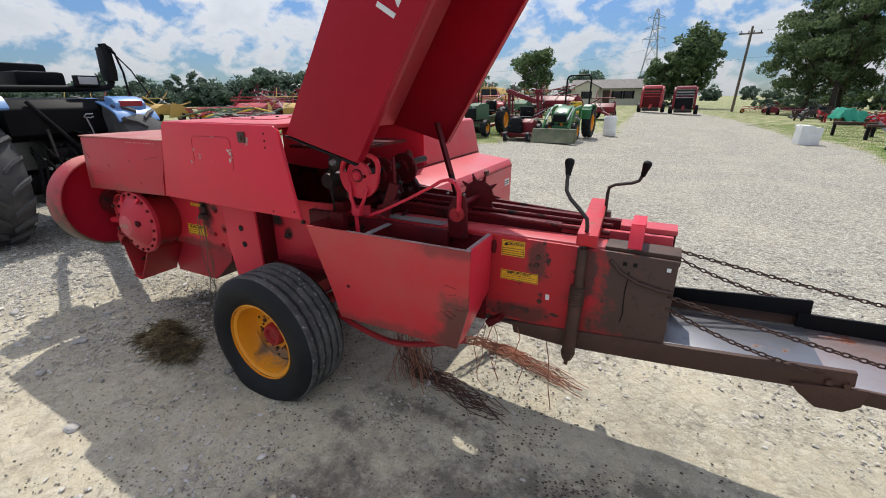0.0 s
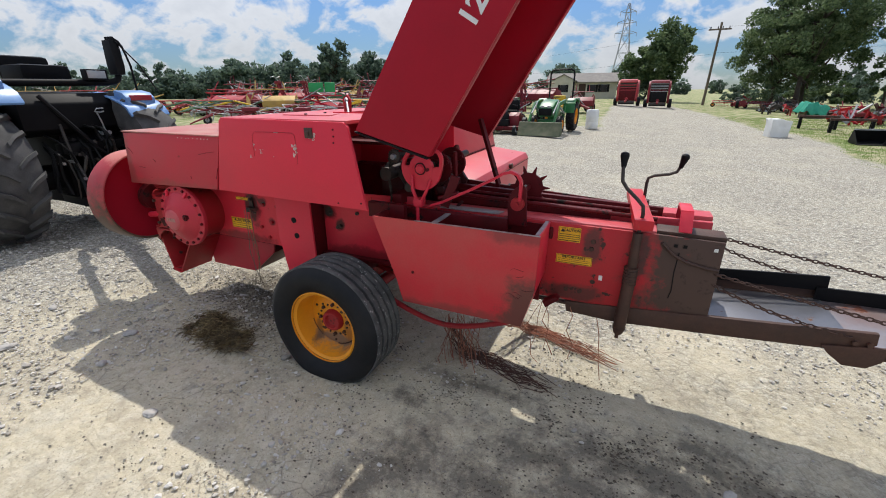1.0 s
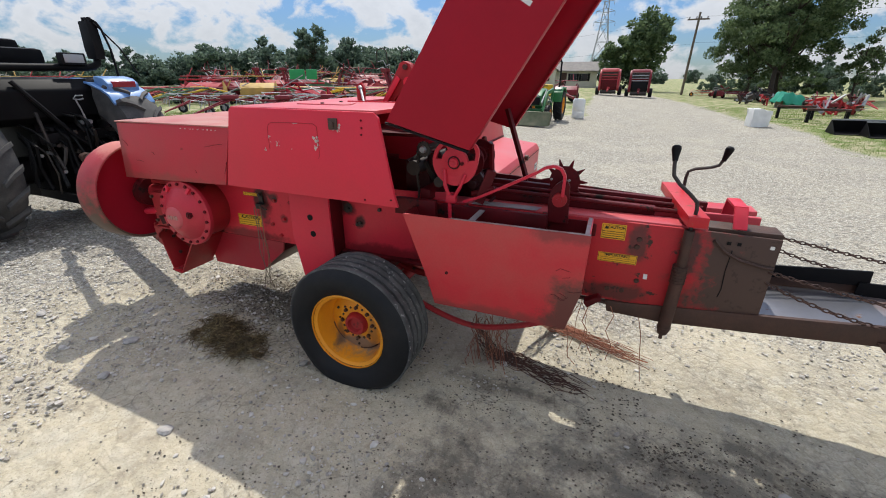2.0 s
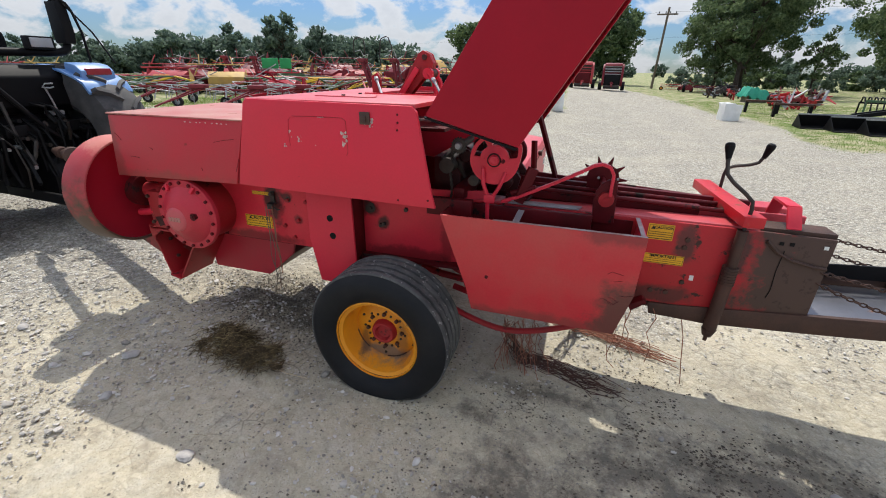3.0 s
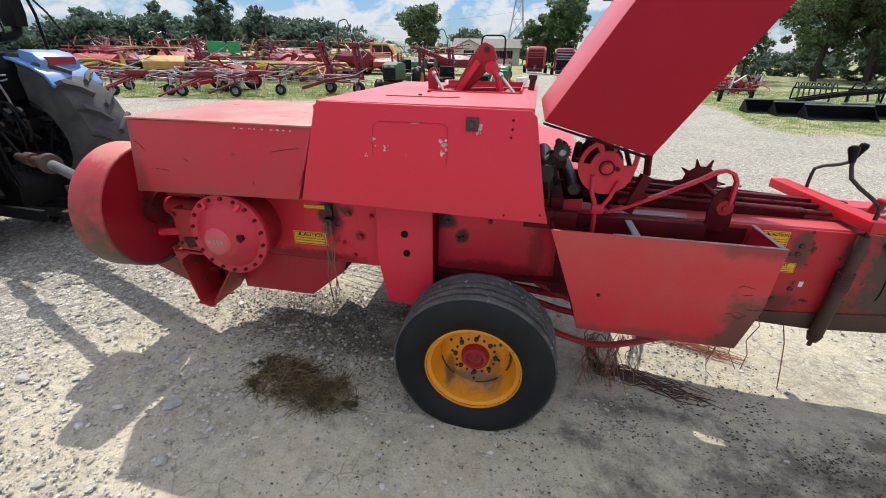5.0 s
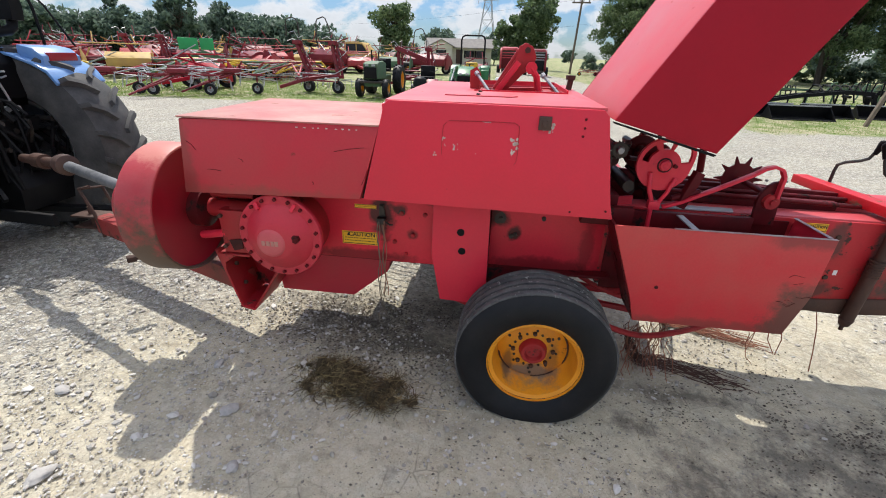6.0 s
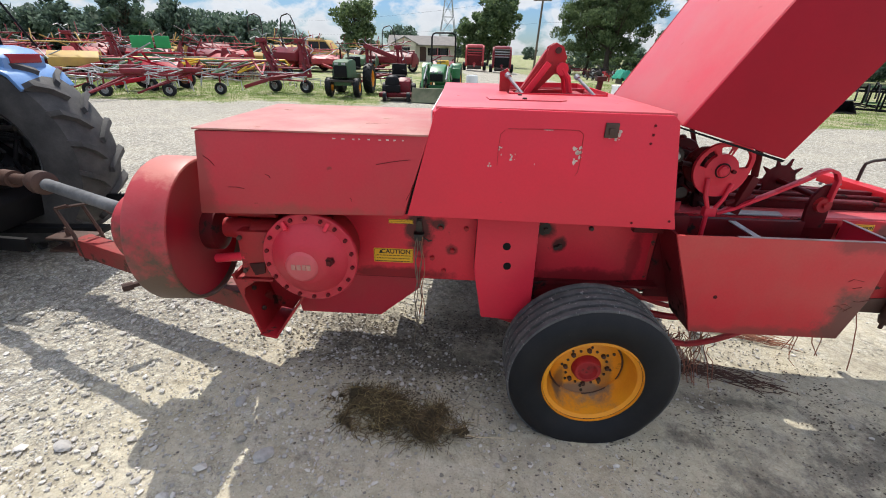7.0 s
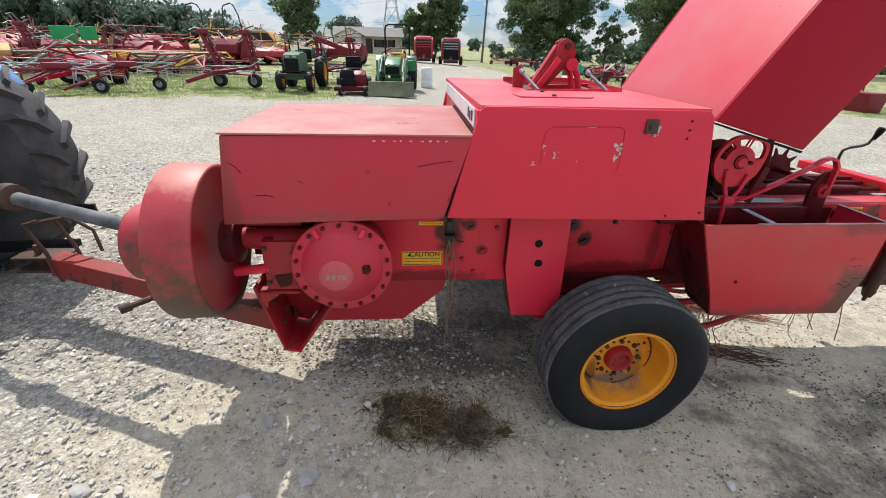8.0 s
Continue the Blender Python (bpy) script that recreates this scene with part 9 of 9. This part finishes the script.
crumbs("dark_debris", 3, 500, (-0.35, 2.35), (0.5, 0.2), 0.005, CRUMB, "dark bits of twine and hay on the gravel", 20)
crumbs("dark_debris", 4, 1500, (0.35, 1.80), (0.40, 0.16), 0.006, CRUMB, "clods of dark dirt in the shade", 50)
crumbs("dirt_clods", 6, 4500, (-1.3, 1.3), (1.3, 0.6), 0.0055, CLOD, "small grey clods on the packed dirt")
# stalks that lie loose, each its own length and turn
r_st = random.Random(21)
bm = B()
for _ in range(260):
    x, y = r_st.gauss(-2.35, 0.75), r_st.gauss(1.65, 0.35)
    a, l = r_st.uniform(0, 6.28), 0.012 + 0.05 * r_st.random() ** 2
    z = ground_z(x, y) + 0.004
    rod(bm, (x, y, z), (x + l * math.cos(a), y + l * math.sin(a), z + r_st.uniform(0, 0.006)), 0.0011, 0.0008, 3, False)
me_st = bpy.data.meshes.new("straw_litter")
bm.to_mesh(me_st)
bm.free()
me_st.materials.append(STRAW_DRY)
tagged(new("straw_litter", me_st), "short loose straw scattered on the gravel", "straw", kind="stuff")
PALE_STALK = material("bleached_pale_stalk", (0.62, 0.52, 0.36), 0.7, second=(0.45, 0.36, 0.22), scale=9, amount=0.8, bump=0)
stalk = thing("straw_stalk", on_ground(-2.25, 1.46), "single long bleached straw stalk on the dirt", "straw")
bm = B()
pipe(bm, [(-0.18, 0.05, 0.045), (-0.06, 0.02, 0.035), (0.02, 0.0, 0.018), (0.12, -0.012, 0.010), (0.25, 0.0, 0.006)], 0.0032, 6, 0.002)
part("stem", bm, PALE_STALK, stalk)
for i, (x, y, s_) in enumerate(((-2.18, 0.84, 0.040), (-3.05, 1.22, 0.045), (-3.55, 0.75, 0.05), (-2.85, 0.95, 0.035), (-3.9, 1.15, 0.04), (-4.2, 0.7, 0.05), (0.55, 1.75, 0.035), (-3.3, 1.5, 0.035))):
    st = thing("stone", on_ground(x, y, 40 * i), "flat pale limestone rock lying on the gravel", "stone", "larger stones on the yard")
    bm = B()
    bmesh.ops.create_icosphere(bm, subdivisions=3, radius=1.0)
    for v in bm.verts:
        v.co = v.co * (1 + 0.35 * noise.noise(v.co * 1.4 + Vector((i, 0, 0))))
        v.co = Vector((v.co.x * s_, v.co.y * s_ * 0.7, v.co.z * s_ * 0.32 + s_ * 0.12))
    part("rock", bm, STONE, st)
